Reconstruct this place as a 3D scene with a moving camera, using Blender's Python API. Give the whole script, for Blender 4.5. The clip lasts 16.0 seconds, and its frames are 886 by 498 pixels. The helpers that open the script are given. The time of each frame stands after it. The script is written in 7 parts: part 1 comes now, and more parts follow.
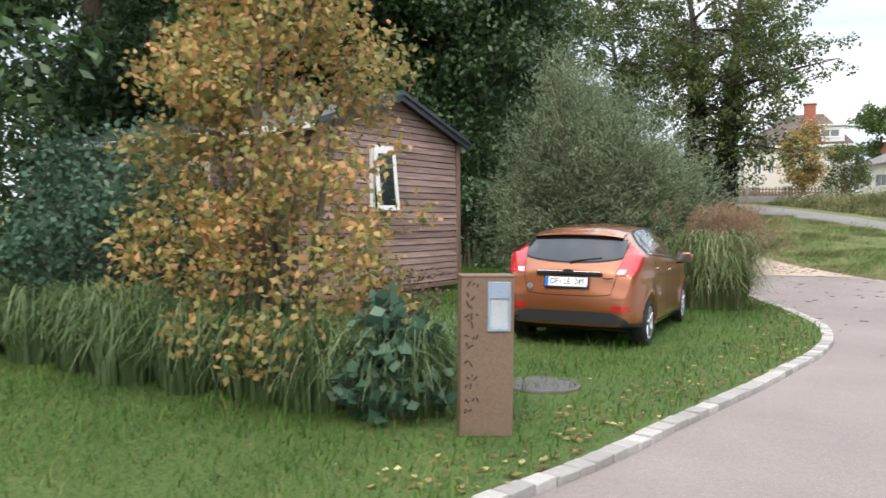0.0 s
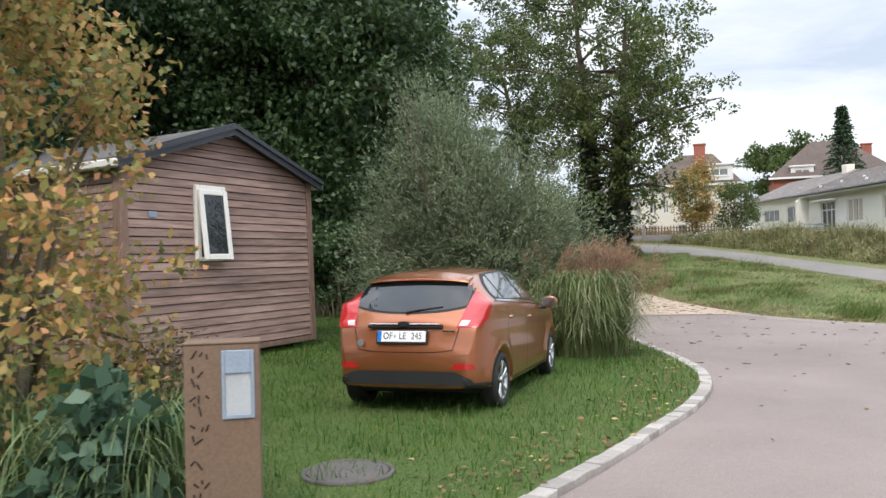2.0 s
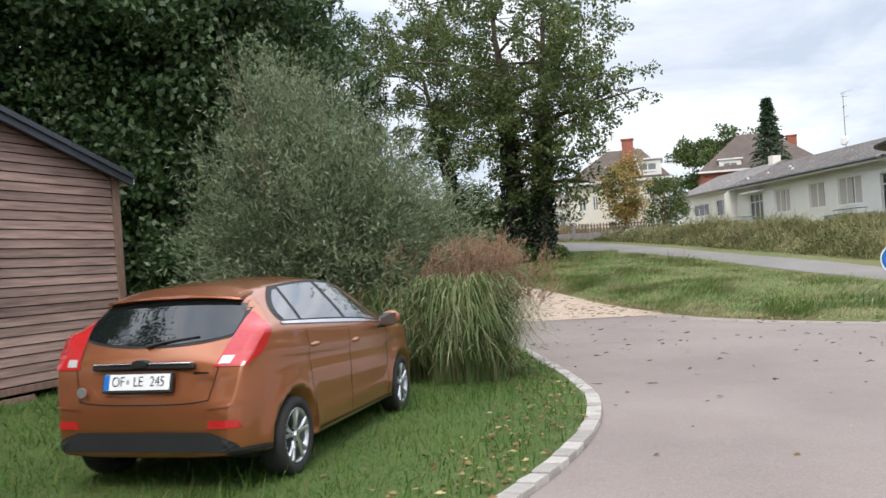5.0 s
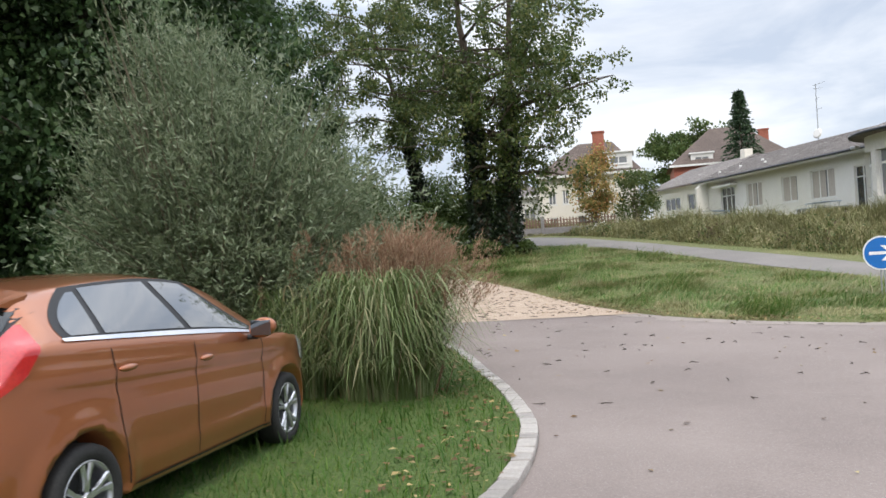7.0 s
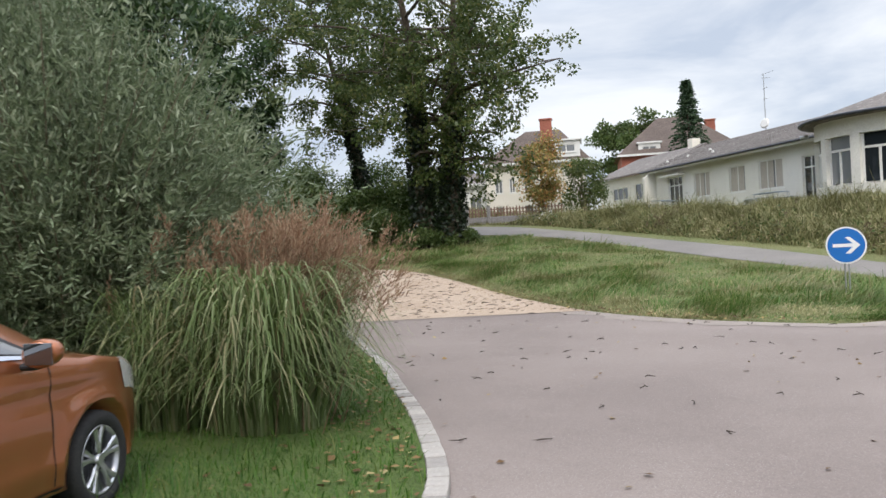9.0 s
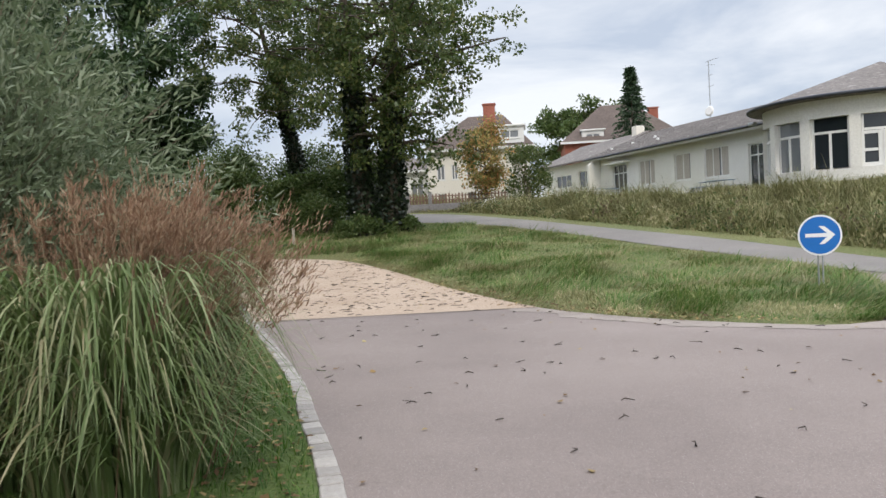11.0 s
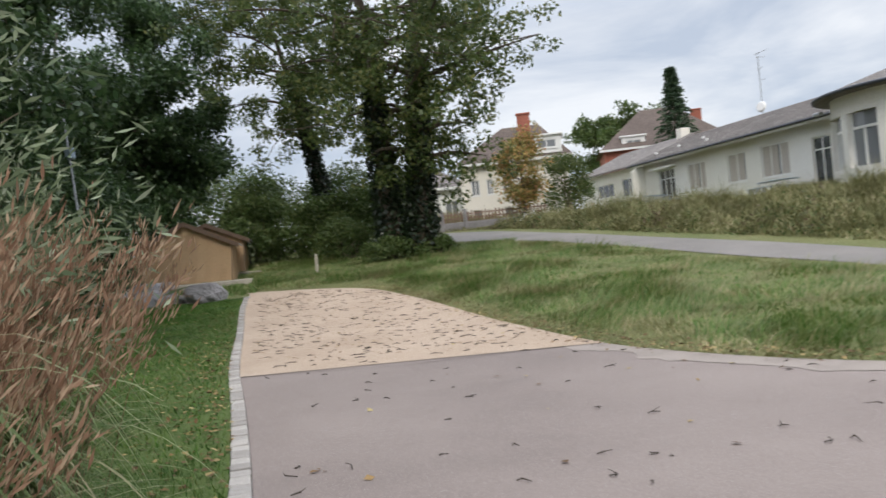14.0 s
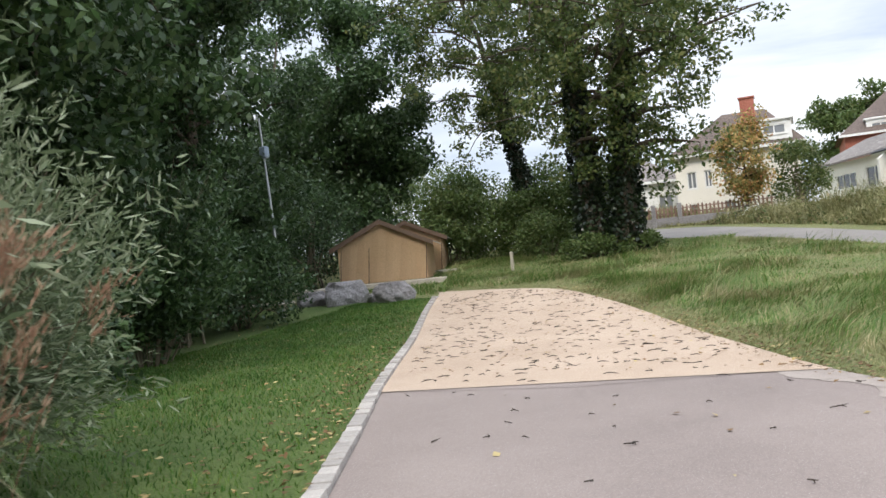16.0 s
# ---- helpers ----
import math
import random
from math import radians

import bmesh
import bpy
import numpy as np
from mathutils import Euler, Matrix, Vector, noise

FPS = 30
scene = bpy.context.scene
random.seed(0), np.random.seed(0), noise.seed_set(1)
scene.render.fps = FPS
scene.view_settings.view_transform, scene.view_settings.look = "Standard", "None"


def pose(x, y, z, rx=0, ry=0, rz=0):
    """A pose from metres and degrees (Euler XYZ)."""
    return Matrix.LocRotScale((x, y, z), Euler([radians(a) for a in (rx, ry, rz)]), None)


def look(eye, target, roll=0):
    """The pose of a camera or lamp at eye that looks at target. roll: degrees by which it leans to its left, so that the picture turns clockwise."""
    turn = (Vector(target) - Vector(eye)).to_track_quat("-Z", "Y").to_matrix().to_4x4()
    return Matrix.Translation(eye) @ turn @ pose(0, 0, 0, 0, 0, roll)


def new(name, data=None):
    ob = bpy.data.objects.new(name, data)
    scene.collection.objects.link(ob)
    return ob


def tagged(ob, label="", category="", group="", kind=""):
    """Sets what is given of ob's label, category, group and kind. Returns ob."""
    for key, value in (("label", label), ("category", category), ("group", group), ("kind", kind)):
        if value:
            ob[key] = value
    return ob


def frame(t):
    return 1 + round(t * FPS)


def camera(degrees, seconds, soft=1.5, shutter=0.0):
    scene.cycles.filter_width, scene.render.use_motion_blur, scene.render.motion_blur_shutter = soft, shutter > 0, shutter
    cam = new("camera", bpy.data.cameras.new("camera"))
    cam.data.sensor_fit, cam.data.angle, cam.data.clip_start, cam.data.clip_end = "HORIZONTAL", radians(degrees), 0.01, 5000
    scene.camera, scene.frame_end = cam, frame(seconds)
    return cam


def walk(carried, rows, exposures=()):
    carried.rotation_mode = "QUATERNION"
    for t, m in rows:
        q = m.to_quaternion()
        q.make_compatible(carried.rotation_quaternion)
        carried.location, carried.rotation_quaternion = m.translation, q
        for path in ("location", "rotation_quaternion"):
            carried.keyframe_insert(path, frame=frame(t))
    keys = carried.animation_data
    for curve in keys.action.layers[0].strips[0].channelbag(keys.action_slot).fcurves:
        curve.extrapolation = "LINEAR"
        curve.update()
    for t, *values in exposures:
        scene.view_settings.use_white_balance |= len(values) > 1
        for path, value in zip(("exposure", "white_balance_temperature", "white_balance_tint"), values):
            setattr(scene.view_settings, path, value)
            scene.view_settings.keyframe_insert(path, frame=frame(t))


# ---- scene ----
cam = camera(56.8, 16.0, shutter=0.4)
PATH = [
    (0, (2.803, -10.081, 1.606), (1.95, -8.274, 1.518), 0.4),
    (0.5, (2.904, -9.685, 1.629), (2.123, -7.846, 1.551), 0.2),
    (1, (3.022, -9.251, 1.617), (2.274, -7.396, 1.642), -0.2),
    (1.5, (3.059, -8.759, 1.569), (2.309, -6.906, 1.607), -1.0),
    (2, (3.11, -8.329, 1.563), (2.453, -6.44, 1.589), -1.4),
    (2.5, (3.249, -7.912, 1.585), (2.511, -6.054, 1.619), -2.1),
    (3, (3.263, -7.41, 1.574), (2.571, -5.535, 1.639), -2.1),
    (3.5, (3.351, -6.957, 1.525), (2.771, -5.044, 1.596), -2.0),
    (4, (3.394, -6.484, 1.514), (2.797, -4.577, 1.582), -2.6),
    (4.5, (3.413, -5.959, 1.506), (2.855, -4.039, 1.54), -2.7),
    (4.7, (3.468, -5.808, 1.506), (2.927, -3.883, 1.536), -3.0),
    (6.8, (3.684, -3.893, 1.445), (3.214, -1.949, 1.49), -3.5),
    (7, (3.693, -3.718, 1.447), (3.23, -1.772, 1.464), -3.4),
    (7.5, (3.738, -3.251, 1.427), (3.285, -1.303, 1.427), -3.2),
    (8, (3.715, -2.79, 1.431), (3.296, -0.835, 1.427), -3.3),
    (8.5, (3.67, -2.367, 1.448), (3.315, -0.398, 1.432), -3.0),
    (9, (3.69, -1.863, 1.452), (3.347, 0.107, 1.435), -3.1),
    (9.5, (3.664, -1.407, 1.446), (3.422, 0.578, 1.41), -3.7),
    (9.7, (3.628, -1.19, 1.447), (3.416, 0.798, 1.39), -2.9),
    (11.8, (3.43, 0.778, 1.446), (3.239, 2.769, 1.397), -3.0),
    (12, (3.393, 1.013, 1.451), (3.235, 3.006, 1.403), -2.8),
    (12.5, (3.345, 1.498, 1.438), (3.229, 3.494, 1.394), -2.6),
    (13, (3.337, 2.08, 1.452), (3.213, 4.076, 1.427), -3.4),
    (13.5, (3.237, 2.585, 1.455), (3.114, 4.581, 1.429), -4.2),
    (14, (3.268, 3.149, 1.425), (2.972, 5.128, 1.425), -5.6),
    (14.5, (3.31, 3.59, 1.401), (2.887, 5.545, 1.421), -6.5),
    (15, (3.392, 3.972, 1.417), (2.95, 5.922, 1.42), -6.6),
    (15.5, (3.46, 4.54, 1.395), (2.743, 6.406, 1.434), -6.8),
    (16, (3.47, 5.09, 1.37), (2.672, 6.924, 1.415), -5.5),
]
walk(cam, [(t, look(eye, target, roll)) for t, eye, target, roll in PATH], exposures=[(0.0, 0.68), (1.0, 0.58), (2.5, 0.46), (4.5, 0.42), (7.0, 0.36), (9.5, 0.24), (12.0, 0.17), (13.5, 0.10), (14.2, 0.16), (15.2, 0.33), (16.0, 0.55)])

# ---- world and sun: bright overcast, light from high on the right behind the walker ----
SUN_EL, SUN_AZ = 46.0, 170.0
world = bpy.data.worlds.new("overcast_sky")
scene.world = world
world.use_nodes = True
wn, wl = world.node_tree.nodes, world.node_tree.links
wn.clear()


def wnode(kind, **kw):
    n = wn.new(kind)
    for k, v in kw.items():
        n.inputs[k].default_value = v
    return n


sky = wn.new("ShaderNodeTexSky")
sky.sky_type, sky.sun_disc = "NISHITA", False
sky.sun_elevation, sky.sun_rotation = radians(SUN_EL), radians(SUN_AZ)
coord = wn.new("ShaderNodeTexCoord")
split = wn.new("ShaderNodeSeparateXYZ")
wl.new(coord.outputs["Generated"], split.inputs[0])
squash = wn.new("ShaderNodeMapping")
squash.inputs["Scale"].default_value = (1.0, 1.0, 3.6)
wl.new(coord.outputs["Generated"], squash.inputs[0])
clouds = wnode("ShaderNodeTexNoise", Scale=3.1, Detail=7.0, Roughness=0.55, Distortion=0.35)
wl.new(squash.outputs[0], clouds.inputs["Vector"])
cover = wn.new("ShaderNodeValToRGB")
cover.color_ramp.elements[0].position, cover.color_ramp.elements[1].position = 0.38, 0.64
cover.color_ramp.elements[0].color, cover.color_ramp.elements[1].color = (0.30, 0.30, 0.30, 1), (1, 1, 1, 1)
wl.new(clouds.outputs["Fac"], cover.inputs[0])
dim = wn.new("ShaderNodeMix")
dim.data_type = "RGBA"
dim.inputs["A"].default_value, dim.inputs["B"].default_value = (0.36, 0.44, 0.58, 1), (0.86, 0.88, 0.92, 1)
wl.new(cover.outputs[0], dim.inputs["Factor"])
veil = wn.new("ShaderNodeMix")
veil.data_type = "RGBA"
veil.inputs["Factor"].default_value = 0.9
skyscale = wn.new("ShaderNodeVectorMath")
skyscale.operation = "SCALE"
skyscale.inputs["Scale"].default_value = 0.12
wl.new(sky.outputs[0], skyscale.inputs[0])
wl.new(skyscale.outputs[0], veil.inputs["A"])
wl.new(dim.outputs["Result"], veil.inputs["B"])
# an overcast sky is about three times brighter overhead than at the horizon
lift = wn.new("ShaderNodeMapRange")
for k, v in (("From Min", 0.25), ("From Max", 1.0), ("To Min", 1.0), ("To Max", 2.9)):
    lift.inputs[k].default_value = v
wl.new(split.outputs["Z"], lift.inputs["Value"])
bg = wn.new("ShaderNodeBackground")
wl.new(veil.outputs["Result"], bg.inputs["Color"])
wl.new(lift.outputs[0], bg.inputs["Strength"])
wout = wn.new("ShaderNodeOutputWorld")
wl.new(bg.outputs[0], wout.inputs[0])

sun = new("sun", bpy.data.lights.new("sun", "SUN"))
sun.data.energy, sun.data.angle, sun.data.color = 1.35, radians(16), (1.0, 0.93, 0.83)
_az, _el = radians(SUN_AZ), radians(SUN_EL)
SUN_DIR = Vector((math.sin(_az) * math.cos(_el), math.cos(_az) * math.cos(_el), math.sin(_el)))
sun.matrix_world = look(SUN_DIR * 60, (0, 0, 0))

# ---- materials ----
rng = np.random.default_rng(7)


def shader(name, rough=0.6, metal=0.0, spec=0.5, coat=0.0):
    m = bpy.data.materials.new(name)
    m.use_nodes = True
    p = m.node_tree.nodes["Principled BSDF"]
    p.inputs["Roughness"].default_value, p.inputs["Metallic"].default_value = rough, metal
    p.inputs["Specular IOR Level"].default_value = spec
    p.inputs["Coat Weight"].default_value = coat
    p.inputs["Coat Roughness"].default_value = 0.04
    return m, m.node_tree.nodes, m.node_tree.links, p


def rgba(c):
    return (*c, 1.0)


def mixed(nodes, links, fac, a, b, blend="MIX"):
    n = nodes.new("ShaderNodeMix")
    n.data_type, n.blend_type = "RGBA", blend
    for sock, v in (("Factor", fac), ("A", a), ("B", b)):
        if isinstance(v, (int, float)):
            n.inputs[sock].default_value = v
        elif isinstance(v, tuple):
            n.inputs[sock].default_value = v if len(v) == 4 else rgba(v)
        else:
            links.new(v, n.inputs[sock])
    return n.outputs["Result"]


def noise_fac(nodes, links, scale, detail=5.0, lo=0.35, hi=0.65, stretch=(1, 1, 1), rough=0.6):
    tc = nodes.new("ShaderNodeTexCoord")
    mp = nodes.new("ShaderNodeMapping")
    mp.inputs["Scale"].default_value = stretch
    nz = nodes.new("ShaderNodeTexNoise")
    nz.inputs["Scale"].default_value, nz.inputs["Detail"].default_value, nz.inputs["Roughness"].default_value = scale, detail, rough
    links.new(tc.outputs["Object"], mp.inputs[0])
    links.new(mp.outputs[0], nz.inputs["Vector"])
    mr = nodes.new("ShaderNodeMapRange")
    mr.inputs["From Min"].default_value, mr.inputs["From Max"].default_value = lo, hi
    links.new(nz.outputs["Fac"], mr.inputs["Value"])
    return mr.outputs[0]


def surface(name, a, b, big=0.8, fine=40.0, rough=0.75, bump=0.3, depth=0.01, metal=0.0, spec=0.4, speck=None, stretch=(1, 1, 1), piece=0.0, coat=0.0, grain=0.35):
    """Two colours by large patches, a finer grain over it, and the grain's relief."""
    m, nodes, links, p = shader(name, rough, metal, spec, coat)
    col = mixed(nodes, links, noise_fac(nodes, links, big, stretch=stretch), a, b)
    f = noise_fac(nodes, links, fine, 6.0, 0.3, 0.7, stretch)
    dark = tuple(max(0.0, v * (1 - grain)) for v in a)
    light = tuple(min(1.0, v * (1 + grain)) for v in b)
    col = mixed(nodes, links, 0.5, col, mixed(nodes, links, f, dark, light))
    if speck:
        col = mixed(nodes, links, noise_fac(nodes, links, speck[0], 2.0, speck[1], speck[1] + 0.06), col, speck[2])
    if piece:
        oi = nodes.new("ShaderNodeObjectInfo")
        mr = nodes.new("ShaderNodeMapRange")
        mr.inputs["To Min"].default_value, mr.inputs["To Max"].default_value = 1 - piece, 1 + piece
        links.new(oi.outputs["Random"], mr.inputs["Value"])
        cm = nodes.new("ShaderNodeVectorMath")
        cm.operation = "SCALE"
        links.new(col, cm.inputs[0])
        links.new(mr.outputs[0], cm.inputs["Scale"])
        col = cm.outputs[0]
    links.new(col, p.inputs["Base Color"])
    if bump:
        bn = nodes.new("ShaderNodeBump")
        bn.inputs["Strength"].default_value, bn.inputs["Distance"].default_value = bump, depth
        links.new(f, bn.inputs["Height"])
        links.new(bn.outputs[0], p.inputs["Normal"])
    return m


def leafy(name, stops, rough=0.55, glow=0.35, spec=0.35):
    """Leaf or blade: its colour differs from piece to piece; light passes through in part."""
    m, nodes, links, p = shader(name, rough, 0.0, spec)
    g = nodes.new("ShaderNodeNewGeometry")
    ramp = nodes.new("ShaderNodeValToRGB")
    els = ramp.color_ramp.elements
    while len(els) < len(stops):
        els.new(0.5)
    for e, (pos, c) in zip(els, stops):
        e.position, e.color = pos, rgba(c)
    links.new(g.outputs["Random Per Island"], ramp.inputs[0])
    col = mixed(nodes, links, noise_fac(nodes, links, 0.9, 3.0), ramp.outputs[0], tuple(v * 0.8 for v in stops[0][1]))
    col = mixed(nodes, links, 0.4, col, ramp.outputs[0])
    links.new(col, p.inputs["Base Color"])
    tr = nodes.new("ShaderNodeBsdfTranslucent")
    links.new(col, tr.inputs["Color"])
    mx = nodes.new("ShaderNodeMixShader")
    mx.inputs[0].default_value = glow
    links.new(p.outputs[0], mx.inputs[1])
    links.new(tr.outputs[0], mx.inputs[2])
    links.new(mx.outputs[0], nodes["Material Output"].inputs[0])
    return m


def glass(name, tint=(0.9, 0.95, 0.95), rough=0.02, dark=None):
    m, nodes, links, p = shader(name, rough, 0.0, 0.6)
    if dark:
        p.inputs["Base Color"].default_value = rgba(dark)
        p.inputs["Coat Weight"].default_value = 0.25
    else:
        p.inputs["Base Color"].default_value = rgba(tint)
        p.inputs["Transmission Weight"].default_value = 1.0
        p.inputs["IOR"].default_value = 1.45
    return m


ASPHALT = surface("worn_asphalt", (0.165, 0.132, 0.119), (0.288, 0.238, 0.213), 0.28, 90.0, 0.92, 0.35, 0.004, speck=(160.0, 0.66, (0.5, 0.48, 0.46)), grain=0.22)
ROAD = surface("road_asphalt", (0.165, 0.150, 0.138), (0.240, 0.218, 0.200), 0.5, 60.0, 0.92, 0.3, 0.004, grain=0.15)
GRAVEL = surface("sandy_gravel", (0.38, 0.28, 0.20), (0.50, 0.39, 0.30), 0.5, 70.0, 0.95, 0.7, 0.008, speck=(120.0, 0.63, (0.62, 0.54, 0.44)), grain=0.35)
EARTH = surface("lawn_ground", (0.045, 0.090, 0.015), (0.100, 0.138, 0.034), 0.7, 30.0, 0.95, 0.8, 0.02, speck=(9.0, 0.66, (0.16, 0.13, 0.06)), grain=0.5)
ROUGH_EARTH = surface("meadow_ground", (0.085, 0.130, 0.032), (0.190, 0.185, 0.075), 0.5, 20.0, 0.95, 0.8, 0.03, speck=(5.0, 0.62, (0.20, 0.15, 0.075)), grain=0.5)
WOOD_FLOOR = surface("forest_floor", (0.035, 0.030, 0.018), (0.075, 0.060, 0.032), 0.9, 25.0, 0.95, 0.8, 0.03, grain=0.5)
KERBSTONE = surface("grey_concrete_sett", (0.30, 0.275, 0.25), (0.44, 0.405, 0.37), 3.0, 60.0, 0.9, 0.5, 0.004, piece=0.22, grain=0.3)
BARK = surface("tree_bark", (0.055, 0.042, 0.030), (0.12, 0.095, 0.07), 2.5, 22.0, 0.95, 0.9, 0.02, stretch=(1, 1, 0.25), grain=0.5)
STEM = surface("shrub_stem", (0.10, 0.085, 0.055), (0.18, 0.15, 0.10), 6.0, 60.0, 0.9, 0.5, 0.004)
BOARD = surface("weathered_cladding", (0.175, 0.106, 0.085), (0.360, 0.245, 0.205), 1.1, 16.0, 0.8, 0.5, 0.004, stretch=(0.12, 1, 1.6), piece=0.22, grain=0.45)
TRIM_WOOD = surface("weathered_trim", (0.17, 0.10, 0.075), (0.26, 0.17, 0.13), 2.0, 25.0, 0.8, 0.5, 0.004, stretch=(1, 1, 0.2), piece=0.1)
ROOF_DARK = surface("dark_metal_trim", (0.030, 0.033, 0.042), (0.055, 0.060, 0.072), 1.5, 30.0, 0.45, 0.15, 0.002, grain=0.2)
ROOF_SHINGLE = surface("grey_roof_sheet", (0.09, 0.085, 0.08), (0.16, 0.15, 0.14), 1.2, 26.0, 0.85, 0.7, 0.01)
PVC = surface("white_pvc", (0.74, 0.72, 0.66), (0.82, 0.80, 0.75), 3.0, 50.0, 0.4, 0.08, 0.001, grain=0.05)
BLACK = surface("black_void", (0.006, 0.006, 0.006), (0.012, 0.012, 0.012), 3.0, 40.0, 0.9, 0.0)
PLASTIC = surface("black_plastic", (0.014, 0.014, 0.015), (0.024, 0.024, 0.026), 3.0, 120.0, 0.55, 0.15, 0.001, grain=0.2)
RUBBER = surface("tyre_rubber", (0.012, 0.012, 0.012), (0.028, 0.027, 0.026), 5.0, 80.0, 0.85, 0.3, 0.002)
ALLOY = surface("alloy_silver", (0.50, 0.50, 0.52), (0.60, 0.60, 0.62), 6.0, 90.0, 0.3, 0.03, 0.001, metal=0.85, grain=0.08)
CHROME = surface("chrome", (0.72, 0.72, 0.74), (0.80, 0.80, 0.82), 6.0, 90.0, 0.12, 0.0, metal=1.0, grain=0.05)
COPPER = surface("copper_car_paint", (0.345, 0.115, 0.046), (0.385, 0.134, 0.054), 2.0, 900.0, 0.30, 0.0, metal=0.65, spec=0.5, coat=1.0, grain=0.12)
CAR_GLASS = glass("car_glass", dark=(0.012, 0.015, 0.016))
for _k, _v in (("Specular IOR Level", 1.0), ("Coat Weight", 1.0), ("Coat IOR", 1.9)):
    CAR_GLASS.node_tree.nodes["Principled BSDF"].inputs[_k].default_value = _v
# darker, duller copy of the car glass, standing in for mirrored trees
REAR_GLASS = glass("dim_rear_glass", dark=(0.008, 0.010, 0.010))
for _k, _v in (("Specular IOR Level", 0.55), ("Coat Weight", 0.6), ("Coat IOR", 1.4)):
    REAR_GLASS.node_tree.nodes["Principled BSDF"].inputs[_k].default_value = _v
REDLAMP = surface("red_lamp_lens", (0.40, 0.014, 0.016), (0.50, 0.022, 0.022), 9.0, 60.0, 0.15, 0.05, 0.001, coat=1.0, grain=0.2)
CLEARLAMP = surface("clear_lamp_lens", (0.62, 0.58, 0.56), (0.75, 0.72, 0.70), 20.0, 90.0, 0.15, 0.2, 0.002, metal=0.4, coat=1.0)
CORTEN = surface("brown_coated_steel", (0.150, 0.095, 0.062), (0.185, 0.122, 0.082), 2.0, 60.0, 0.6, 0.12, 0.001, grain=0.18)
CORTEN_HOLE = surface("cut_out_dark", (0.022, 0.014, 0.010), (0.035, 0.024, 0.018), 6.0, 60.0, 0.9, 0.0)
LAMPGREY = surface("blue_grey_aluminium", (0.26, 0.32, 0.40), (0.32, 0.38, 0.46), 5.0, 70.0, 0.4, 0.05, 0.001, metal=0.3, grain=0.1)
DIFFUSER = surface("white_diffuser", (0.70, 0.74, 0.76), (0.80, 0.83, 0.84), 8.0, 60.0, 0.35, 0.02, 0.001, grain=0.05)
RENDER_WHITE = surface("cream_render", (0.70, 0.67, 0.61), (0.80, 0.78, 0.73), 0.5, 14.0, 0.9, 0.3, 0.006, grain=0.12)
RENDER_CREAM = surface("warm_render", (0.74, 0.69, 0.60), (0.82, 0.775, 0.69), 0.4, 14.0, 0.9, 0.3, 0.006, grain=0.12)
TILE = surface("grey_brown_roof_tiles", (0.125, 0.110, 0.100), (0.205, 0.180, 0.165), 0.5, 6.0, 0.85, 0.8, 0.03, speck=(3.0, 0.60, (0.29, 0.27, 0.25)), grain=0.4)
TILE_RED = surface("brown_roof_tiles", (0.085, 0.064, 0.054), (0.145, 0.110, 0.092), 0.6, 8.0, 0.85, 0.8, 0.03, grain=0.4)
BRICK = surface("red_brick", (0.26, 0.085, 0.055), (0.36, 0.13, 0.09), 1.5, 12.0, 0.9, 0.5, 0.01, grain=0.3)
WINDOW_DARK = glass("window_pane_dark", dark=(0.020, 0.024, 0.028))
# pale base colour paints a sky reflection into the pane
WINDOW_PALE = glass("window_pane_pale_sheen", dark=(0.20, 0.21, 0.22))
FRAME_WHITE = surface("white_paint", (0.72, 0.71, 0.68), (0.80, 0.79, 0.76), 2.0, 40.0, 0.5, 0.05, 0.001, grain=0.06)
BLIND = surface("beige_curtain", (0.40, 0.36, 0.31), (0.52, 0.47, 0.41), 4.0, 40.0, 0.9, 0.3, 0.01, stretch=(6, 6, 0.2))
STEEL = surface("galvanised_steel", (0.36, 0.37, 0.38), (0.46, 0.47, 0.48), 4.0, 60.0, 0.45, 0.05, 0.001, metal=0.7, grain=0.12)
SIGN_BLUE = surface("sign_blue", (0.010, 0.135, 0.46), (0.014, 0.155, 0.50), 3.0, 60.0, 0.4, 0.0, grain=0.04)
SIGN_WHITE = surface("sign_white", (0.78, 0.78, 0.78), (0.84, 0.84, 0.84), 3.0, 60.0, 0.4, 0.0, grain=0.04)
CANVAS = surface("tan_canvas", (0.62, 0.43, 0.25), (0.70, 0.51, 0.31), 0.8, 30.0, 0.9, 0.35, 0.004, grain=0.2)
CANVAS_DARK = surface("brown_canvas", (0.10, 0.065, 0.045), (0.15, 0.10, 0.07), 0.8, 30.0, 0.9, 0.35, 0.004, grain=0.2)
CANVAS_GREY = surface("grey_canvas", (0.30, 0.28, 0.26), (0.40, 0.37, 0.34), 0.8, 30.0, 0.9, 0.3, 0.004, grain=0.2)
BOULDER = surface("grey_boulder", (0.20, 0.19, 0.19), (0.34, 0.32, 0.32), 1.6, 14.0, 0.9, 0.9, 0.03, grain=0.4)
DECK = surface("pale_timber", (0.36, 0.32, 0.26), (0.50, 0.45, 0.37), 1.5, 20.0, 0.85, 0.4, 0.004, stretch=(0.2, 1, 1))
PLUME = leafy("grass_plume", [(0.0, (0.21, 0.115, 0.070)), (0.5, (0.33, 0.205, 0.130)), (1.0, (0.48, 0.36, 0.24))], 0.8, 0.3)
BLADE = leafy("tall_grass_blade", [(0.0, (0.105, 0.155, 0.048)), (0.5, (0.200, 0.262, 0.098)), (0.8, (0.36, 0.39, 0.21)), (1.0, (0.50, 0.40, 0.25))], 0.5, 0.35)
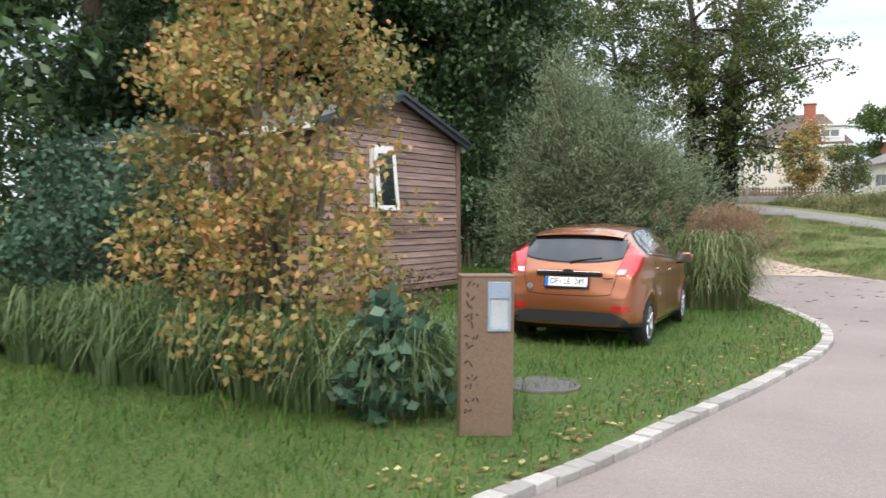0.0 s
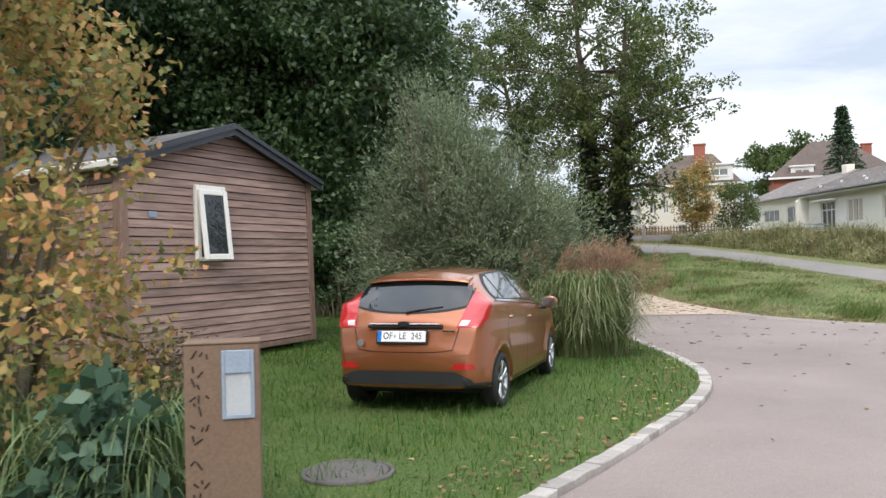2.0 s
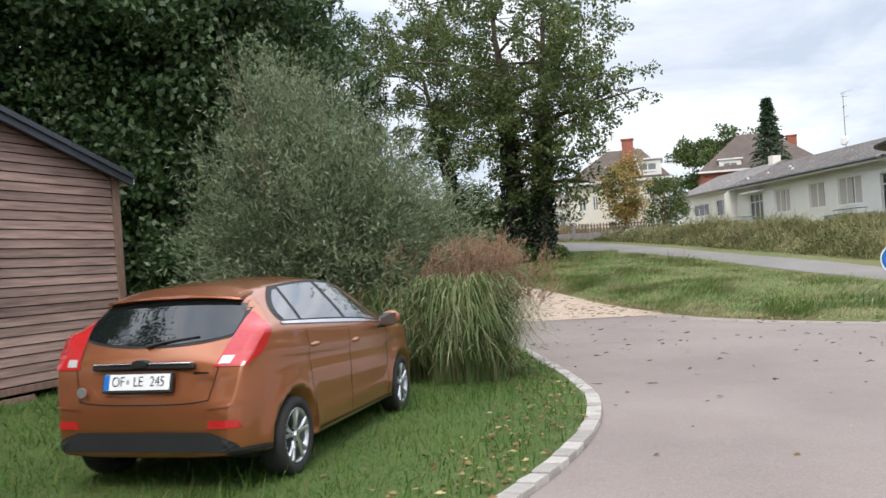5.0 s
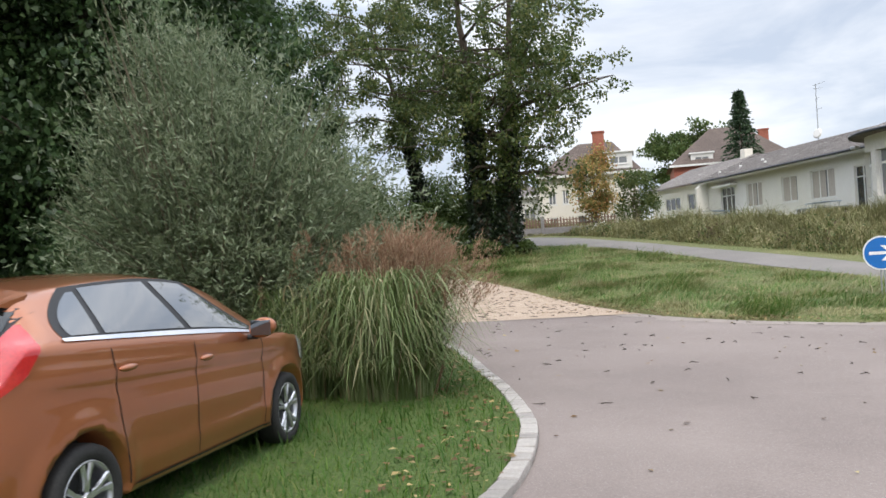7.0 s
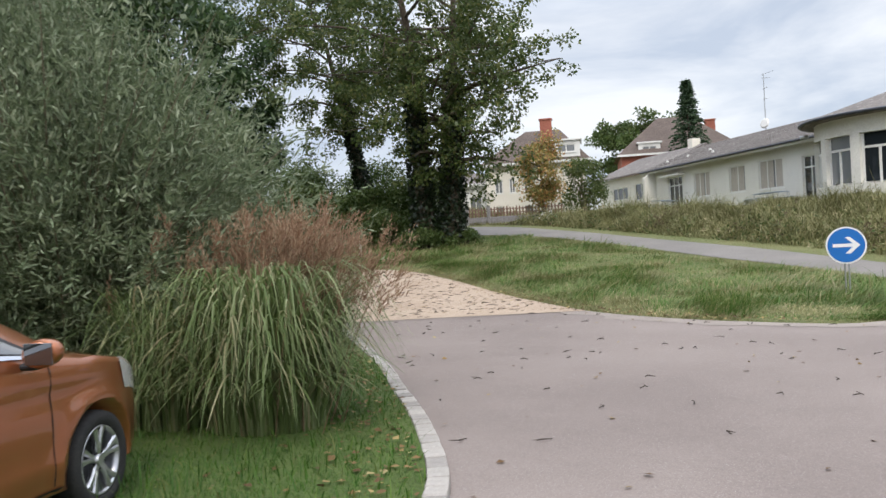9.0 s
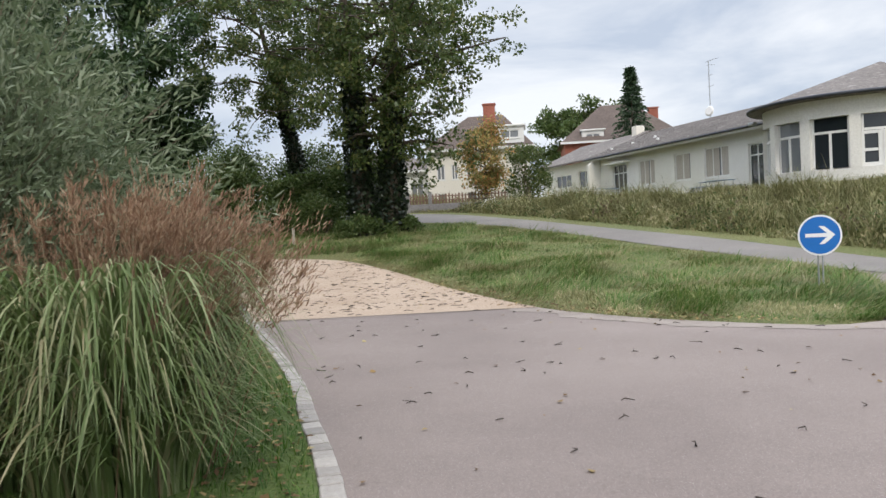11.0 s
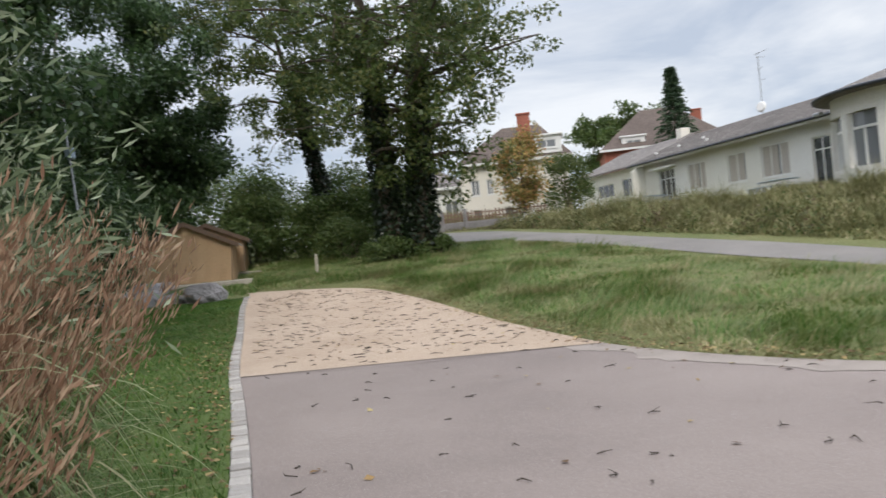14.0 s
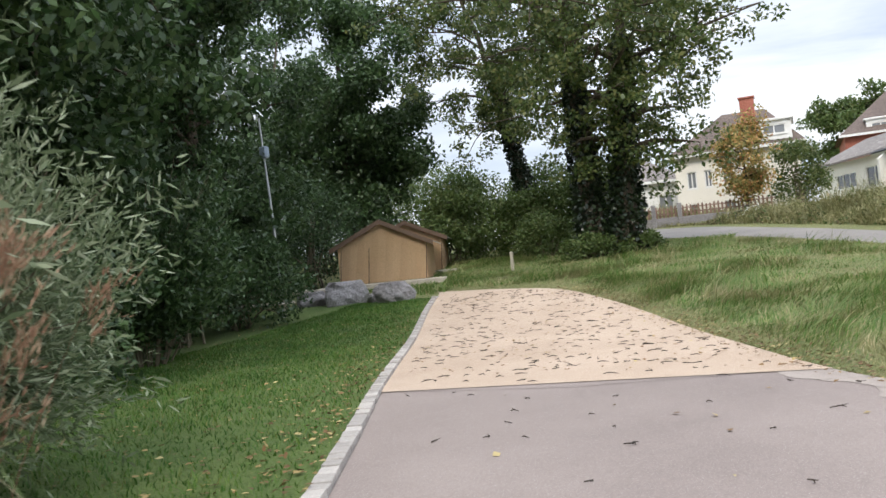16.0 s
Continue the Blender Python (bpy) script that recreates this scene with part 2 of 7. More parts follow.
TURF = leafy("turf_blade", [(0.0, (0.032, 0.098, 0.010)), (0.5, (0.080, 0.185, 0.022)), (0.85, (0.155, 0.245, 0.045)), (1.0, (0.30, 0.25, 0.10))], 0.6, 0.35)
MEADOW = leafy("meadow_blade", [(0.0, (0.070, 0.140, 0.024)), (0.45, (0.145, 0.250, 0.055)), (0.75, (0.270, 0.300, 0.110)), (1.0, (0.50, 0.41, 0.24))], 0.6, 0.35)
STRAP = leafy("strap_leaf", [(0.0, (0.085, 0.145, 0.050)), (0.7, (0.180, 0.255, 0.105)), (1.0, (0.33, 0.37, 0.19))], 0.45, 0.3)
AUTUMN = leafy("autumn_leaf", [(0.0, (0.150, 0.175, 0.060)), (0.35, (0.36, 0.310, 0.095)), (0.7, (0.58, 0.37, 0.13)), (1.0, (0.66, 0.30, 0.15))], 0.55, 0.35)
DARKLEAF = leafy("dark_wood_leaf", [(0.0, (0.026, 0.058, 0.019)), (0.6, (0.070, 0.128, 0.042)), (1.0, (0.135, 0.205, 0.080))], 0.42, 0.32, 0.5)
GREENLEAF = leafy("sunlit_leaf", [(0.0, (0.050, 0.085, 0.022)), (0.6, (0.120, 0.165, 0.046)), (1.0, (0.25, 0.245, 0.085))], 0.45, 0.42, 0.45)
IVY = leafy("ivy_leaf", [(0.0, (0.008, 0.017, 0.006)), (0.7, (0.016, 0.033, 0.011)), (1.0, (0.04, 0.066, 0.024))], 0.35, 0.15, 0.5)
GREYLEAF = leafy("grey_green_leaf", [(0.0, (0.105, 0.145, 0.070)), (0.6, (0.205, 0.250, 0.140)), (1.0, (0.37, 0.41, 0.28))], 0.55, 0.3)
BLUELEAF = leafy("blue_green_leaf", [(0.0, (0.045, 0.095, 0.055)), (0.7, (0.090, 0.160, 0.098)), (1.0, (0.17, 0.24, 0.16))], 0.45, 0.25)
BUSHLEAF = leafy("hedge_leaf", [(0.0, (0.055, 0.095, 0.024)), (0.6, (0.110, 0.160, 0.044)), (1.0, (0.19, 0.22, 0.08))], 0.5, 0.3)
DRYBUSH = leafy("dry_bank_leaf", [(0.0, (0.150, 0.160, 0.060)), (0.5, (0.270, 0.265, 0.115)), (0.85, (0.42, 0.37, 0.20)), (1.0, (0.55, 0.46, 0.30))], 0.7, 0.25)
REDSHRUB = leafy("brown_shrub_leaf", [(0.0, (0.08, 0.065, 0.035)), (0.6, (0.17, 0.125, 0.075)), (1.0, (0.27, 0.19, 0.12))], 0.7, 0.25)
FIRLEAF = leafy("fir_needle", [(0.0, (0.026, 0.055, 0.026)), (0.7, (0.055, 0.095, 0.044)), (1.0, (0.10, 0.14, 0.07))], 0.6, 0.15)
LITTER = leafy("fallen_leaf", [(0.0, (0.10, 0.055, 0.025)), (0.5, (0.24, 0.14, 0.055)), (0.85, (0.42, 0.31, 0.13)), (1.0, (0.60, 0.50, 0.24))], 0.8, 0.1)
TWIG = surface("fallen_twig", (0.030, 0.022, 0.017), (0.06, 0.045, 0.035), 6.0, 60.0, 0.95, 0.3, 0.002)

# ---- mesh helpers ----


def quick(name, verts, faces, material, parent=None, smooth=False, label=""):
    """A mesh object from arrays of vertices and of equal-sided faces."""
    V, F = np.asarray(verts, dtype=np.float32), np.asarray(faces, dtype=np.int32)
    me = bpy.data.meshes.new(name)
    n, k = F.shape
    me.vertices.add(len(V))
    me.vertices.foreach_set("co", V.ravel())
    me.loops.add(n * k)
    me.loops.foreach_set("vertex_index", F.ravel())
    me.polygons.add(n)
    me.polygons.foreach_set("loop_start", np.arange(0, n * k, k, dtype=np.int32))
    me.polygons.foreach_set("loop_total", np.full(n, k, dtype=np.int32))
    if smooth:
        me.polygons.foreach_set("use_smooth", np.ones(n, dtype=bool))
    me.update(calc_edges=True)
    me.materials.append(material)
    ob = new(name, me)
    if parent:
        ob.parent = parent
    if label:
        ob["label"] = label
    return ob


def part(name, bm, material, parent=None, label="", smooth=False):
    me = bpy.data.meshes.new(name)
    if smooth:
        for f in bm.faces:
            f.smooth = True
    bm.to_mesh(me)
    bm.free()
    me.materials.append(material)
    ob = new(name, me)
    if parent:
        ob.parent = parent
    if label:
        ob["label"] = label
    return ob


def thing(name, m, label, category, group="", kind=""):
    ob = new(name)
    ob.empty_display_size = 0.1
    ob.matrix_world = m
    return tagged(ob, label, category, group, kind)


def box(x0, x1, y0, y1, z0, z1, bevel=0.0, bm=None):
    bm = bm or bmesh.new()
    r = bmesh.ops.create_cube(bm, size=1)
    bmesh.ops.scale(bm, vec=(x1 - x0, y1 - y0, z1 - z0), verts=r["verts"])
    bmesh.ops.translate(bm, vec=((x0 + x1) / 2, (y0 + y1) / 2, (z0 + z1) / 2), verts=r["verts"])
    if bevel:
        es = {e for v in r["verts"] for e in v.link_edges}
        bmesh.ops.bevel(bm, geom=list(es), offset=bevel, segments=1, affect="EDGES")
    return bm


def prism(points, depth, axis="y", at=0.0, bm=None):
    """A closed outline of (u, z), made solid along an axis."""
    bm = bm or bmesh.new()
    rings = []
    for d in (at, at + depth):
        rings.append([bm.verts.new((u, d, z) if axis == "y" else ((d, u, z) if axis == "x" else (u, z, d))) for u, z in points])
    bm.faces.new(rings[0])
    bm.faces.new(rings[1][::-1])
    n = len(points)
    for i in range(n):
        bm.faces.new((rings[0][i], rings[1][i], rings[1][(i + 1) % n], rings[0][(i + 1) % n]))
    bmesh.ops.recalc_face_normals(bm, faces=bm.faces[:])
    return bm


def tube(points, radii, sides=7):
    """Arrays of a tapered tube along points."""
    P, R = np.asarray(points, float), np.asarray(radii, float)
    T = np.gradient(P, axis=0)
    T /= np.linalg.norm(T, axis=1)[:, None] + 1e-9
    ref = np.where(np.abs(T[:, 2:3]) > 0.9, np.array([[1.0, 0, 0]]), np.array([[0, 0, 1.0]]))
    A = np.cross(T, ref)
    A /= np.linalg.norm(A, axis=1)[:, None] + 1e-9
    B = np.cross(T, A)
    ang = np.linspace(0, 2 * np.pi, sides, endpoint=False)
    V = P[:, None] + R[:, None, None] * (np.cos(ang)[None, :, None] * A[:, None] + np.sin(ang)[None, :, None] * B[:, None])
    idx = np.arange(len(P) * sides).reshape(len(P), sides)
    a, b = idx[:-1], idx[1:]
    F = np.stack([a, np.roll(a, -1, 1), np.roll(b, -1, 1), b], -1).reshape(-1, 4)
    return V.reshape(-1, 3), F


def joined(bits):
    V, F, k = [], [], 0
    for v, f in bits:
        V.append(v)
        F.append(np.asarray(f) + k)
        k += len(v)
    return np.concatenate(V), np.concatenate(F)


def leaves(centres, length, width, droop=0.3, spread=1.0, along=None):
    """Kite-shaped, slightly folded leaves at the given places."""
    C = np.asarray(centres, float)
    n = len(C)
    d = rng.normal(size=(n, 3)) if along is None else np.asarray(along) + rng.normal(size=(n, 3)) * spread
    d[:, 2] -= droop
    d /= np.linalg.norm(d, axis=1)[:, None] + 1e-9
    s = np.cross(d, rng.normal(size=(n, 3)))
    s /= np.linalg.norm(s, axis=1)[:, None] + 1e-9
    up = np.cross(s, d)
    L = (length * rng.uniform(0.6, 1.3, n))[:, None]
    W = (width * rng.uniform(0.7, 1.2, n))[:, None]
    V = np.stack([C, C + d * L * 0.45 + s * W * 0.5 + up * W * 0.15, C + d * L, C + d * L * 0.45 - s * W * 0.5 + up * W * 0.15], 1)
    return V.reshape(-1, 3), np.arange(4 * n).reshape(n, 4)


def blades(base, height, width, lean, segs=3, side=None):
    """Grass blades: bent, tapering ribbons from base points; lean is a vector for each tip."""
    B = np.asarray(base, float)
    n = len(B)
    H = np.broadcast_to(np.asarray(height, float), (n,))
    W = np.broadcast_to(np.asarray(width, float), (n,))
    ln = np.asarray(lean, float)
    sd = np.stack([-ln[:, 1], ln[:, 0], 0 * H], 1) + rng.normal(size=(n, 3)) * 0.02 if side is None else side
    sd = sd / (np.linalg.norm(sd, axis=1)[:, None] + 1e-9)
    rows = []
    for k in range(segs + 1):
        u = k / segs
        c = B + np.stack([ln[:, 0] * u * u, ln[:, 1] * u * u, H * (u - ln[:, 2] * u * u)], 1)
        w = (W * (1 - u) ** 0.6 * 0.5 if k < segs else W * 0.04)[:, None]
        rows += [c - sd * w, c + sd * w]
    V = np.stack(rows, 1).reshape(-1, 3)
    m = 2 * (segs + 1)
    f = np.array([[2 * k, 2 * k + 1, 2 * k + 3, 2 * k + 2] for k in range(segs)])
    F = (np.arange(n)[:, None, None] * m + f[None]).reshape(-1, 4)
    return V, F


def curve_points(pts, n, closed=False):
    """A smooth curve through points, resampled to n even steps."""
    P = np.asarray(pts, float)
    Q = np.vstack([2 * P[0] - P[1], P, 2 * P[-1] - P[-2]])
    out = []
    for i in range(len(P) - 1):
        a, b, c, d = Q[i : i + 4]
        for u in np.linspace(0, 1, 24, endpoint=False):
            out.append(0.5 * (2 * b + (c - a) * u + (2 * a - 5 * b + 4 * c - d) * u * u + (3 * b - a - 3 * c + d) * u**3))
    out = np.array(out + [P[-1]])
    s = np.r_[0, np.cumsum(np.linalg.norm(np.diff(out, axis=0), axis=1))]
    t = np.linspace(0, s[-1], n)
    return np.stack([np.interp(t, s, out[:, k]) for k in range(out.shape[1])], 1)


# ---- the lie of the land ----


def smooth(a):
    a = np.clip(a, 0, 1)
    return a * a * (3 - 2 * a)


KERB = curve_points([(-9.0, -34.0), (-3.2, -18.0), (-0.4, -11.0), (0.55, -7.6), (1.42, -5.08), (1.75, -3.76), (1.98, -2.85), (2.25, -1.78), (2.53, -0.5), (2.71, 0.35), (2.835, 1.35), (2.845, 2.2), (2.75, 3.15), (2.48, 4.2), (2.18, 5.15), (1.80, 6.2), (1.17, 7.97), (-0.10, 11.0), (-1.7, 14.7), (-3.8, 20.0), (-5.45, 24.2), (-6.6, 27.4)], 900) + np.array([0.035, 0.0])
ISLE_LOW = curve_points([(8.0, 10.98), (7.3, 10.75), (6.3, 11.3), (5.1, 12.3), (3.7, 14.2), (2.4, 17.3), (0.9, 20.9), (-0.7, 24.0), (-2.7, 27.0), (-4.7, 28.2), (-7.2, 28.9)], 90)
ISLE_HIGH = curve_points([(8.1, 11.03), (9.0, 12.9), (10.2, 16.4), (10.8, 19.2), (9.95, 22.5), (7.55, 27.4), (5.3, 32.9), (1.5, 40.4), (-2.0, 44.0), (-7.0, 47.0), (-16.0, 50.0)], 90)
ROAD_TOP = curve_points([(26.0, -6.0), (19.0, 6.0), (14.9, 14.0), (12.7, 20.8), (11.6, 24.0), (9.7, 29.0), (6.5, 35.8), (2.8, 43.7), (-3.1, 52.5), (-16.0, 58.0)], 200)
FACE0, FACE_DIR = np.array([14.95, 44.7]), np.array([-0.367, 0.930])


def land(x, y):
    """Height of the natural ground."""
    x, y = np.asarray(x, float), np.asarray(y, float)
    z = -0.04 + 0.072 * np.logaddexp(0, np.minimum(y, 66.0) - 20.0)
    left = 0.062 * np.maximum(0, -x - 0.6) * smooth((14.0 - y) / 7.0) * smooth((-x - 0.2) / 1.5)
    return z + np.minimum(left, 0.55)


def bank(x, y):
    """How far behind the upper edge of the road a place lies (negative on the road's side)."""
    P = np.stack([np.ravel(x), np.ravel(y)], 1)
    d = np.linalg.norm(P[:, None] - ROAD_TOP[None, ::4], axis=2)
    i = d.argmin(1)
    A = ROAD_TOP[::4]
    T = np.gradient(A, axis=0)
    T /= np.linalg.norm(T, axis=1)[:, None]
    side = T[i, 1] * (P[:, 0] - A[i, 0]) - T[i, 0] * (P[:, 1] - A[i, 1])
    return np.sign(side) * d.min(1)


def bank_height(x, y):
    b = bank(x, y)
    z = land(np.ravel(x), np.ravel(y))
    return z + smooth((b - 0.9) / 7.5) * np.maximum(2.4 - z, 0.15)


def sheet(name, A, B, rows, lift, material, label, height=land, bump=0.0, cross=None):
    """A strip of ground ruled between two edge lines of equal length."""
    A, B = np.asarray(A), np.asarray(B)
    u = np.linspace(0, 1, rows) if cross is None else np.asarray(cross)
    P = A[:, None] * (1 - u)[None, :, None] + B[:, None] * u[None, :, None]
    z = height(P[..., 0].ravel(), P[..., 1].ravel()).reshape(P.shape[:2]) + lift
    if bump:
        z = z + bump * np.sin(np.pi * u)[None] ** 0.8 * np.sin(np.pi * np.linspace(0.02, 0.98, len(A)))[:, None] ** 0.5
    V = np.concatenate([P, z[..., None]], -1).reshape(-1, 3)
    n, k = len(A), len(u)
    i = np.arange(n * k).reshape(n, k)
    F = np.stack([i[:-1, :-1], i[1:, :-1], i[1:, 1:], i[:-1, 1:]], -1).reshape(-1, 4)
    ob = quick(name, V, F, material, smooth=True)
    return tagged(ob, label, name.replace("_", " "), kind="structure")


def grid_axis(lo, hi, near_lo, near_hi, step):
    mid = np.arange(near_lo, near_hi + step / 2, step)
    out = np.array([0, 4, 10, 22, 50, 120, 300, 800, 2000])
    return np.r_[(near_lo - out[1:])[::-1], mid, near_hi + out[1:]]


gx, gy = grid_axis(0, 0, -60, 60, 1.5), grid_axis(0, 0, -40, 110, 1.5)
GX, GY = np.meshgrid(gx, gy)
GZ = land(GX.ravel(), GY.ravel())
gi = np.arange(GX.size).reshape(GX.shape)
ground = quick("ground", np.stack([GX.ravel(), GY.ravel(), GZ - 0.03], 1), np.stack([gi[:-1, :-1], gi[:-1, 1:], gi[1:, 1:], gi[1:, :-1]], -1).reshape(-1, 4), ROUGH_EARTH, smooth=True)
tagged(ground, "uneven grassy ground reaching to the horizon", "ground", kind="structure")


def inset(line, d):
    T = np.gradient(line, axis=0)
    T /= np.linalg.norm(T, axis=1)[:, None]
    return line + d * np.stack([-T[:, 1], T[:, 0]], 1)


kerb_in = inset(KERB, 0.15)
lawn_u = np.r_[0, 0.004, 0.012, 0.025, 0.045, 0.07, 0.1, 0.14, 0.2, 0.28, 0.4, 0.6, 1.0]


def lawn_height(x, y):
    return land(x, y)


far_left = np.stack([np.full(len(KERB), -46.0), np.interp(np.linspace(0, 1, len(KERB)), [0, 1], [-34, 27.4])], 1)
far_left[:, 1] = KERB[:, 1]
sheet("lawn", kerb_in[::3], far_left[::3], 0, 0.045, EARTH, "short mown lawn strewn with a few yellow leaves", cross=lawn_u)
lane_sel = KERB[KERB[:, 1] < 14.7][::3]
lane_right = np.stack([np.full(len(lane_sel), 46.0), lane_sel[:, 1]], 1)
sheet("lane", lane_sel, lane_right, 30, 0.0, ASPHALT, "worn pale grey asphalt lane scattered with twigs", cross=np.linspace(0, 1, 60) ** 1.3)
sheet("lane_end", np.c_[np.linspace(-1.27, 46, 60), np.interp(np.linspace(-1.27, 46, 60), [-1.27, 1.0, 3.4, 46], [13.68, 13.62, 14.35, 14.35])], np.c_[np.linspace(3.0, 46, 60), np.full(60, 26.0)], 14, 0.004, ASPHALT, "worn asphalt where the lane meets the road")
grav_l = KERB[KERB[:, 1] > 13.4]
grav_l = grav_l[np.linspace(0, len(grav_l) - 1, 80).astype(int)]
isle_from = ISLE_LOW[np.argmin(np.abs(ISLE_LOW[:, 1] - 14.4)) :]
grav_r = curve_points(isle_from, 80)
grav_l = curve_points(np.vstack([[(-1.25, 13.66)], KERB[(KERB[:, 1] > 14.2)][::30], [(-6.9, 28.3)]]), 80)
sheet("gravel_pad", grav_l, grav_r, 24, 0.012, GRAVEL, "pale sandy gravel pad littered with dark twigs")
sheet("grass_island", ISLE_LOW, ISLE_HIGH, 30, 0.006, ROUGH_EARTH, "rough green grass island between lane and upper road", bump=0.16)
SAND = surface("pale_sandy_dust", (0.25, 0.212, 0.186), (0.345, 0.295, 0.258), 1.5, 60.0, 0.95, 0.4, 0.004, grain=0.25)
dust_in = curve_points(ISLE_LOW[:46], 240)
dust_out = inset(dust_in, 0.0)
wob = np.array([0.42 + 0.36 * noise.noise(Vector((p[0] * 0.9, p[1] * 0.9, 5.0))) + 0.16 * noise.noise(Vector((p[0] * 4.0, p[1] * 4.0, 8.0))) for p in dust_in])
dT = np.gradient(dust_in, axis=0)
dT /= np.linalg.norm(dT, axis=1)[:, None]
dust_out = dust_in + np.maximum(wob, 0.02)[:, None] * np.stack([-dT[:, 1], dT[:, 0]], 1)
dust_edge = dust_in - 0.06 * np.stack([-dT[:, 1], dT[:, 0]], 1)
sheet("sand_edge", dust_edge, dust_out, 3, 0.005, SAND, "thin drift of pale sand along the island's edge")
road_bot = curve_points(np.vstack([[(12.2, 14.2), (11.4, 17.0)], ISLE_HIGH[ISLE_HIGH[:, 1] > 19.4][::6]]), 90)
road_top = curve_points(ROAD_TOP[ROAD_TOP[:, 1] > 14.0][::4], 90)
sheet("upper_road", road_bot, road_top, 12, 0.024, ROAD, "pale asphalt road climbing past the building")
out_b = np.r_[0, 0.04, 0.08, 0.14, 0.2, 0.26, 0.32, 0.4, 0.5, 0.62, 0.8, 1.0]
bt = curve_points(ROAD_TOP[::4], 110)
Tb = np.gradient(bt, axis=0)
Tb /= np.linalg.norm(Tb, axis=1)[:, None]
bank_far = bt + 30.0 * np.stack([np.full(len(bt), 0.85), np.full(len(bt), 0.52)], 1)
sheet("grass_bank", bt, bank_far, 0, 0.02, ROUGH_EARTH, "grassy bank rising to the white building", height=bank_height, cross=np.linspace(0, 1, 60) ** 1.2)

# ---- kerb of setts ----
kerb = tagged(new("kerb"), "single row of pale concrete setts edging the lawn", "kerb", kind="structure")


def sett(seed):
    bm = box(-0.5, 0.5, -0.5, 0.5, -0.5, 0.5)
    bmesh.ops.bevel(bm, geom=bm.edges[:], offset=0.06, segments=1, affect="EDGES")
    r = random.Random(seed)
    for v in bm.verts:
        v.co += Vector((r.uniform(-0.03, 0.03), r.uniform(-0.03, 0.03), r.uniform(-0.02, 0.02)))
    me = bpy.data.meshes.new("sett")
    bm.to_mesh(me)
    bm.free()
    me.materials.append(KERBSTONE)
    return me


SETTS = [sett(s) for s in range(5)]


def lay_kerb():
    line = inset(KERB, 0.075)
    s = np.r_[0, np.cumsum(np.linalg.norm(np.diff(line, axis=0), axis=1))]
    r = random.Random(4)
    at = s[np.argmin(np.abs(line[:, 1] + 13.0))]
    while at < s[-1]:
        ln = r.uniform(0.17, 0.26)
        mid = at + ln / 2
        x, y = np.interp(mid, s, line[:, 0]), np.interp(mid, s, line[:, 1])
        x2, y2 = np.interp(mid + 0.05, s, line[:, 0]), np.interp(mid + 0.05, s, line[:, 1])
        ob = new("sett", SETTS[r.randrange(5)])
        ob.parent = kerb
        ob.matrix_basis = pose(x, y, float(land(x, y)) + 0.0 + r.uniform(-0.004, 0.006), r.uniform(-2, 2), r.uniform(-2, 2), math.degrees(math.atan2(y2 - y, x2 - x)) + r.uniform(-2, 2)) @ Matrix.Diagonal((ln - 0.008, 0.145, 0.11, 1))
        at += ln


lay_kerb()

# ---- car ----


def lerp_table(rows):
    xs, ys = [r[0] for r in rows], [r[1] for r in rows]
    return lambda v: float(np.interp(v, xs, ys))


def smooth_table(rows):
    """Monotone-ish smooth interpolation of a table."""
    P = curve_points(rows, 400)
    order = np.argsort(P[:, 0])
    return lambda v: float(np.interp(v, P[order, 0], P[order, 1]))


top_z = smooth_table([(-0.665, 0.60), (-0.655, 0.68), (-0.63, 0.76), (-0.605, 0.86), (-0.575, 0.955), (-0.50, 1.05), (-0.40, 1.155), (-0.28, 1.275), (-0.17, 1.385), (-0.05, 1.425), (0.25, 1.458), (0.7, 1.478), (1.1, 1.470), (1.45, 1.425), (1.75, 1.325), (2.05, 1.175), (2.35, 1.015), (2.55, 0.965), (2.85, 0.905), (3.1, 0.80), (3.22, 0.68), (3.29, 0.55)])
half_w = smooth_table([(-0.665, 0.655), (-0.64, 0.70), (-0.58, 0.752), (-0.45, 0.80), (-0.25, 0.835), (0.05, 0.853), (0.6, 0.856), (1.3, 0.858), (2.0, 0.856), (2.5, 0.852), (2.8, 0.825), (3.0, 0.765), (3.15, 0.67), (3.24, 0.55), (3.29, 0.40)])
roof_w = smooth_table([(-0.665, 0.60), (-0.5, 0.62), (-0.3, 0.575), (-0.17, 0.545), (0.0, 0.54), (0.5, 0.555), (1.1, 0.56), (1.5, 0.575), (1.9, 0.62), (2.35, 0.70), (2.6, 0.70), (3.0, 0.62), (3.15, 0.52), (3.29, 0.3)])
belt_z = lerp_table([(-0.7, 1.12), (-0.3, 1.12), (0.0, 1.095), (0.5, 1.055), (1.2, 1.0), (1.8, 0.955), (2.4, 0.90)])
sill_z = lerp_table([(-0.7, 0.30), (-0.3, 0.24), (0.3, 0.20), (2.2, 0.19), (2.9, 0.21), (3.3, 0.26)])
NLOW = 17
NSEC = NLOW + 16


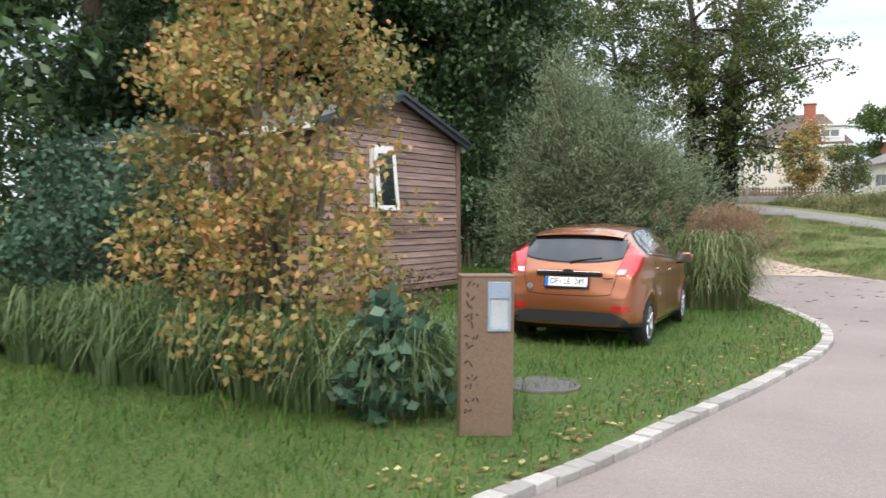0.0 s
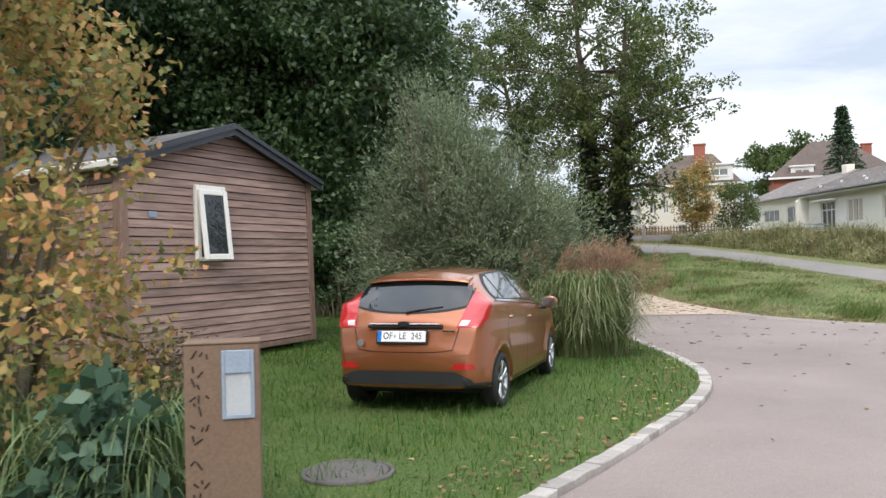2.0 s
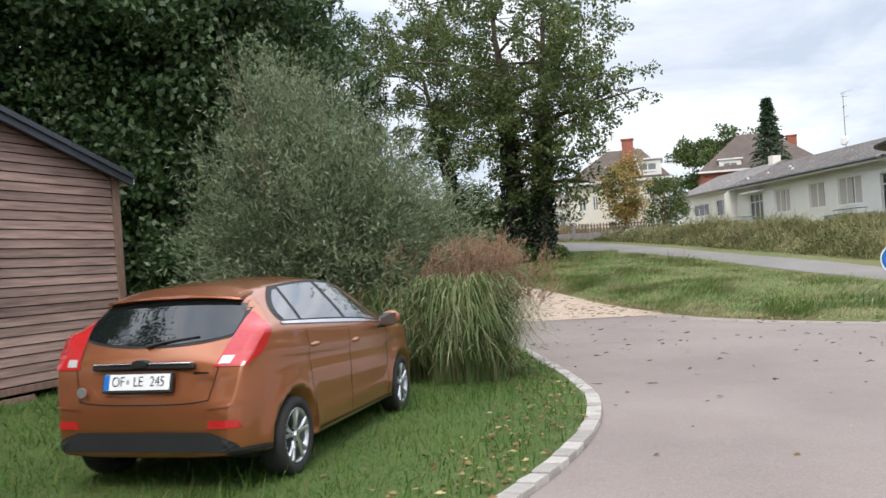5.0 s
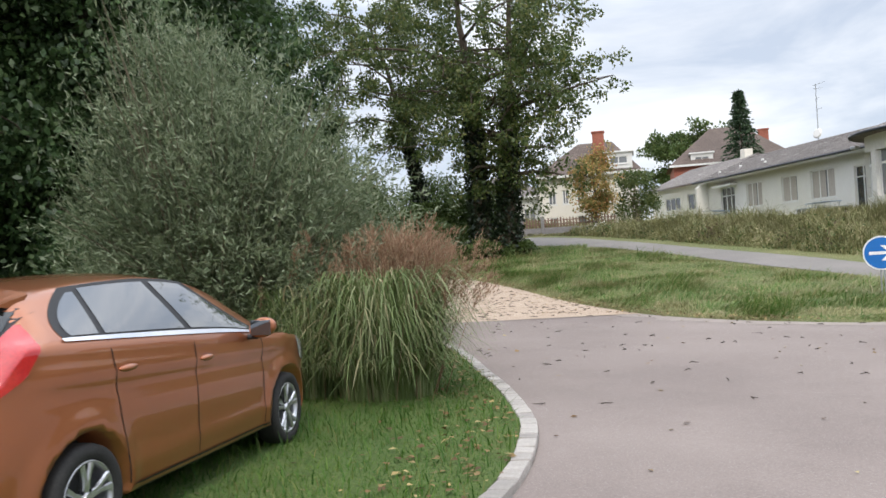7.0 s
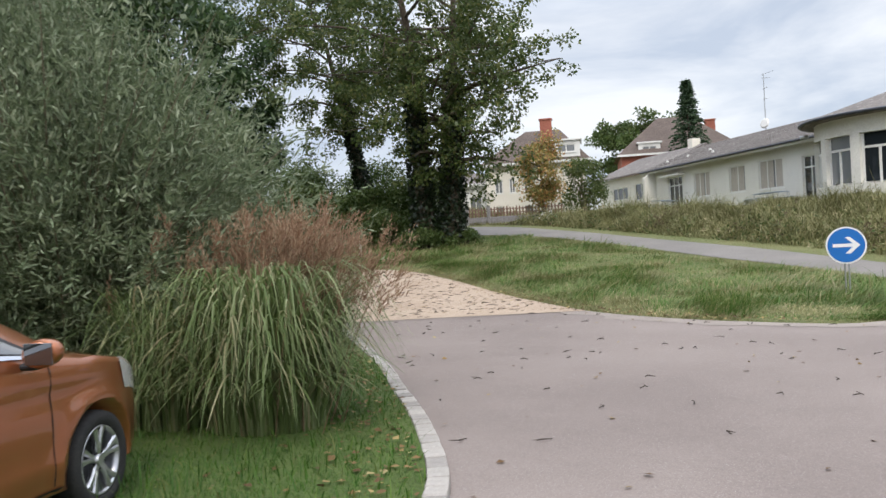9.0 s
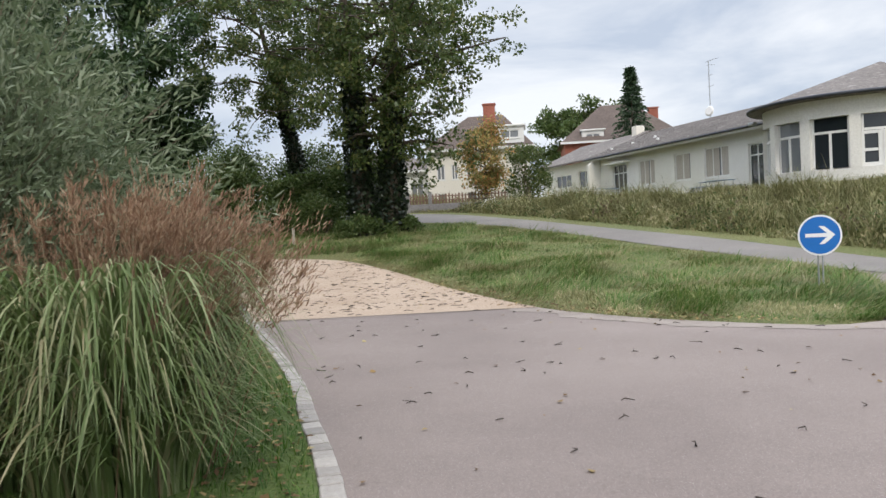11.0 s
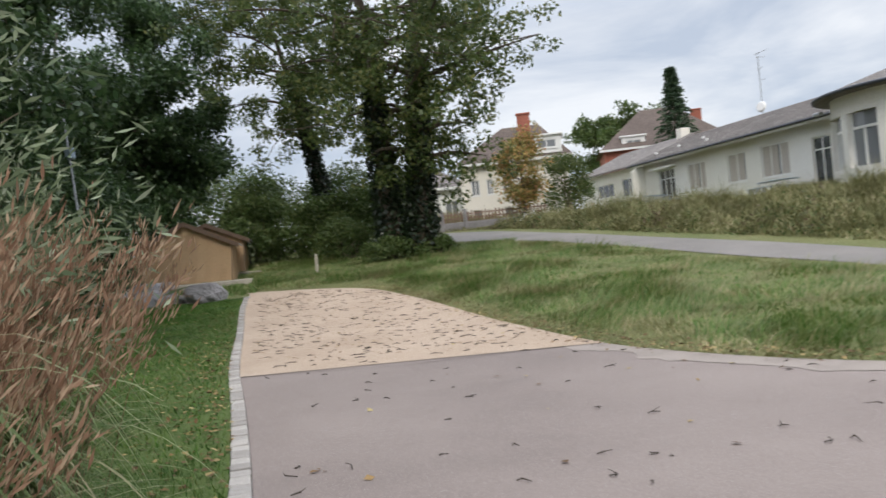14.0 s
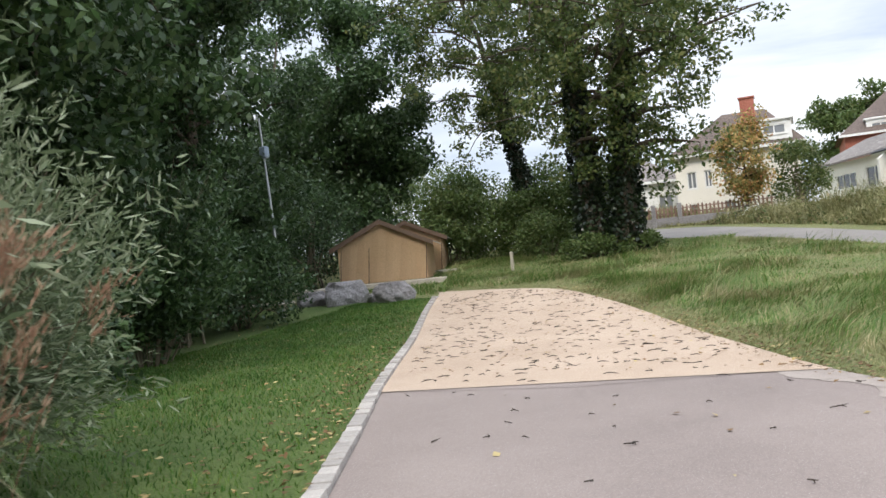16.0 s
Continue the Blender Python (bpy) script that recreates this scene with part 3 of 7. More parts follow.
def car_section(y):
    """Half outline of the body at a station, from under the sill up to the middle of the roof."""
    zt, w, wr, zb = top_z(y), half_w(y), roof_w(y), sill_z(y)
    crown = 0.035 if zt > 1.0 else 0.03
    ze = zt - crown - 0.025
    belt = min(belt_z(y), ze - 0.02)
    pts = [(w * 0.55, zb - 0.01), (w * 0.90, zb)]
    for u in np.linspace(0, 1, NLOW):
        z = zb + 0.03 + (belt - zb - 0.03) * u
        bulge = 1.0 - 0.030 * (1 - u) ** 2.0 - 0.055 * max(0, u - 0.45) ** 1.7
        crease = 0.012 * math.exp(-(((z - (0.93 - 0.05 * y)) / 0.035) ** 2)) - 0.010 * math.exp(-(((z - (0.84 - 0.05 * y)) / 0.05) ** 2))
        crease += 0.010 * math.exp(-(((z - 0.36) / 0.05) ** 2))
        fade = min(1.0, max(0.0, (y + 0.5) / 0.3)) * min(1.0, max(0.0, (2.7 - y) / 0.3))
        flare = sum(0.020 * math.exp(-(((math.hypot(y - yw, z - 0.30) - 0.365) / 0.055) ** 2)) for yw in (0.0, 2.489))
        pts.append((w * bulge + crease * fade + flare, z))
    wb = pts[-1][0]
    tall = max(0.0, ze - belt)
    for u in np.linspace(0.14, 1, 7):
        x = wb + (min(wr, wb - 0.02) - wb) * (u ** 1.12)
        pts.append((x, belt + tall * u))
    xr, zr = pts[-1]
    for u in (0.12, 0.28, 0.46, 0.64, 0.82, 0.93, 1.0):
        a = u
        pts.append((xr * (1 - a), zr + (zt - zr) * (1 - (1 - a) ** 2.3)))
    return pts


def S(s):
    """Section position from a count with eleven steps up the door to one with NLOW."""
    return s + NLOW - 11 if s >= 12 else 2 + (s - 2) * (NLOW - 1) / 10


def side_x(y, z):
    """Half width of the body at a station and height."""
    p = car_section(y)[1:]
    return float(np.interp(z, [q[1] for q in p], [q[0] for q in p])) if z <= p[-1][1] else -1.0


def rear_y(x, z):
    """Where a line that runs forward at (x, z) from behind meets the body."""
    lo, hi = -0.665, 0.4
    if side_x(lo, z) >= x:
        return lo
    for _ in range(22):
        mid_y = (lo + hi) / 2
        lo, hi = (mid_y, hi) if side_x(mid_y, z) < x else (lo, mid_y)
    return hi


def rear_patch(outline, out, nx=16, nz=8, bm=None, mirror=False):
    """A panel on the tail: outline(v) gives x from, x to and z for v from 0 to 1."""
    bm = bm or bmesh.new()
    grid = []
    for j in range(nz + 1):
        x0, x1, z = outline(j / nz)
        row = []
        for i in range(nx + 1):
            x = x0 + (x1 - x0) * i / nx
            zz = z(x) if callable(z) else z
            yy = rear_y(abs(x), zz)
            row.append(bm.verts.new((-x if mirror else x, yy - out, zz + out * 0.25)))
        grid.append(row)
    for j in range(nz):
        for i in range(nx):
            q = (grid[j][i], grid[j][i + 1], grid[j + 1][i + 1], grid[j + 1][i])
            bm.faces.new(q[::-1] if mirror else q)
    return bm


def body_point(y, s, out=0.0):
    """A place on the right half of the body at station y and section position s (0 to NSEC - 1), lifted by out."""

    def at(yy, ss):
        p = car_section(yy)
        i = min(int(ss), len(p) - 2)
        f = ss - i
        return Vector((p[i][0] * (1 - f) + p[i + 1][0] * f, yy, p[i][1] * (1 - f) + p[i + 1][1] * f))

    c = at(y, s)
    if out:
        e, g = 0.01, 0.2
        du = at(min(y + e, 3.285), s) - at(max(y - e, -0.66), s)
        dv = at(y, min(s + g, NSEC - 1.001)) - at(y, max(s - g, 0))
        n = du.cross(dv)
        if n.length > 1e-9:
            n.normalize()
            if n.x * 1.0 + n.z * 0.4 - 0.2 * (1 if y < -0.4 else 0) * n.y < 0:
                n = -n
            c += n * out
    return c


def body_patch(y0, y1, s0, s1, out, ny=10, ns=8, mirror=False, bm=None):
    """A panel that follows the body between two (slanted) ends and two section positions; ends are functions of s, or numbers."""
    bm = bm or bmesh.new()
    grid = []
    for j in range(ns + 1):
        v = j / ns
        row = []
        for i in range(ny + 1):
            u = i / ny
            a = y0(v) if callable(y0) else y0
            b = y1(v) if callable(y1) else y1
            y = a + (b - a) * u
            lo = s0(y) if callable(s0) else s0
            hi = s1(y) if callable(s1) else s1
            p = body_point(y, S(lo) + (S(hi) - S(lo)) * v, out)
            row.append(bm.verts.new((-p.x if mirror else p.x, p.y, p.z)))
        grid.append(row)
    for j in range(ns):
        for i in range(ny):
            q = (grid[j][i], grid[j][i + 1], grid[j + 1][i + 1], grid[j + 1][i])
            try:
                bm.faces.new(q[::-1] if mirror else q)
            except ValueError:
                pass
    return bm


def wheel(parent, x, y, turn):
    w = new("wheel")
    w.parent = parent
    w.matrix_basis = pose(x, y, 0.29, 0, 0, turn)
    # lathe of the tyre round the x axis, outer face to +x
    prof = [(-0.095, 0.20), (-0.10, 0.255), (-0.085, 0.282), (-0.05, 0.290), (0.05, 0.290), (0.085, 0.282), (0.098, 0.25), (0.092, 0.212), (0.075, 0.200)]
    ang = np.linspace(0, 2 * np.pi, 40, endpoint=False)
    V = np.array([[px, r * math.cos(a), r * math.sin(a)] for px, r in prof for a in ang])
    i = np.arange(len(prof) * 40).reshape(len(prof), 40)
    F = np.stack([i[:-1], np.roll(i[:-1], -1, 1), np.roll(i[1:], -1, 1), i[1:]], -1).reshape(-1, 4)
    quick("tyre", V, F, RUBBER, w, smooth=True)
    rimp = [(0.078, 0.202), (0.086, 0.200), (0.084, 0.190), (0.05, 0.183), (-0.02, 0.175), (-0.06, 0.17)]
    V = np.array([[px, r * math.cos(a), r * math.sin(a)] for px, r in rimp for a in ang])
    i = np.arange(len(rimp) * 40).reshape(len(rimp), 40)
    F = np.stack([i[:-1], np.roll(i[:-1], -1, 1), np.roll(i[1:], -1, 1), i[1:]], -1).reshape(-1, 4)
    quick("rim", V, F, ALLOY, w, smooth=True)
    bm = bmesh.new()
    bmesh.ops.create_cone(bm, cap_ends=True, segments=24, radius1=0.17, radius2=0.17, depth=0.02, matrix=pose(-0.045, 0, 0, 0, 90, 0))
    part("brake_disc", bm, PLASTIC, w)
    for k in range(5):
        for off in (-9.5, 9.5):
            a = radians(k * 72 + 90)
            bm = bmesh.new()
            b0, b1 = radians(k * 72 + 90 + off * 0.75), radians(k * 72 + 90 + off * 1.15)
            prof2 = []
            for r, half, xx, aa in ((0.035, 0.016, 0.062, a + radians(off * 1.2)), (0.10, 0.013, 0.070, b0), (0.192, 0.019, 0.078, b1)):
                c = Vector((xx, r * math.cos(aa), r * math.sin(aa)))
                t = Vector((0, -math.sin(aa), math.cos(aa)))
                prof2.append([bm.verts.new(c + t * half), bm.verts.new(c + Vector((0.012, 0, 0)) + t * half * 0.6), bm.verts.new(c + Vector((0.012, 0, 0)) - t * half * 0.6), bm.verts.new(c - t * half), bm.verts.new(c - Vector((0.03, 0, 0)))])
            for p, q in zip(prof2[:-1], prof2[1:]):
                for n in range(5):
                    bm.faces.new((p[n], p[(n + 1) % 5], q[(n + 1) % 5], q[n]))
            bmesh.ops.recalc_face_normals(bm, faces=bm.faces[:])
            part("spoke", bm, ALLOY, w)
    bm = bmesh.new()
    bmesh.ops.create_cone(bm, cap_ends=True, segments=20, radius1=0.045, radius2=0.032, depth=0.03, matrix=pose(0.07, 0, 0, 0, 90, 0))
    part("hub_cap", bm, ALLOY, w)
    for k in range(5):
        a = radians(k * 72 + 54)
        bm = bmesh.new()
        bmesh.ops.create_cone(bm, cap_ends=True, segments=8, radius1=0.009, radius2=0.008, depth=0.012, matrix=pose(0.07, 0.052 * math.cos(a), 0.052 * math.sin(a), 0, 90, 0))
        part("wheel_nut", bm, PLASTIC, w)
    return w


def lettering(text, size, material, parent, m, name, depth=0.002):
    cu = bpy.data.curves.new(name, "FONT")
    cu.body, cu.size, cu.extrude, cu.align_x, cu.align_y = text, size, depth, "CENTER", "CENTER"
    tmp = bpy.data.objects.new(name, cu)
    scene.collection.objects.link(tmp)
    me = bpy.data.meshes.new_from_object(tmp.evaluated_get(bpy.context.evaluated_depsgraph_get()))
    bpy.data.objects.remove(tmp)
    me.materials.clear()
    me.materials.append(material)
    ob = new(name, me)
    ob.parent = parent
    ob.matrix_basis = m
    return ob


def build_car():
    car = thing("car", pose(0, 0, 0.0), "copper-brown five-door hatchback parked on the lawn", "car")
    ys = np.r_[np.linspace(-0.665, -0.5, 14), np.linspace(-0.48, 2.3, 62), np.linspace(2.34, 3.29, 26)]
    bm = bmesh.new()
    rings = []
    for y in ys:
        p = car_section(float(y))
        ring = [bm.verts.new((x, y, z)) for x, z in p] + [bm.verts.new((-x, y, z)) for x, z in p[-2::-1]]
        rings.append(ring)
    for a, b in zip(rings[:-1], rings[1:]):
        for i in range(len(a)):
            j = (i + 1) % len(a)
            bm.faces.new((a[i], a[j], b[j], b[i]))
    bm.faces.new(rings[0])
    bm.faces.new(rings[-1][::-1])
    bmesh.ops.recalc_face_normals(bm, faces=bm.faces[:])
    body = part("body", bm, COPPER, car, smooth=True)
    # wheel arches are cut out of the solid body
    cuts = bmesh.new()
    for yy in (0.0, 2.489):
        for sx in (-1, 1):
            bmesh.ops.create_cone(cuts, cap_ends=True, segments=40, radius1=0.345, radius2=0.345, depth=0.5, matrix=pose(sx * 0.84, yy, 0.30, 0, 90, 0))
    cutter = part("arch_cutter", cuts, PLASTIC)
    mod = body.modifiers.new("arches", "BOOLEAN")
    mod.operation, mod.object, mod.solver = "DIFFERENCE", cutter, "EXACT"
    me = bpy.data.meshes.new_from_object(body.evaluated_get(bpy.context.evaluated_depsgraph_get()))
    body.modifiers.clear()
    body.data = me
    me.materials.clear()
    me.materials.append(COPPER)
    me.materials.append(PLASTIC)
    for f in me.polygons:
        c = f.center
        inside = any(math.hypot(c.y - yy, c.z - 0.30) < 0.338 for yy in (0.0, 2.489)) or (c.z < 0.24 and abs(f.normal.z) > 0.7)
        f.material_index = 1 if inside else 0
        f.use_smooth = not (inside or math.hypot(c.y, c.z - 0.3) < 0.3)
    bpy.data.objects.remove(cutter)
    mid, top = 12.0, NSEC - 8.0
    # side glass, pillars in gloss black behind it, bright strip under it
    for mir in (False, True):
        part("window_surround", body_patch(lambda v: -0.08 - 0.12 * v + 0.40 * v * v, lambda v: 2.16 - 0.74 * v, 12.9, 19.0, 0.003, 30, 8, mir), PLASTIC, car)
        part("rear_quarter_window", body_patch(lambda v: -0.02 - 0.10 * v + 0.34 * v * v, lambda v: 0.20 + 0.08 * v, 13.2, 18.3, 0.007, 8, 8, mir), CAR_GLASS, car)
        part("rear_door_window", body_patch(lambda v: 0.255 + 0.075 * v, lambda v: 1.06 - 0.12 * v, 13.2, 18.6, 0.007, 14, 8, mir), CAR_GLASS, car)
        part("front_door_window", body_patch(lambda v: 1.135 - 0.12 * v, lambda v: 2.02 - 0.66 * v, 13.2, 18.6, 0.007, 14, 8, mir), CAR_GLASS, car)
        part("chrome_strip", body_patch(-0.10, 2.06, 12.45, 12.95, 0.010, 30, 2, mir), CHROME, car, "bright chrome strip")
        bm = bmesh.new()
        rows = []
        for j in range(17):
            v = j / 16
            z = 0.885 + 0.345 * v
            yi = rear_y(0.525 + 0.105 * v**0.8, z)
            yo = yi + float(np.interp(v, [0, 0.14, 0.3, 0.6, 0.85, 1.0], [0.04, 0.11, 0.15, 0.13, 0.08, 0.02]))
            row = []
            for i in range(9):
                y = yi + (yo - yi) * (i / 8) ** 1.6
                row.append(bm.verts.new(((-1 if mir else 1) * (side_x(y, z) + 0.010), y - 0.008, z)))
            rows.append(row)
        for p, q in zip(rows[:-1], rows[1:]):
            for i in range(8):
                f = (p[i], p[i + 1], q[i + 1], q[i])
                bm.faces.new(f[::-1] if mir else f)
        lamp = part("tail_lamp", bm, REDLAMP, car, "red tail lamp", smooth=True)
        bm = bmesh.new()
        rows = []
        for j in range(5):
            v = j / 4
            z = 0.905 + 0.05 * v
            xs = [0.555 + 0.02 * v + 0.085 * i / 4 for i in range(5)]
            rows.append([bm.verts.new(((-1 if mir else 1) * (x + 0.012), rear_y(x, z) - 0.013, z)) for x in xs])
        for p, q in zip(rows[:-1], rows[1:]):
            for i in range(4):
                f = (p[i], p[i + 1], q[i + 1], q[i])
                bm.faces.new(f[::-1] if mir else f)
        part("reversing_lens", bm, CLEARLAMP, lamp, "clear lens")
        part("rear_reflector", rear_patch(lambda v: (0.50 + 0.03 * v, 0.735 - 0.02 * v, 0.475 + 0.055 * v), 0.010, 8, 3, None, mir), REDLAMP, car, "red reflector strip")
        part("bumper_crease", rear_patch(lambda v: (0.50, 0.76, lambda x: 0.60 + 0.035 * (x - 0.5) / 0.26 + 0.022 * v), 0.014, 8, 2, None, mir), COPPER, car)
        part("bumper_corner", body_patch(-0.655, -0.36, 1.2, 2.5, 0.006, 8, 4, mir), PLASTIC, car)
        part("sill_strip", body_patch(0.36, 2.12, 1.2, 2.4, 0.006, 20, 2, mir), PLASTIC, car)
        for yy in (0.24, 1.10, 2.06):
            part("door_gap", body_patch(lambda v: yy - 0.002 + (0.10 * (1 - v) if yy < 0.5 else 0.0), lambda v: yy + 0.006 + (0.10 * (1 - v) if yy < 0.5 else 0.0), 2.6, 12.4, 0.0025, 1, 14, mir), BLACK, car)
        for yy in (0.37, 1.23):
            bm = bmesh.new()
            bmesh.ops.create_uvsphere(bm, u_segments=16, v_segments=8, radius=1)
            p = body_point(yy, S(10.3), 0.004)
            for v in bm.verts:
                v.co = Vector((v.co.x * 0.022, v.co.y * 0.085, v.co.z * 0.020))
                v.co += Vector((-p.x if mir else p.x, p.y, p.z))
            part("door_handle", bm, COPPER, car, smooth=True)
        sgn = -1 if mir else 1
        bm = bmesh.new()
        bmesh.ops.create_uvsphere(bm, u_segments=16, v_segments=10, radius=1)
        for v in bm.verts:
            c = v.co.copy()
            v.co = Vector((sgn * (0.965 + c.x * 0.105), 1.86 + max(c.y, -0.35) * 0.10, 1.00 + c.z * 0.075 + c.x * 0.01))
        mirror_ob = part("door_mirror", bm, COPPER, car, smooth=True)
        part("mirror_glass", box(min(sgn * 0.885, sgn * 1.045), max(sgn * 0.885, sgn * 1.045), 1.818, 1.824, 0.945, 1.055, 0.002), CAR_GLASS, mirror_ob, "mirror glass")
        part("mirror_foot", box(min(sgn * 0.80, sgn * 0.93), max(sgn * 0.80, sgn * 0.93), 1.84, 1.92, 0.915, 0.95, 0.012), PLASTIC, mirror_ob)
        part("headlamp", body_patch(lambda v: 2.80 - 0.05 * v, lambda v: 3.10, 9.0, 13.5, 0.006, 8, 6, mir), CLEARLAMP, car)
    # rear screen
    def glass_edge(v):
        half = 0.605 + 0.015 * v - 0.05 * max(0.0, v - 0.55) - 0.12 * max(0.0, 0.12 - v)
        return (-half, half, lambda x: 1.035 + 0.055 * (abs(x) / 0.6) ** 2.5 + (0.285 - 0.085 * (abs(x) / 0.6) ** 2.5) * v)

    part("rear_screen_surround", rear_patch(lambda v: (-0.635, 0.635, lambda x: 1.018 + 0.055 * (abs(x) / 0.6) ** 2.5 + (0.318 - 0.085 * (abs(x) / 0.6) ** 2.5) * v), 0.004, 28, 10), PLASTIC, car)
    part("rear_screen", rear_patch(glass_edge, 0.009, 28, 10), REAR_GLASS, car, smooth=True)
    # spoiler over the screen
    bm = bmesh.new()
    rows = []
    for i in range(21):
        x = -0.56 + 1.12 * i / 20
        k = 1 - (abs(x) / 0.66) ** 3
        rows.append([bm.verts.new((x, -0.275 + 0.07 * (1 - k), 1.300 + 0.052 * k)), bm.verts.new((x, -0.27 + 0.07 * (1 - k), 1.312 + 0.056 * k)), bm.verts.new((x, -0.03, 1.338 + 0.094 * k)), bm.verts.new((x, -0.10, 1.27 + 0.08 * k))])
    for a, b in zip(rows[:-1], rows[1:]):
        for n in range(4):
            bm.faces.new((a[n], b[n], b[(n + 1) % 4], a[(n + 1) % 4]))
    bm.faces.new(rows[0])
    bm.faces.new(rows[-1][::-1])
    bmesh.ops.recalc_face_normals(bm, faces=bm.faces[:])
    spoiler = part("spoiler", bm, COPPER, car)
    part("brake_light", box(-0.17, 0.17, -0.262, -0.250, 1.352, 1.372, 0.003), REDLAMP, spoiler, "red high brake light")
    # wiper
    bm = bmesh.new()
    v, f = tube([(-0.02, rear_y(0.0, 1.04) - 0.03, 1.03), (0.10, rear_y(0.1, 1.06) - 0.025, 1.055), (0.36, rear_y(0.36, 1.085) - 0.02, 1.085)], [0.016, 0.010, 0.007], 6)
    quick("wiper", v, f, PLASTIC, car)
    # tailgate: plate recess, garnish strip, number plate, badge
    part("tailgate_handle_strip", box(-0.40, 0.40, -0.645, -0.58, 0.880, 0.915, 0.008), PLASTIC, car)
    part("chrome_garnish", box(-0.385, 0.385, -0.652, -0.600, 0.9151, 0.927, 0.004), CHROME, car)
    part("badge", prism([(0.062 * math.cos(a) + 0.0, 0.925 + 0.026 * math.sin(a)) for a in np.linspace(0, 2 * np.pi, 20, endpoint=False)], 0.05, "y", -0.668), PLASTIC, car, "dark oval badge")
    plate = new("number_plate")
    plate.parent = car
    plate.matrix_basis = pose(-0.02, -0.668, 0.80, -14, 0, 0)
    part("plate_holder", box(-0.275, 0.275, -0.004, 0.02, -0.072, 0.064, 0.003), PLASTIC, plate)
    part("plate_face", box(-0.26, 0.26, -0.010, -0.004, -0.055, 0.055, 0.0015), SIGN_WHITE, plate, "white number plate")
    part("plate_band", box(-0.259, -0.215, -0.012, -0.0101, -0.053, 0.053), SIGN_BLUE, plate, "blue band")
    lettering("OF", 0.098, BLACK, plate, pose(-0.145, -0.0115, 0.0, 90, 0, 0) @ Matrix.Diagonal((0.82, 1, 1, 1)), "plate_text", 0.0008)
    lettering("LE", 0.098, BLACK, plate, pose(0.015, -0.0115, 0.0, 90, 0, 0) @ Matrix.Diagonal((0.82, 1, 1, 1)), "plate_text", 0.0008)
    lettering("245", 0.098, BLACK, plate, pose(0.165, -0.0115, 0.0, 90, 0, 0) @ Matrix.Diagonal((0.80, 1, 1, 1)), "plate_text", 0.0008)
    part("plate_seal", prism([(-0.068 + 0.012 * math.cos(a), 0.018 * math.sin(a)) for a in np.linspace(0, 2 * np.pi, 12, endpoint=False)], 0.002, "y", -0.0122), STEEL, plate)
    # tailgate seam lines, tow cover, sticker
    for mir in (False, True):
        part("tailgate_gap", rear_patch(lambda v: (0.505 + 0.075 * v, 0.512 + 0.075 * v, 0.66 + 0.27 * v), 0.004, 1, 10, None, mir), BLACK, car)
    part("tailgate_lower_gap", rear_patch(lambda v: (-0.505, 0.505, lambda x: 0.635 + 0.025 * (abs(x) / 0.5) ** 4 + 0.008 * v), 0.004, 20, 1), BLACK, car)
    part("rear_diffuser", rear_patch(lambda v: (-0.72 + 0.20 * v**2.5, 0.72 - 0.20 * v**2.5, 0.315 + 0.135 * v), 0.010, 24, 5), PLASTIC, car)
    part("number_lettering", box(0.42, 0.54, -0.665, -0.645, 0.845, 0.862), CHROME, car, "small bright emblem")
    part("round_sticker", prism([(-0.47 + 0.036 * math.cos(a), 0.735 + 0.036 * math.sin(a)) for a in np.linspace(0, 2 * np.pi, 18, endpoint=False)], 0.012, "y", -0.680), STEEL, car)
    # windscreen
    bm = body_patch(1.50, 2.30, 19.6, 26.0, 0.005, 12, 8)
    body_patch(1.50, 2.30, 19.6, 26.0, 0.005, 12, 8, True, bm)
    part("windscreen", bm, CAR_GLASS, car)
    v, f = tube([(0, 0.22, 1.462), (0, 0.06, 1.53), (0, -0.04, 1.58)], [0.008, 0.004, 0.002], 6)
    quick("aerial", v, f, PLASTIC, car)
    part("underbody", box(-0.66, 0.66, -0.25, 3.0, 0.17, 0.235, 0.02), PLASTIC, car)
    for x, y, turn in ((0.755, 0, 0), (0.755, 2.489, 2), (-0.755, 0, 180), (-0.755, 2.489, 182)):
        wheel(car, x, y, turn)
    return car


build_car()

# ---- wooden mobile home ----


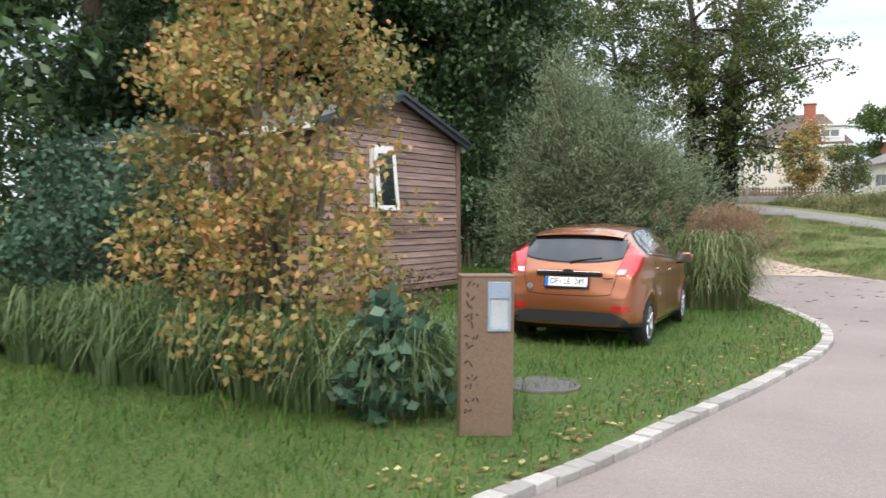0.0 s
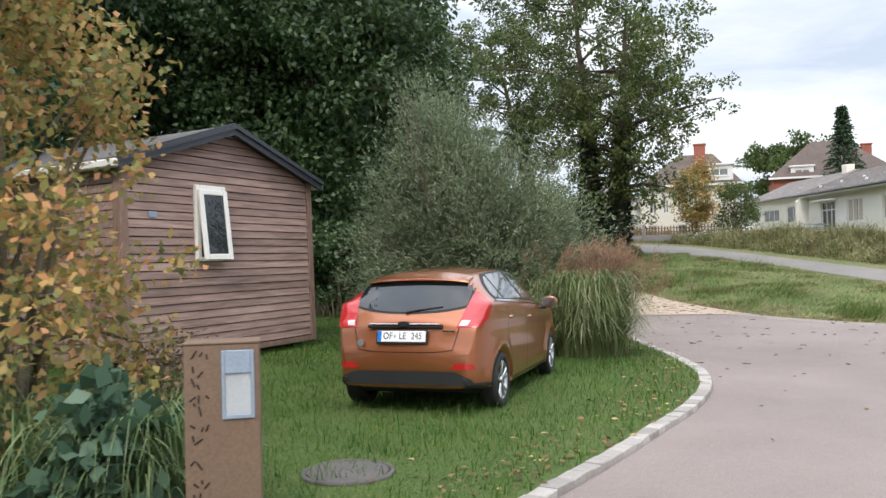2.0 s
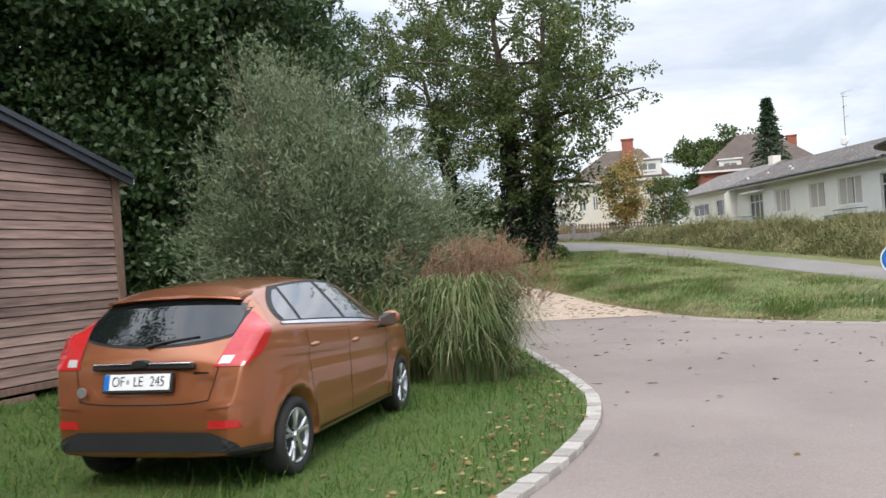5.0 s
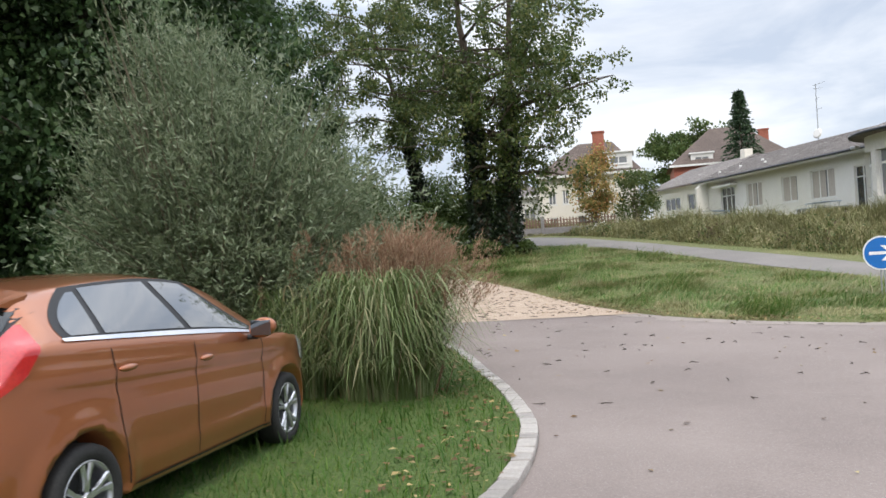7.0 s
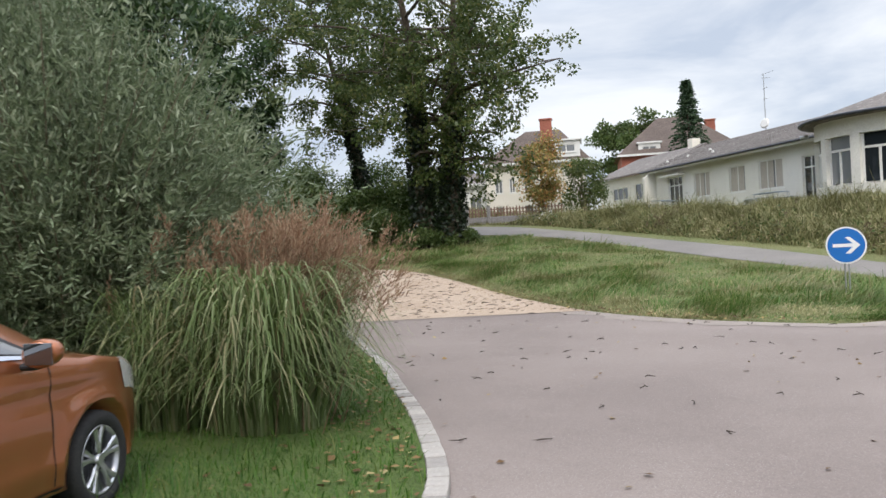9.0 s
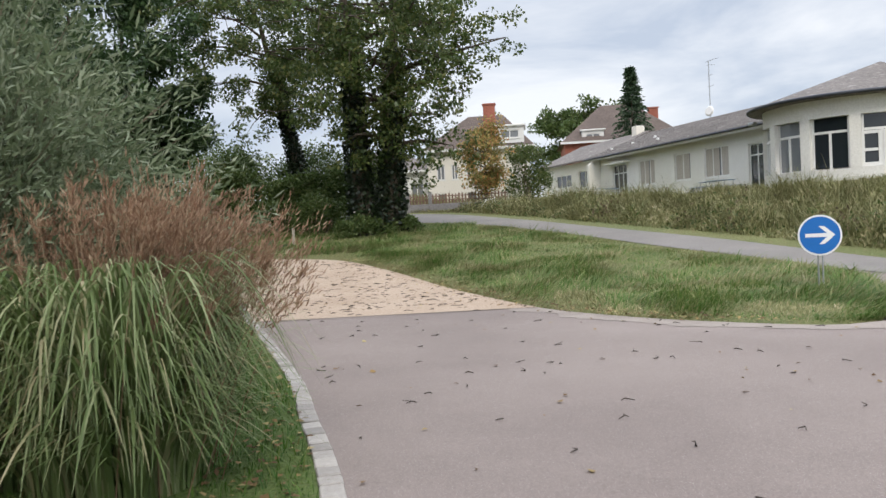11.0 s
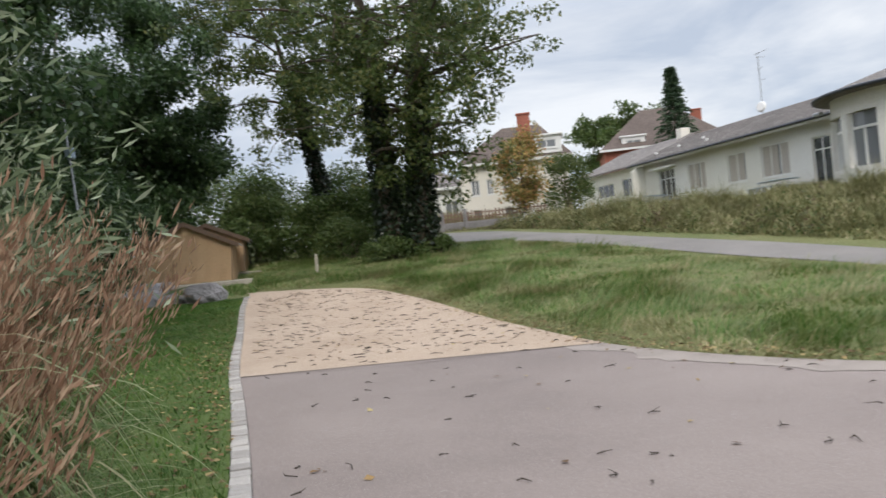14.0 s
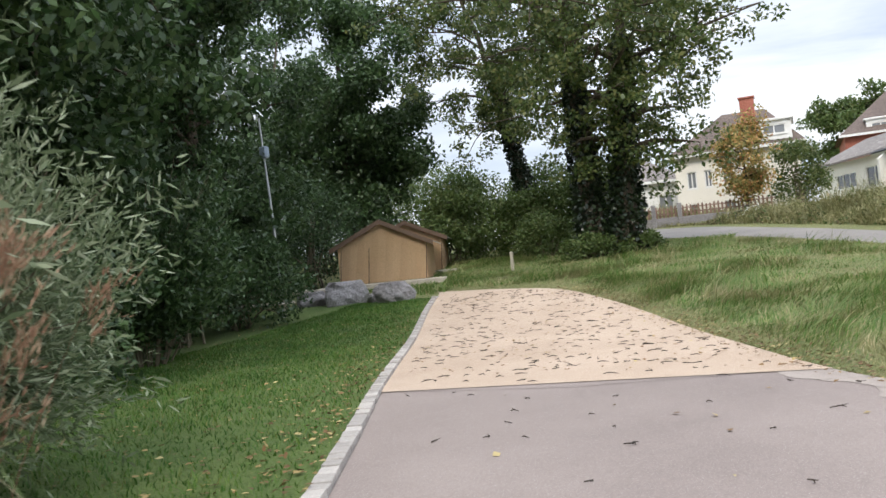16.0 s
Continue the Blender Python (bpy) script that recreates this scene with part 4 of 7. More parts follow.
def build_cabin():
    W, D, H0, EAVE, APEX = 3.95, 7.5, 0.0, 2.60, 3.22
    home = thing("mobile_home", pose(-3.46, 3.86, 0.27) @ pose(0, 0, 0, 0, 0, 82.9) @ pose(-W, 0, 0, 0, 0, 0) @ pose(0, 0, 0, -1.2, 0, 0), "reddish-brown timber-clad mobile home with a low pitched roof", "mobile home")
    # solid core coloured black, so shade between the boards is painted in
    core = part("gap_shade_core", prism([(0.03, 0.10), (W - 0.03, 0.10), (W - 0.03, EAVE), (W / 2, APEX - 0.04), (0.03, EAVE)], D - 0.06, "y", 0.03), BLACK, home)
    step = 0.112

    def top_at(u):
        return EAVE + (APEX - EAVE) * (1 - abs(u - W / 2) / (W / 2))

    # boards of the gable facing the lane
    z = 0.12
    row = 0
    wu0, wu1, wz0, wz1 = 1.30, 1.80, 1.38, 2.36
    while z < APEX - 0.03:
        z1 = min(z + step - 0.012, APEX - 0.02)
        inset_u = 0.0 if z1 <= EAVE else (W / 2) * (z1 - EAVE) / (APEX - EAVE)
        inset_l = 0.0 if z <= EAVE else (W / 2) * (z - EAVE) / (APEX - EAVE)
        spans = [(0.07, W - 0.07)]
        if z1 > wz0 and z < wz1:
            spans = [(0.07, wu0), (wu1, W - 0.07)]
        for a, b in spans:
            al, bl = max(a, inset_l + 0.01), min(b, W - inset_l - 0.01)
            au, bu = max(a, inset_u + 0.01), min(b, W - inset_u - 0.01)
            if bl - al < 0.1:
                continue
            if bu - au < 0.02:
                au = bu = W / 2
            bm = bmesh.new()
            t0, t1 = -0.028, -0.016
            vs = [bm.verts.new(c) for c in ((al, t0, z), (bl, t0, z), (bu, t1, z1), (au, t1, z1), (al, 0.03, z), (bl, 0.03, z), (bu, 0.03, z1), (au, 0.03, z1))]
            for q in ((0, 1, 2, 3), (5, 4, 7, 6), (4, 0, 3, 7), (1, 5, 6, 2), (3, 2, 6, 7), (4, 5, 1, 0)):
                bm.faces.new([vs[k] for k in q])
            part("board", bm, BOARD, core)
        z += step
        row += 1
    z = 0.12
    while z + step < EAVE + 0.02:
        bm = bmesh.new()
        vs = [bm.verts.new(c) for c in ((-0.028, 0.07, z), (-0.028, D - 0.07, z), (-0.016, D - 0.07, z + step - 0.012), (-0.016, 0.07, z + step - 0.012), (0.03, 0.07, z), (0.03, D - 0.07, z), (0.03, D - 0.07, z + step - 0.012), (0.03, 0.07, z + step - 0.012))]
        for q in ((3, 2, 1, 0), (4, 5, 6, 7), (0, 4, 7, 3), (5, 1, 2, 6), (7, 6, 2, 3), (0, 1, 5, 4)):
            bm.faces.new([vs[k] for k in q])
        part("board", bm, BOARD, core)
        z += step
    # corner posts
    for x0, x1 in ((-0.045, 0.085), (W - 0.085, W + 0.045)):
        part("corner_post", box(x0, x1, -0.045, 0.09, 0.02, EAVE + 0.03, 0.006), TRIM_WOOD, home)
    # skirt: two boards, the lower one missing towards the far corner
    part("skirt_board", box(0.0, W, -0.035, 0.0, 0.02, 0.10, 0.004), TRIM_WOOD, home)
    part("skirt_board", box(0.0, 2.45, -0.045, -0.01, -0.14, -0.015, 0.004), TRIM_WOOD, home)
    part("skirt_board", box(0.0, 2.45, -0.040, -0.005, -0.30, -0.155, 0.004), TRIM_WOOD, home)
    part("chassis", box(0.3, W - 0.2, 0.25, D - 0.3, -0.42, 0.10), BLACK, home)
    # roof
    over = 0.16
    sl = math.atan2(APEX - EAVE, W / 2)
    for side in (0, 1):
        x_e = -over if side == 0 else W + over
        z_e = EAVE - over * math.tan(sl)
        xm = W / 2
        up = 0.05
        pts = [(x_e, z_e + up), (xm, APEX + up), (xm, APEX + up + 0.05), (x_e, z_e + up + 0.05)]
        part("roof_sheet", prism(pts, D + 0.30, "y", -0.12), ROOF_SHINGLE, home)
        pts = [(x_e, z_e - 0.05), (xm, APEX - 0.05), (xm, APEX + 0.125), (x_e, z_e + 0.125)]
        part("verge_trim", prism(pts, 0.05, "y", -0.19), ROOF_DARK, home, "dark grey verge trim")
        pts = [(x_e, z_e + 0.04), (xm, APEX + 0.04), (xm, APEX + 0.085), (x_e, z_e + 0.085)]
        part("verge_trim", prism(pts, 0.03, "y", -0.222), ROOF_DARK, home, "dark grey verge trim")
        x0, x1 = (x_e - 0.06, x_e + 0.06) if side == 0 else (x_e - 0.06, x_e + 0.06)
        part("gutter", box(x0, x1, -0.16, D + 0.1, z_e - 0.03, z_e + 0.07, 0.015), PVC, home, "pale gutter")
    # window: fixed frame and a top-hung sash tilted outwards
    win = new("window")
    win.parent = home
    win.matrix_basis = pose(0, -0.03, 0)
    for b in ((wu0 - 0.05, wu0 + 0.03, wz0 - 0.02, wz1 + 0.05), (wu1 - 0.03, wu1 + 0.05, wz0 - 0.02, wz1 + 0.05), (wu0 + 0.031, wu1 - 0.031, wz1 - 0.03, wz1 + 0.05), (wu0 + 0.031, wu1 - 0.031, wz0 - 0.03, wz0 + 0.03)):
        part("window_frame", box(b[0], b[1], -0.045, 0.05, b[2], b[3], 0.006), PVC, win)
    part("window_interior", box(wu0, wu1, 0.02, 0.04, wz0, wz1), BLACK, win)
    sash = new("sash")
    sash.parent = win
    sash.matrix_basis = pose(0, -0.05, wz1 - 0.02, -5.0, 0, 0)
    hgt = wz1 - wz0
    for b in ((wu0 - 0.03, wu0 + 0.05, -hgt, 0), (wu1 - 0.05, wu1 + 0.03, -hgt, 0), (wu0 + 0.051, wu1 - 0.051, -0.07, 0), (wu0 + 0.051, wu1 - 0.051, -hgt, -hgt + 0.08)):
        part("sash_rail", box(b[0], b[1], -0.04, 0.0, b[2], b[3], 0.006), PVC, sash)
    pane = part("pane", box(wu0 + 0.05, wu1 - 0.05, -0.022, -0.018, -hgt + 0.08, -0.07), WINDOW_DARK, sash)
    part("number_plaque", box(0.42, 0.56, -0.045, -0.030, 1.93, 2.01, 0.003), LAMPGREY, home, "small blue number plaque")
    # window in the long side, seen through the shrub
    for b in ((2.2, 2.28, 1.2, 2.2), (3.0, 3.08, 1.2, 2.2), (2.281, 2.999, 2.12, 2.2), (2.281, 2.999, 1.2, 1.28)):
        part("side_window_frame", box(-0.06, 0.02, b[0], b[1], b[2], b[3], 0.006), PVC, home)
    part("side_window_pane", box(-0.035, -0.030, 2.28, 3.0, 1.28, 2.12), WINDOW_DARK, home)
    return home


build_cabin()

# ---- bollard lamp ----


def build_bollard():
    b = thing("bollard_lamp", pose(0.56, -4.60, float(land(0.56, -4.6)) + 0.045, 0, 0, 30.0), "square brown steel bollard with a recessed white lamp", "bollard lamp")
    w, d, hgt = 0.19, 0.11, 1.16
    part("post", box(-w, w, -d, d, 0.0, hgt - 0.012, 0.004), CORTEN, b)
    part("cap", box(-w - 0.006, w + 0.006, -d - 0.006, d + 0.006, hgt - 0.012, hgt, 0.003), CORTEN, b)
    x0, x1, z0, z1 = 0.0, 0.165, hgt - 0.40, hgt - 0.045
    lamp = new("lamp")
    lamp.parent = b
    for q in ((x0, x0 + 0.018, z0, z1), (x1 - 0.018, x1, z0, z1), (x0 + 0.0181, x1 - 0.0181, z1 - 0.12, z1), (x0 + 0.0181, x1 - 0.0181, z0, z0 + 0.022)):
        part("lamp_frame", box(q[0], q[1], -d - 0.014, -d - 0.001, q[2], q[3], 0.003), LAMPGREY, lamp, "blue-grey metal frame")
    bm = bmesh.new()
    vs = [bm.verts.new(c) for c in ((x0 + 0.018, -d - 0.003, z0 + 0.022), (x1 - 0.018, -d - 0.011, z0 + 0.022), (x1 - 0.018, -d - 0.004, z1 - 0.12), (x0 + 0.018, -d - 0.002, z1 - 0.12))]
    bm.faces.new(vs)
    bmesh.ops.solidify(bm, geom=bm.faces[:], thickness=0.002)
    part("diffuser", bm, DIFFUSER, lamp, "white lamp diffuser")
    r = random.Random(11)
    zz = hgt - 0.06
    while zz > 0.15:
        for k in range(r.choice((2, 3))):
            bm = bmesh.new()
            u, ln, tilt = -0.145 + k * 0.035 + r.uniform(-0.012, 0.012), r.uniform(0.02, 0.055), r.uniform(-60, 60)
            m = pose(u, -d - 0.002, zz + r.uniform(-0.02, 0.02), 0, tilt, 0)
            bmesh.ops.create_cube(bm, size=1, matrix=m @ Matrix.Diagonal((0.009, 0.004, ln, 1)))
            part("cut_out", bm, CORTEN_HOLE, b)
        zz -= r.uniform(0.06, 0.11)


build_bollard()

# ---- manhole cover in the lawn ----


def build_manhole():
    z = float(land(0.45, -2.85)) + 0.05
    m = thing("manhole_cover", pose(0.42, -2.85, z), "round dark metal manhole cover sunk in the lawn", "manhole cover")
    bm = bmesh.new()
    bmesh.ops.create_cone(bm, cap_ends=True, segments=40, radius1=0.31, radius2=0.30, depth=0.03)
    part("cover", bm, STONE_GREY, m)
    bm = bmesh.new()
    v, f = tube([(0.33 * math.cos(a), 0.33 * math.sin(a), 0.0) for a in np.linspace(0, 2 * np.pi, 40)], [0.022] * 40, 6)
    quick("ring", v, f, STONE_GREY, m)


STONE_GREY = surface("dull_cast_metal", (0.085, 0.075, 0.075), (0.14, 0.125, 0.12), 4.0, 50.0, 0.85, 0.6, 0.01, grain=0.4)
build_manhole()

# ---- blue direction sign ----


def build_sign():
    z = float(land(8.65, 14.65)) + 0.05
    s = thing("direction_sign", pose(8.52, 14.65, z, 0, 0, -14), "round blue sign with a white arrow on a steel post", "road sign")
    R, zc = 0.35, 0.97
    ring = [(R * math.cos(a), zc + R * math.sin(a)) for a in np.linspace(0, 2 * np.pi, 48, endpoint=False)]
    part("back_plate", prism(ring, 0.025, "y", -0.012), STEEL, s)
    part("white_rim", prism(ring, 0.004, "y", -0.017), SIGN_WHITE, s)
    ring2 = [(R * 0.915 * math.cos(a), zc + R * 0.915 * math.sin(a)) for a in np.linspace(0, 2 * np.pi, 48, endpoint=False)]
    part("blue_disc", prism(ring2, 0.004, "y", -0.022), SIGN_BLUE, s)
    arrow = [(-0.23, 0.032), (0.11, 0.032), (-0.02, 0.155), (0.07, 0.155), (0.24, 0.0), (0.07, -0.155), (-0.02, -0.155), (0.11, -0.032), (-0.23, -0.032)]
    part("white_arrow", prism([(x, zc + zz) for x, zz in arrow], 0.004, "y", -0.027), SIGN_WHITE, s)
    for x in (-0.035, 0.035):
        v, f = tube([(x, 0.03, -0.1), (x, 0.03, zc + 0.25)], [0.014, 0.014], 8)
        quick("post", v, f, STEEL, s)


build_sign()

# ---- plants ----


def cloud(centres, radii, n, shell=0.35):
    """n places spread through clumps, thicker near their outsides."""
    C, R = np.asarray(centres, float), np.asarray(radii, float)
    k = rng.choice(len(C), n, p=(R[:, 0] ** 2) / (R[:, 0] ** 2).sum())
    d = rng.normal(size=(n, 3))
    d /= np.linalg.norm(d, axis=1)[:, None]
    r = rng.uniform(shell, 1.0, n)[:, None] ** 0.6
    return C[k] + d * r * R[k], d


def limb_tree(name, m, label, height, trunk_r, crown, n_leaves, leaf, leaf_size, material, lean=(0, 0), stems=1, fork=0.35, limbs=16, seed=1, ivy=0, clump=0.9, flat=0.7, low=0.25, category="tree"):
    """A tapered trunk with limbs that end in clumps of leaves. crown: radii of the leafy part."""
    r = np.random.default_rng(seed)
    tree = thing(name, m, label, category)
    bits, ends, ivy_at = [], [], []
    for s in range(stems):
        ox, oy = (r.uniform(-0.5, 0.5), r.uniform(-0.3, 0.3)) if stems > 1 else (0, 0)
        if stems > 1:
            ox = (s - (stems - 1) / 2) * 1.15
        h = height * (1 - 0.1 * s)
        k = 10
        u = np.linspace(0, 1, k)
        line = np.stack([ox * (1 + u * 1.3) + lean[0] * u**1.3 + r.normal(0, 0.05, k) * u * 2, oy + lean[1] * u**1.3 + r.normal(0, 0.05, k) * u * 2, -0.3 + (h * 0.86 + 0.3) * u], 1)
        rad = trunk_r * (1 - 0.85 * u) * (1 + 0.5 * np.exp(-u * 18))
        bits.append(tube(line, rad, 9))
        if ivy:
            for _ in range(ivy // stems):
                uu = r.uniform(0, 0.62)
                p = np.array([np.interp(uu, u, line[:, q]) for q in range(3)])
                a = r.uniform(0, 2 * np.pi)
                rr = np.interp(uu, u, rad) + r.uniform(0.02, 0.34) * (1 - uu * 0.9)
                ivy_at.append(p + np.array([math.cos(a) * rr, math.sin(a) * rr, 0]))
        for i in range(limbs // stems):
            uu = r.uniform(fork, 0.98)
            p = np.array([np.interp(uu, u, line[:, q]) for q in range(3)])
            a = i * 2.4 + r.uniform(-0.5, 0.5)
            zrel = (p[2] / h - low) / (1 - low)
            reach = math.sqrt(max(0.08, 1 - (2 * np.clip(zrel, 0, 1) - 0.9) ** 2)) * r.uniform(0.55, 1.0)
            tip = p + np.array([math.cos(a) * crown[0] * reach, math.sin(a) * crown[1] * reach, crown[2] * r.uniform(-0.05, 0.30)])
            midp = (p + tip) / 2 + r.normal(0, 0.25, 3) + np.array([0, 0, 0.3])
            q = curve_points([p, midp, tip], 7)
            bits.append(tube(q, np.linspace(np.interp(uu, u, rad) * 0.45 + 0.02, 0.015, 7), 5))
            for w in (0.45, 0.7, 0.88, 1.0):
                c = q[0] + (np.array([np.interp(w, np.linspace(0, 1, 7), q[:, z]) for z in range(3)]) - q[0])
                ends.append(c + r.normal(0, 0.35, 3) * (crown[0] / 4))
                if r.random() < 0.6:
                    sub = c + r.normal(0, 1.0, 3) * np.array([crown[0], crown[1], crown[2]]) * 0.16
                    bits.append(tube([c, (c + sub) / 2 + r.normal(0, 0.08, 3), sub], [0.03, 0.018, 0.008], 4))
                    ends.append(sub)
    V, F = joined(bits)
    quick("trunk", V, F, BARK, tree, smooth=True)
    E_ = np.array(ends)
    E_ = np.concatenate([E_, E_ + r.normal(0, 0.16, E_.shape) * np.array(crown)])
    sz = r.uniform(0.6, 1.25, len(E_)) * clump
    P, d = cloud(E_, np.stack([sz, sz, sz * flat], 1), int(n_leaves * (1.9 if material is DARKLEAF else 1.25)), 0.1)
    k = 1.12 if material is DARKLEAF else 1.1
    V, F = leaves(P, leaf_size * k, leaf_size * leaf * k, 0.45)
    quick("crown", V, F, material, tree)
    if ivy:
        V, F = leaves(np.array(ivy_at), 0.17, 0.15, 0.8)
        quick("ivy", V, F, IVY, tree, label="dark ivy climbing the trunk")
    return tree


def bush(name, m, label, radii, n, size, aspect, material, clumps=40, stems=14, seed=1, droop=0.2, category="bush", top_heavy=0.0, tight=1.0):
    r = np.random.default_rng(seed)
    b = thing(name, m, label, category)
    C, bits = [], []
    for i in range(clumps):
        a, e = r.uniform(0, 2 * np.pi), r.uniform(0.05, 1.0) ** (0.75 - top_heavy)
        rr = math.sqrt(max(0.05, 1 - (2 * e - 0.75) ** 2 / 1.7)) * r.uniform(0.35, 0.95)
        C.append([math.cos(a) * radii[0] * rr, math.sin(a) * radii[1] * rr, radii[2] * e * 0.92])
    C = np.array(C)
    for i in range(stems):
        tip = C[r.integers(len(C))]
        base = np.array([r.normal(0, 0.12) * radii[0], r.normal(0, 0.12) * radii[1], -0.1])
        bits.append(tube(curve_points([base, (base + tip) / 2 + np.array([0, 0, 0.15 * radii[2]]), tip], 6), np.linspace(0.03, 0.008, 6) * (0.5 + radii[2] / 4), 5))
    V, F = joined(bits)
    quick("woody_core", V, F, STEM, b)
    s = r.uniform(0.16, 0.34, len(C)) * (radii[0] + radii[2]) * 0.5 * tight
    P, d = cloud(C, np.stack([s, s, s * 0.8], 1), n, 0.15)
    keep = P[:, 2] > 0.02
    V, F = leaves(P[keep], size, size * aspect, droop, 1.0)
    quick("foliage", V, F, material, b)
    return b


def gz(x, y, up=0.02):
    return float(land(x, y)) + up


# grey-green willow-like shrub behind the car: fine leaves along arching shoots
def build_willow(name, x, y, radii, shoots, seed, label, per=34):
    r = np.random.default_rng(seed)
    b = thing(name, pose(x, y, gz(x, y)), label, "bush")
    bits, P, D = [], [], []
    for i in range(shoots):
        a, e = r.uniform(0, 2 * np.pi), r.uniform(0.12, 1.0)
        rr = math.sqrt(max(0.1, 1 - (1.55 * e - 0.55) ** 2)) * r.uniform(0.25, 1.0)
        tip = np.array([math.cos(a) * radii[0] * rr, math.sin(a) * radii[1] * rr, radii[2] * e])
        tip *= r.uniform(0.82, 1.12) * (0.93 + 0.34 * noise.noise(Vector(tip) * 0.75 + Vector((seed, 0, 0))))
        root = tip * np.array([0.25, 0.25, 0.0]) + np.array([r.normal(0, 0.15), r.normal(0, 0.15), 0])
        start = root + (tip - root) * 0.45 + np.array([0, 0, 0.12 * radii[2]])
        q = curve_points([root, start, tip], 14)
        if i % 9 == 0:
            bits.append(tube(q, np.linspace(0.02, 0.003, 14), 4))
        u = r.uniform(0.35, 1.0, per)
        t = np.stack([np.interp(u, np.linspace(0, 1, 14), q[:, k]) for k in range(3)], 1)
        t += r.normal(0, 0.075, t.shape)
        P.append(t)
        dd = (tip - start) / (np.linalg.norm(tip - start) + 1e-6)
        D.append(np.tile(dd, (per, 1)))
        # short side sprays
        for _ in range(2):
            w = r.uniform(0.5, 0.98)
            c = np.array([np.interp(w, np.linspace(0, 1, 14), q[:, k]) for k in range(3)])
            d2 = dd + r.normal(0, 0.7, 3)
            d2 /= np.linalg.norm(d2)
            ln = r.uniform(0.22, 0.60)
            uu = r.uniform(0, 1, 12)[:, None]
            P.append(c + d2 * ln * uu + r.normal(0, 0.02, (12, 3)))
            D.append(np.tile(d2, (12, 1)))
    V, F = joined(bits)
    quick("woody_core", V, F, STEM, b)
    P, D = np.concatenate(P), np.concatenate(D)
    V, F = leaves(P, 0.105, 0.021, 0.0, 0.6, D)
    quick("foliage", V, F, GREYLEAF, b)
    return b


build_willow("willow_shrub", -1.35, 5.6, (2.75, 2.1, 4.55), 3600, 21, "large grey-green fine-leaved shrub behind the car")
build_willow("willow_shrub", -2.3, 8.6, (2.1, 1.7, 3.5), 1500, 22, "grey-green fine-leaved shrub at the edge of the wood")


def arching(base, height, width, out, k, segs=9):
    """Long blades that rise, bend over and hang: k is how far round the bend they go."""
    B, n = np.asarray(base, float), len(base)
    sd = np.stack([-out[:, 1], out[:, 0], np.zeros(n)], 1) + rng.normal(size=(n, 3)) * 0.05
    sd /= np.linalg.norm(sd, axis=1)[:, None] + 1e-9
    rows = []
    for q in range(segs + 1):
        u = q / segs
        z = height * np.sin(np.pi * np.minimum(u * k, 1.0))
        c = B + np.stack([out[:, 0] * u**1.7, out[:, 1] * u**1.7, z], 1)
        w = (width * 0.5 * max(0.05, (1 - u) ** 0.5))[:, None]
        rows += [c - sd * w, c + sd * w]
    V = np.stack(rows, 1).reshape(-1, 3)
    f = np.array([[2 * q, 2 * q + 1, 2 * q + 3, 2 * q + 2] for q in range(segs)])
    return V, (np.arange(n)[:, None, None] * 2 * (segs + 1) + f[None]).reshape(-1, 4)


def build_silvergrass(x, y, seed, size, n, plumes, label, lean_to=(0.12, 0.0), plume_at=(0.0, 0.0)):
    r = np.random.default_rng(seed)
    g = thing("ornamental_grass", pose(x, y, gz(x, y)), label, "ornamental grass")
    a = r.uniform(0, 2 * np.pi, n)
    rad = np.sqrt(r.uniform(0, 1, n)) * 0.50 * size
    base = np.stack([np.cos(a) * rad, np.sin(a) * rad * 0.85, np.full(n, -0.02)], 1)
    hgt = r.uniform(0.45, 1.42, n) * size
    reach = (r.uniform(0.20, 0.85, n) * (0.50 + rad / (0.66 * size)))[:, None] * size
    aa = a + r.normal(0, 0.6, n)
    lean = np.concatenate([np.cos(aa)[:, None] * reach, np.sin(aa)[:, None] * reach], 1)
    V, F = arching(base, hgt, r.uniform(0.012, 0.030, n), lean, r.uniform(0.50, 0.88, n), 10)
    quick("foliage", V, F, BLADE, g)
    bits, P, D = [], [], []
    for i in range(plumes):
        b0 = np.array([r.normal(0, 0.20) + plume_at[0], r.normal(0, 0.20) + plume_at[1], 0]) * size
        tip = b0 * 1.5 + np.array([r.normal(lean_to[0], 0.13), r.normal(lean_to[1], 0.12), 0]) + np.array([0, 0, r.uniform(1.0, 1.74) * size])
        q = curve_points([b0, (b0 + tip) / 2 + np.array([0, 0, 0.12]), tip], 6)
        bits.append(tube(q, np.linspace(0.004, 0.002, 6), 3))
        sway = np.array([r.normal(lean_to[0], 0.10), r.normal(lean_to[1], 0.10), 0])
        for _ in range(12):
            d = (tip - b0) / np.linalg.norm(tip - b0) + r.normal(0, 0.16, 3) + sway
            ln = r.uniform(0.12, 0.30)
            u = np.linspace(0, 1, 8)[:, None]
            c = tip - np.array([0, 0, r.uniform(0, 0.16)]) + d * ln * u + (sway * 0.5 - np.array([0, 0, 0.09])) * u**2
            P.append(c)
            D.append(np.tile(d, (8, 1)))
    V, F = joined(bits)
    quick("stalks", V, F, PLUME, g)
    V, F = leaves(np.concatenate(P), 0.055, 0.009, 0.05, 0.22, np.concatenate(D))
    quick("plumes", V, F, PLUME, g, label="reddish-brown feathery plumes")
    return g


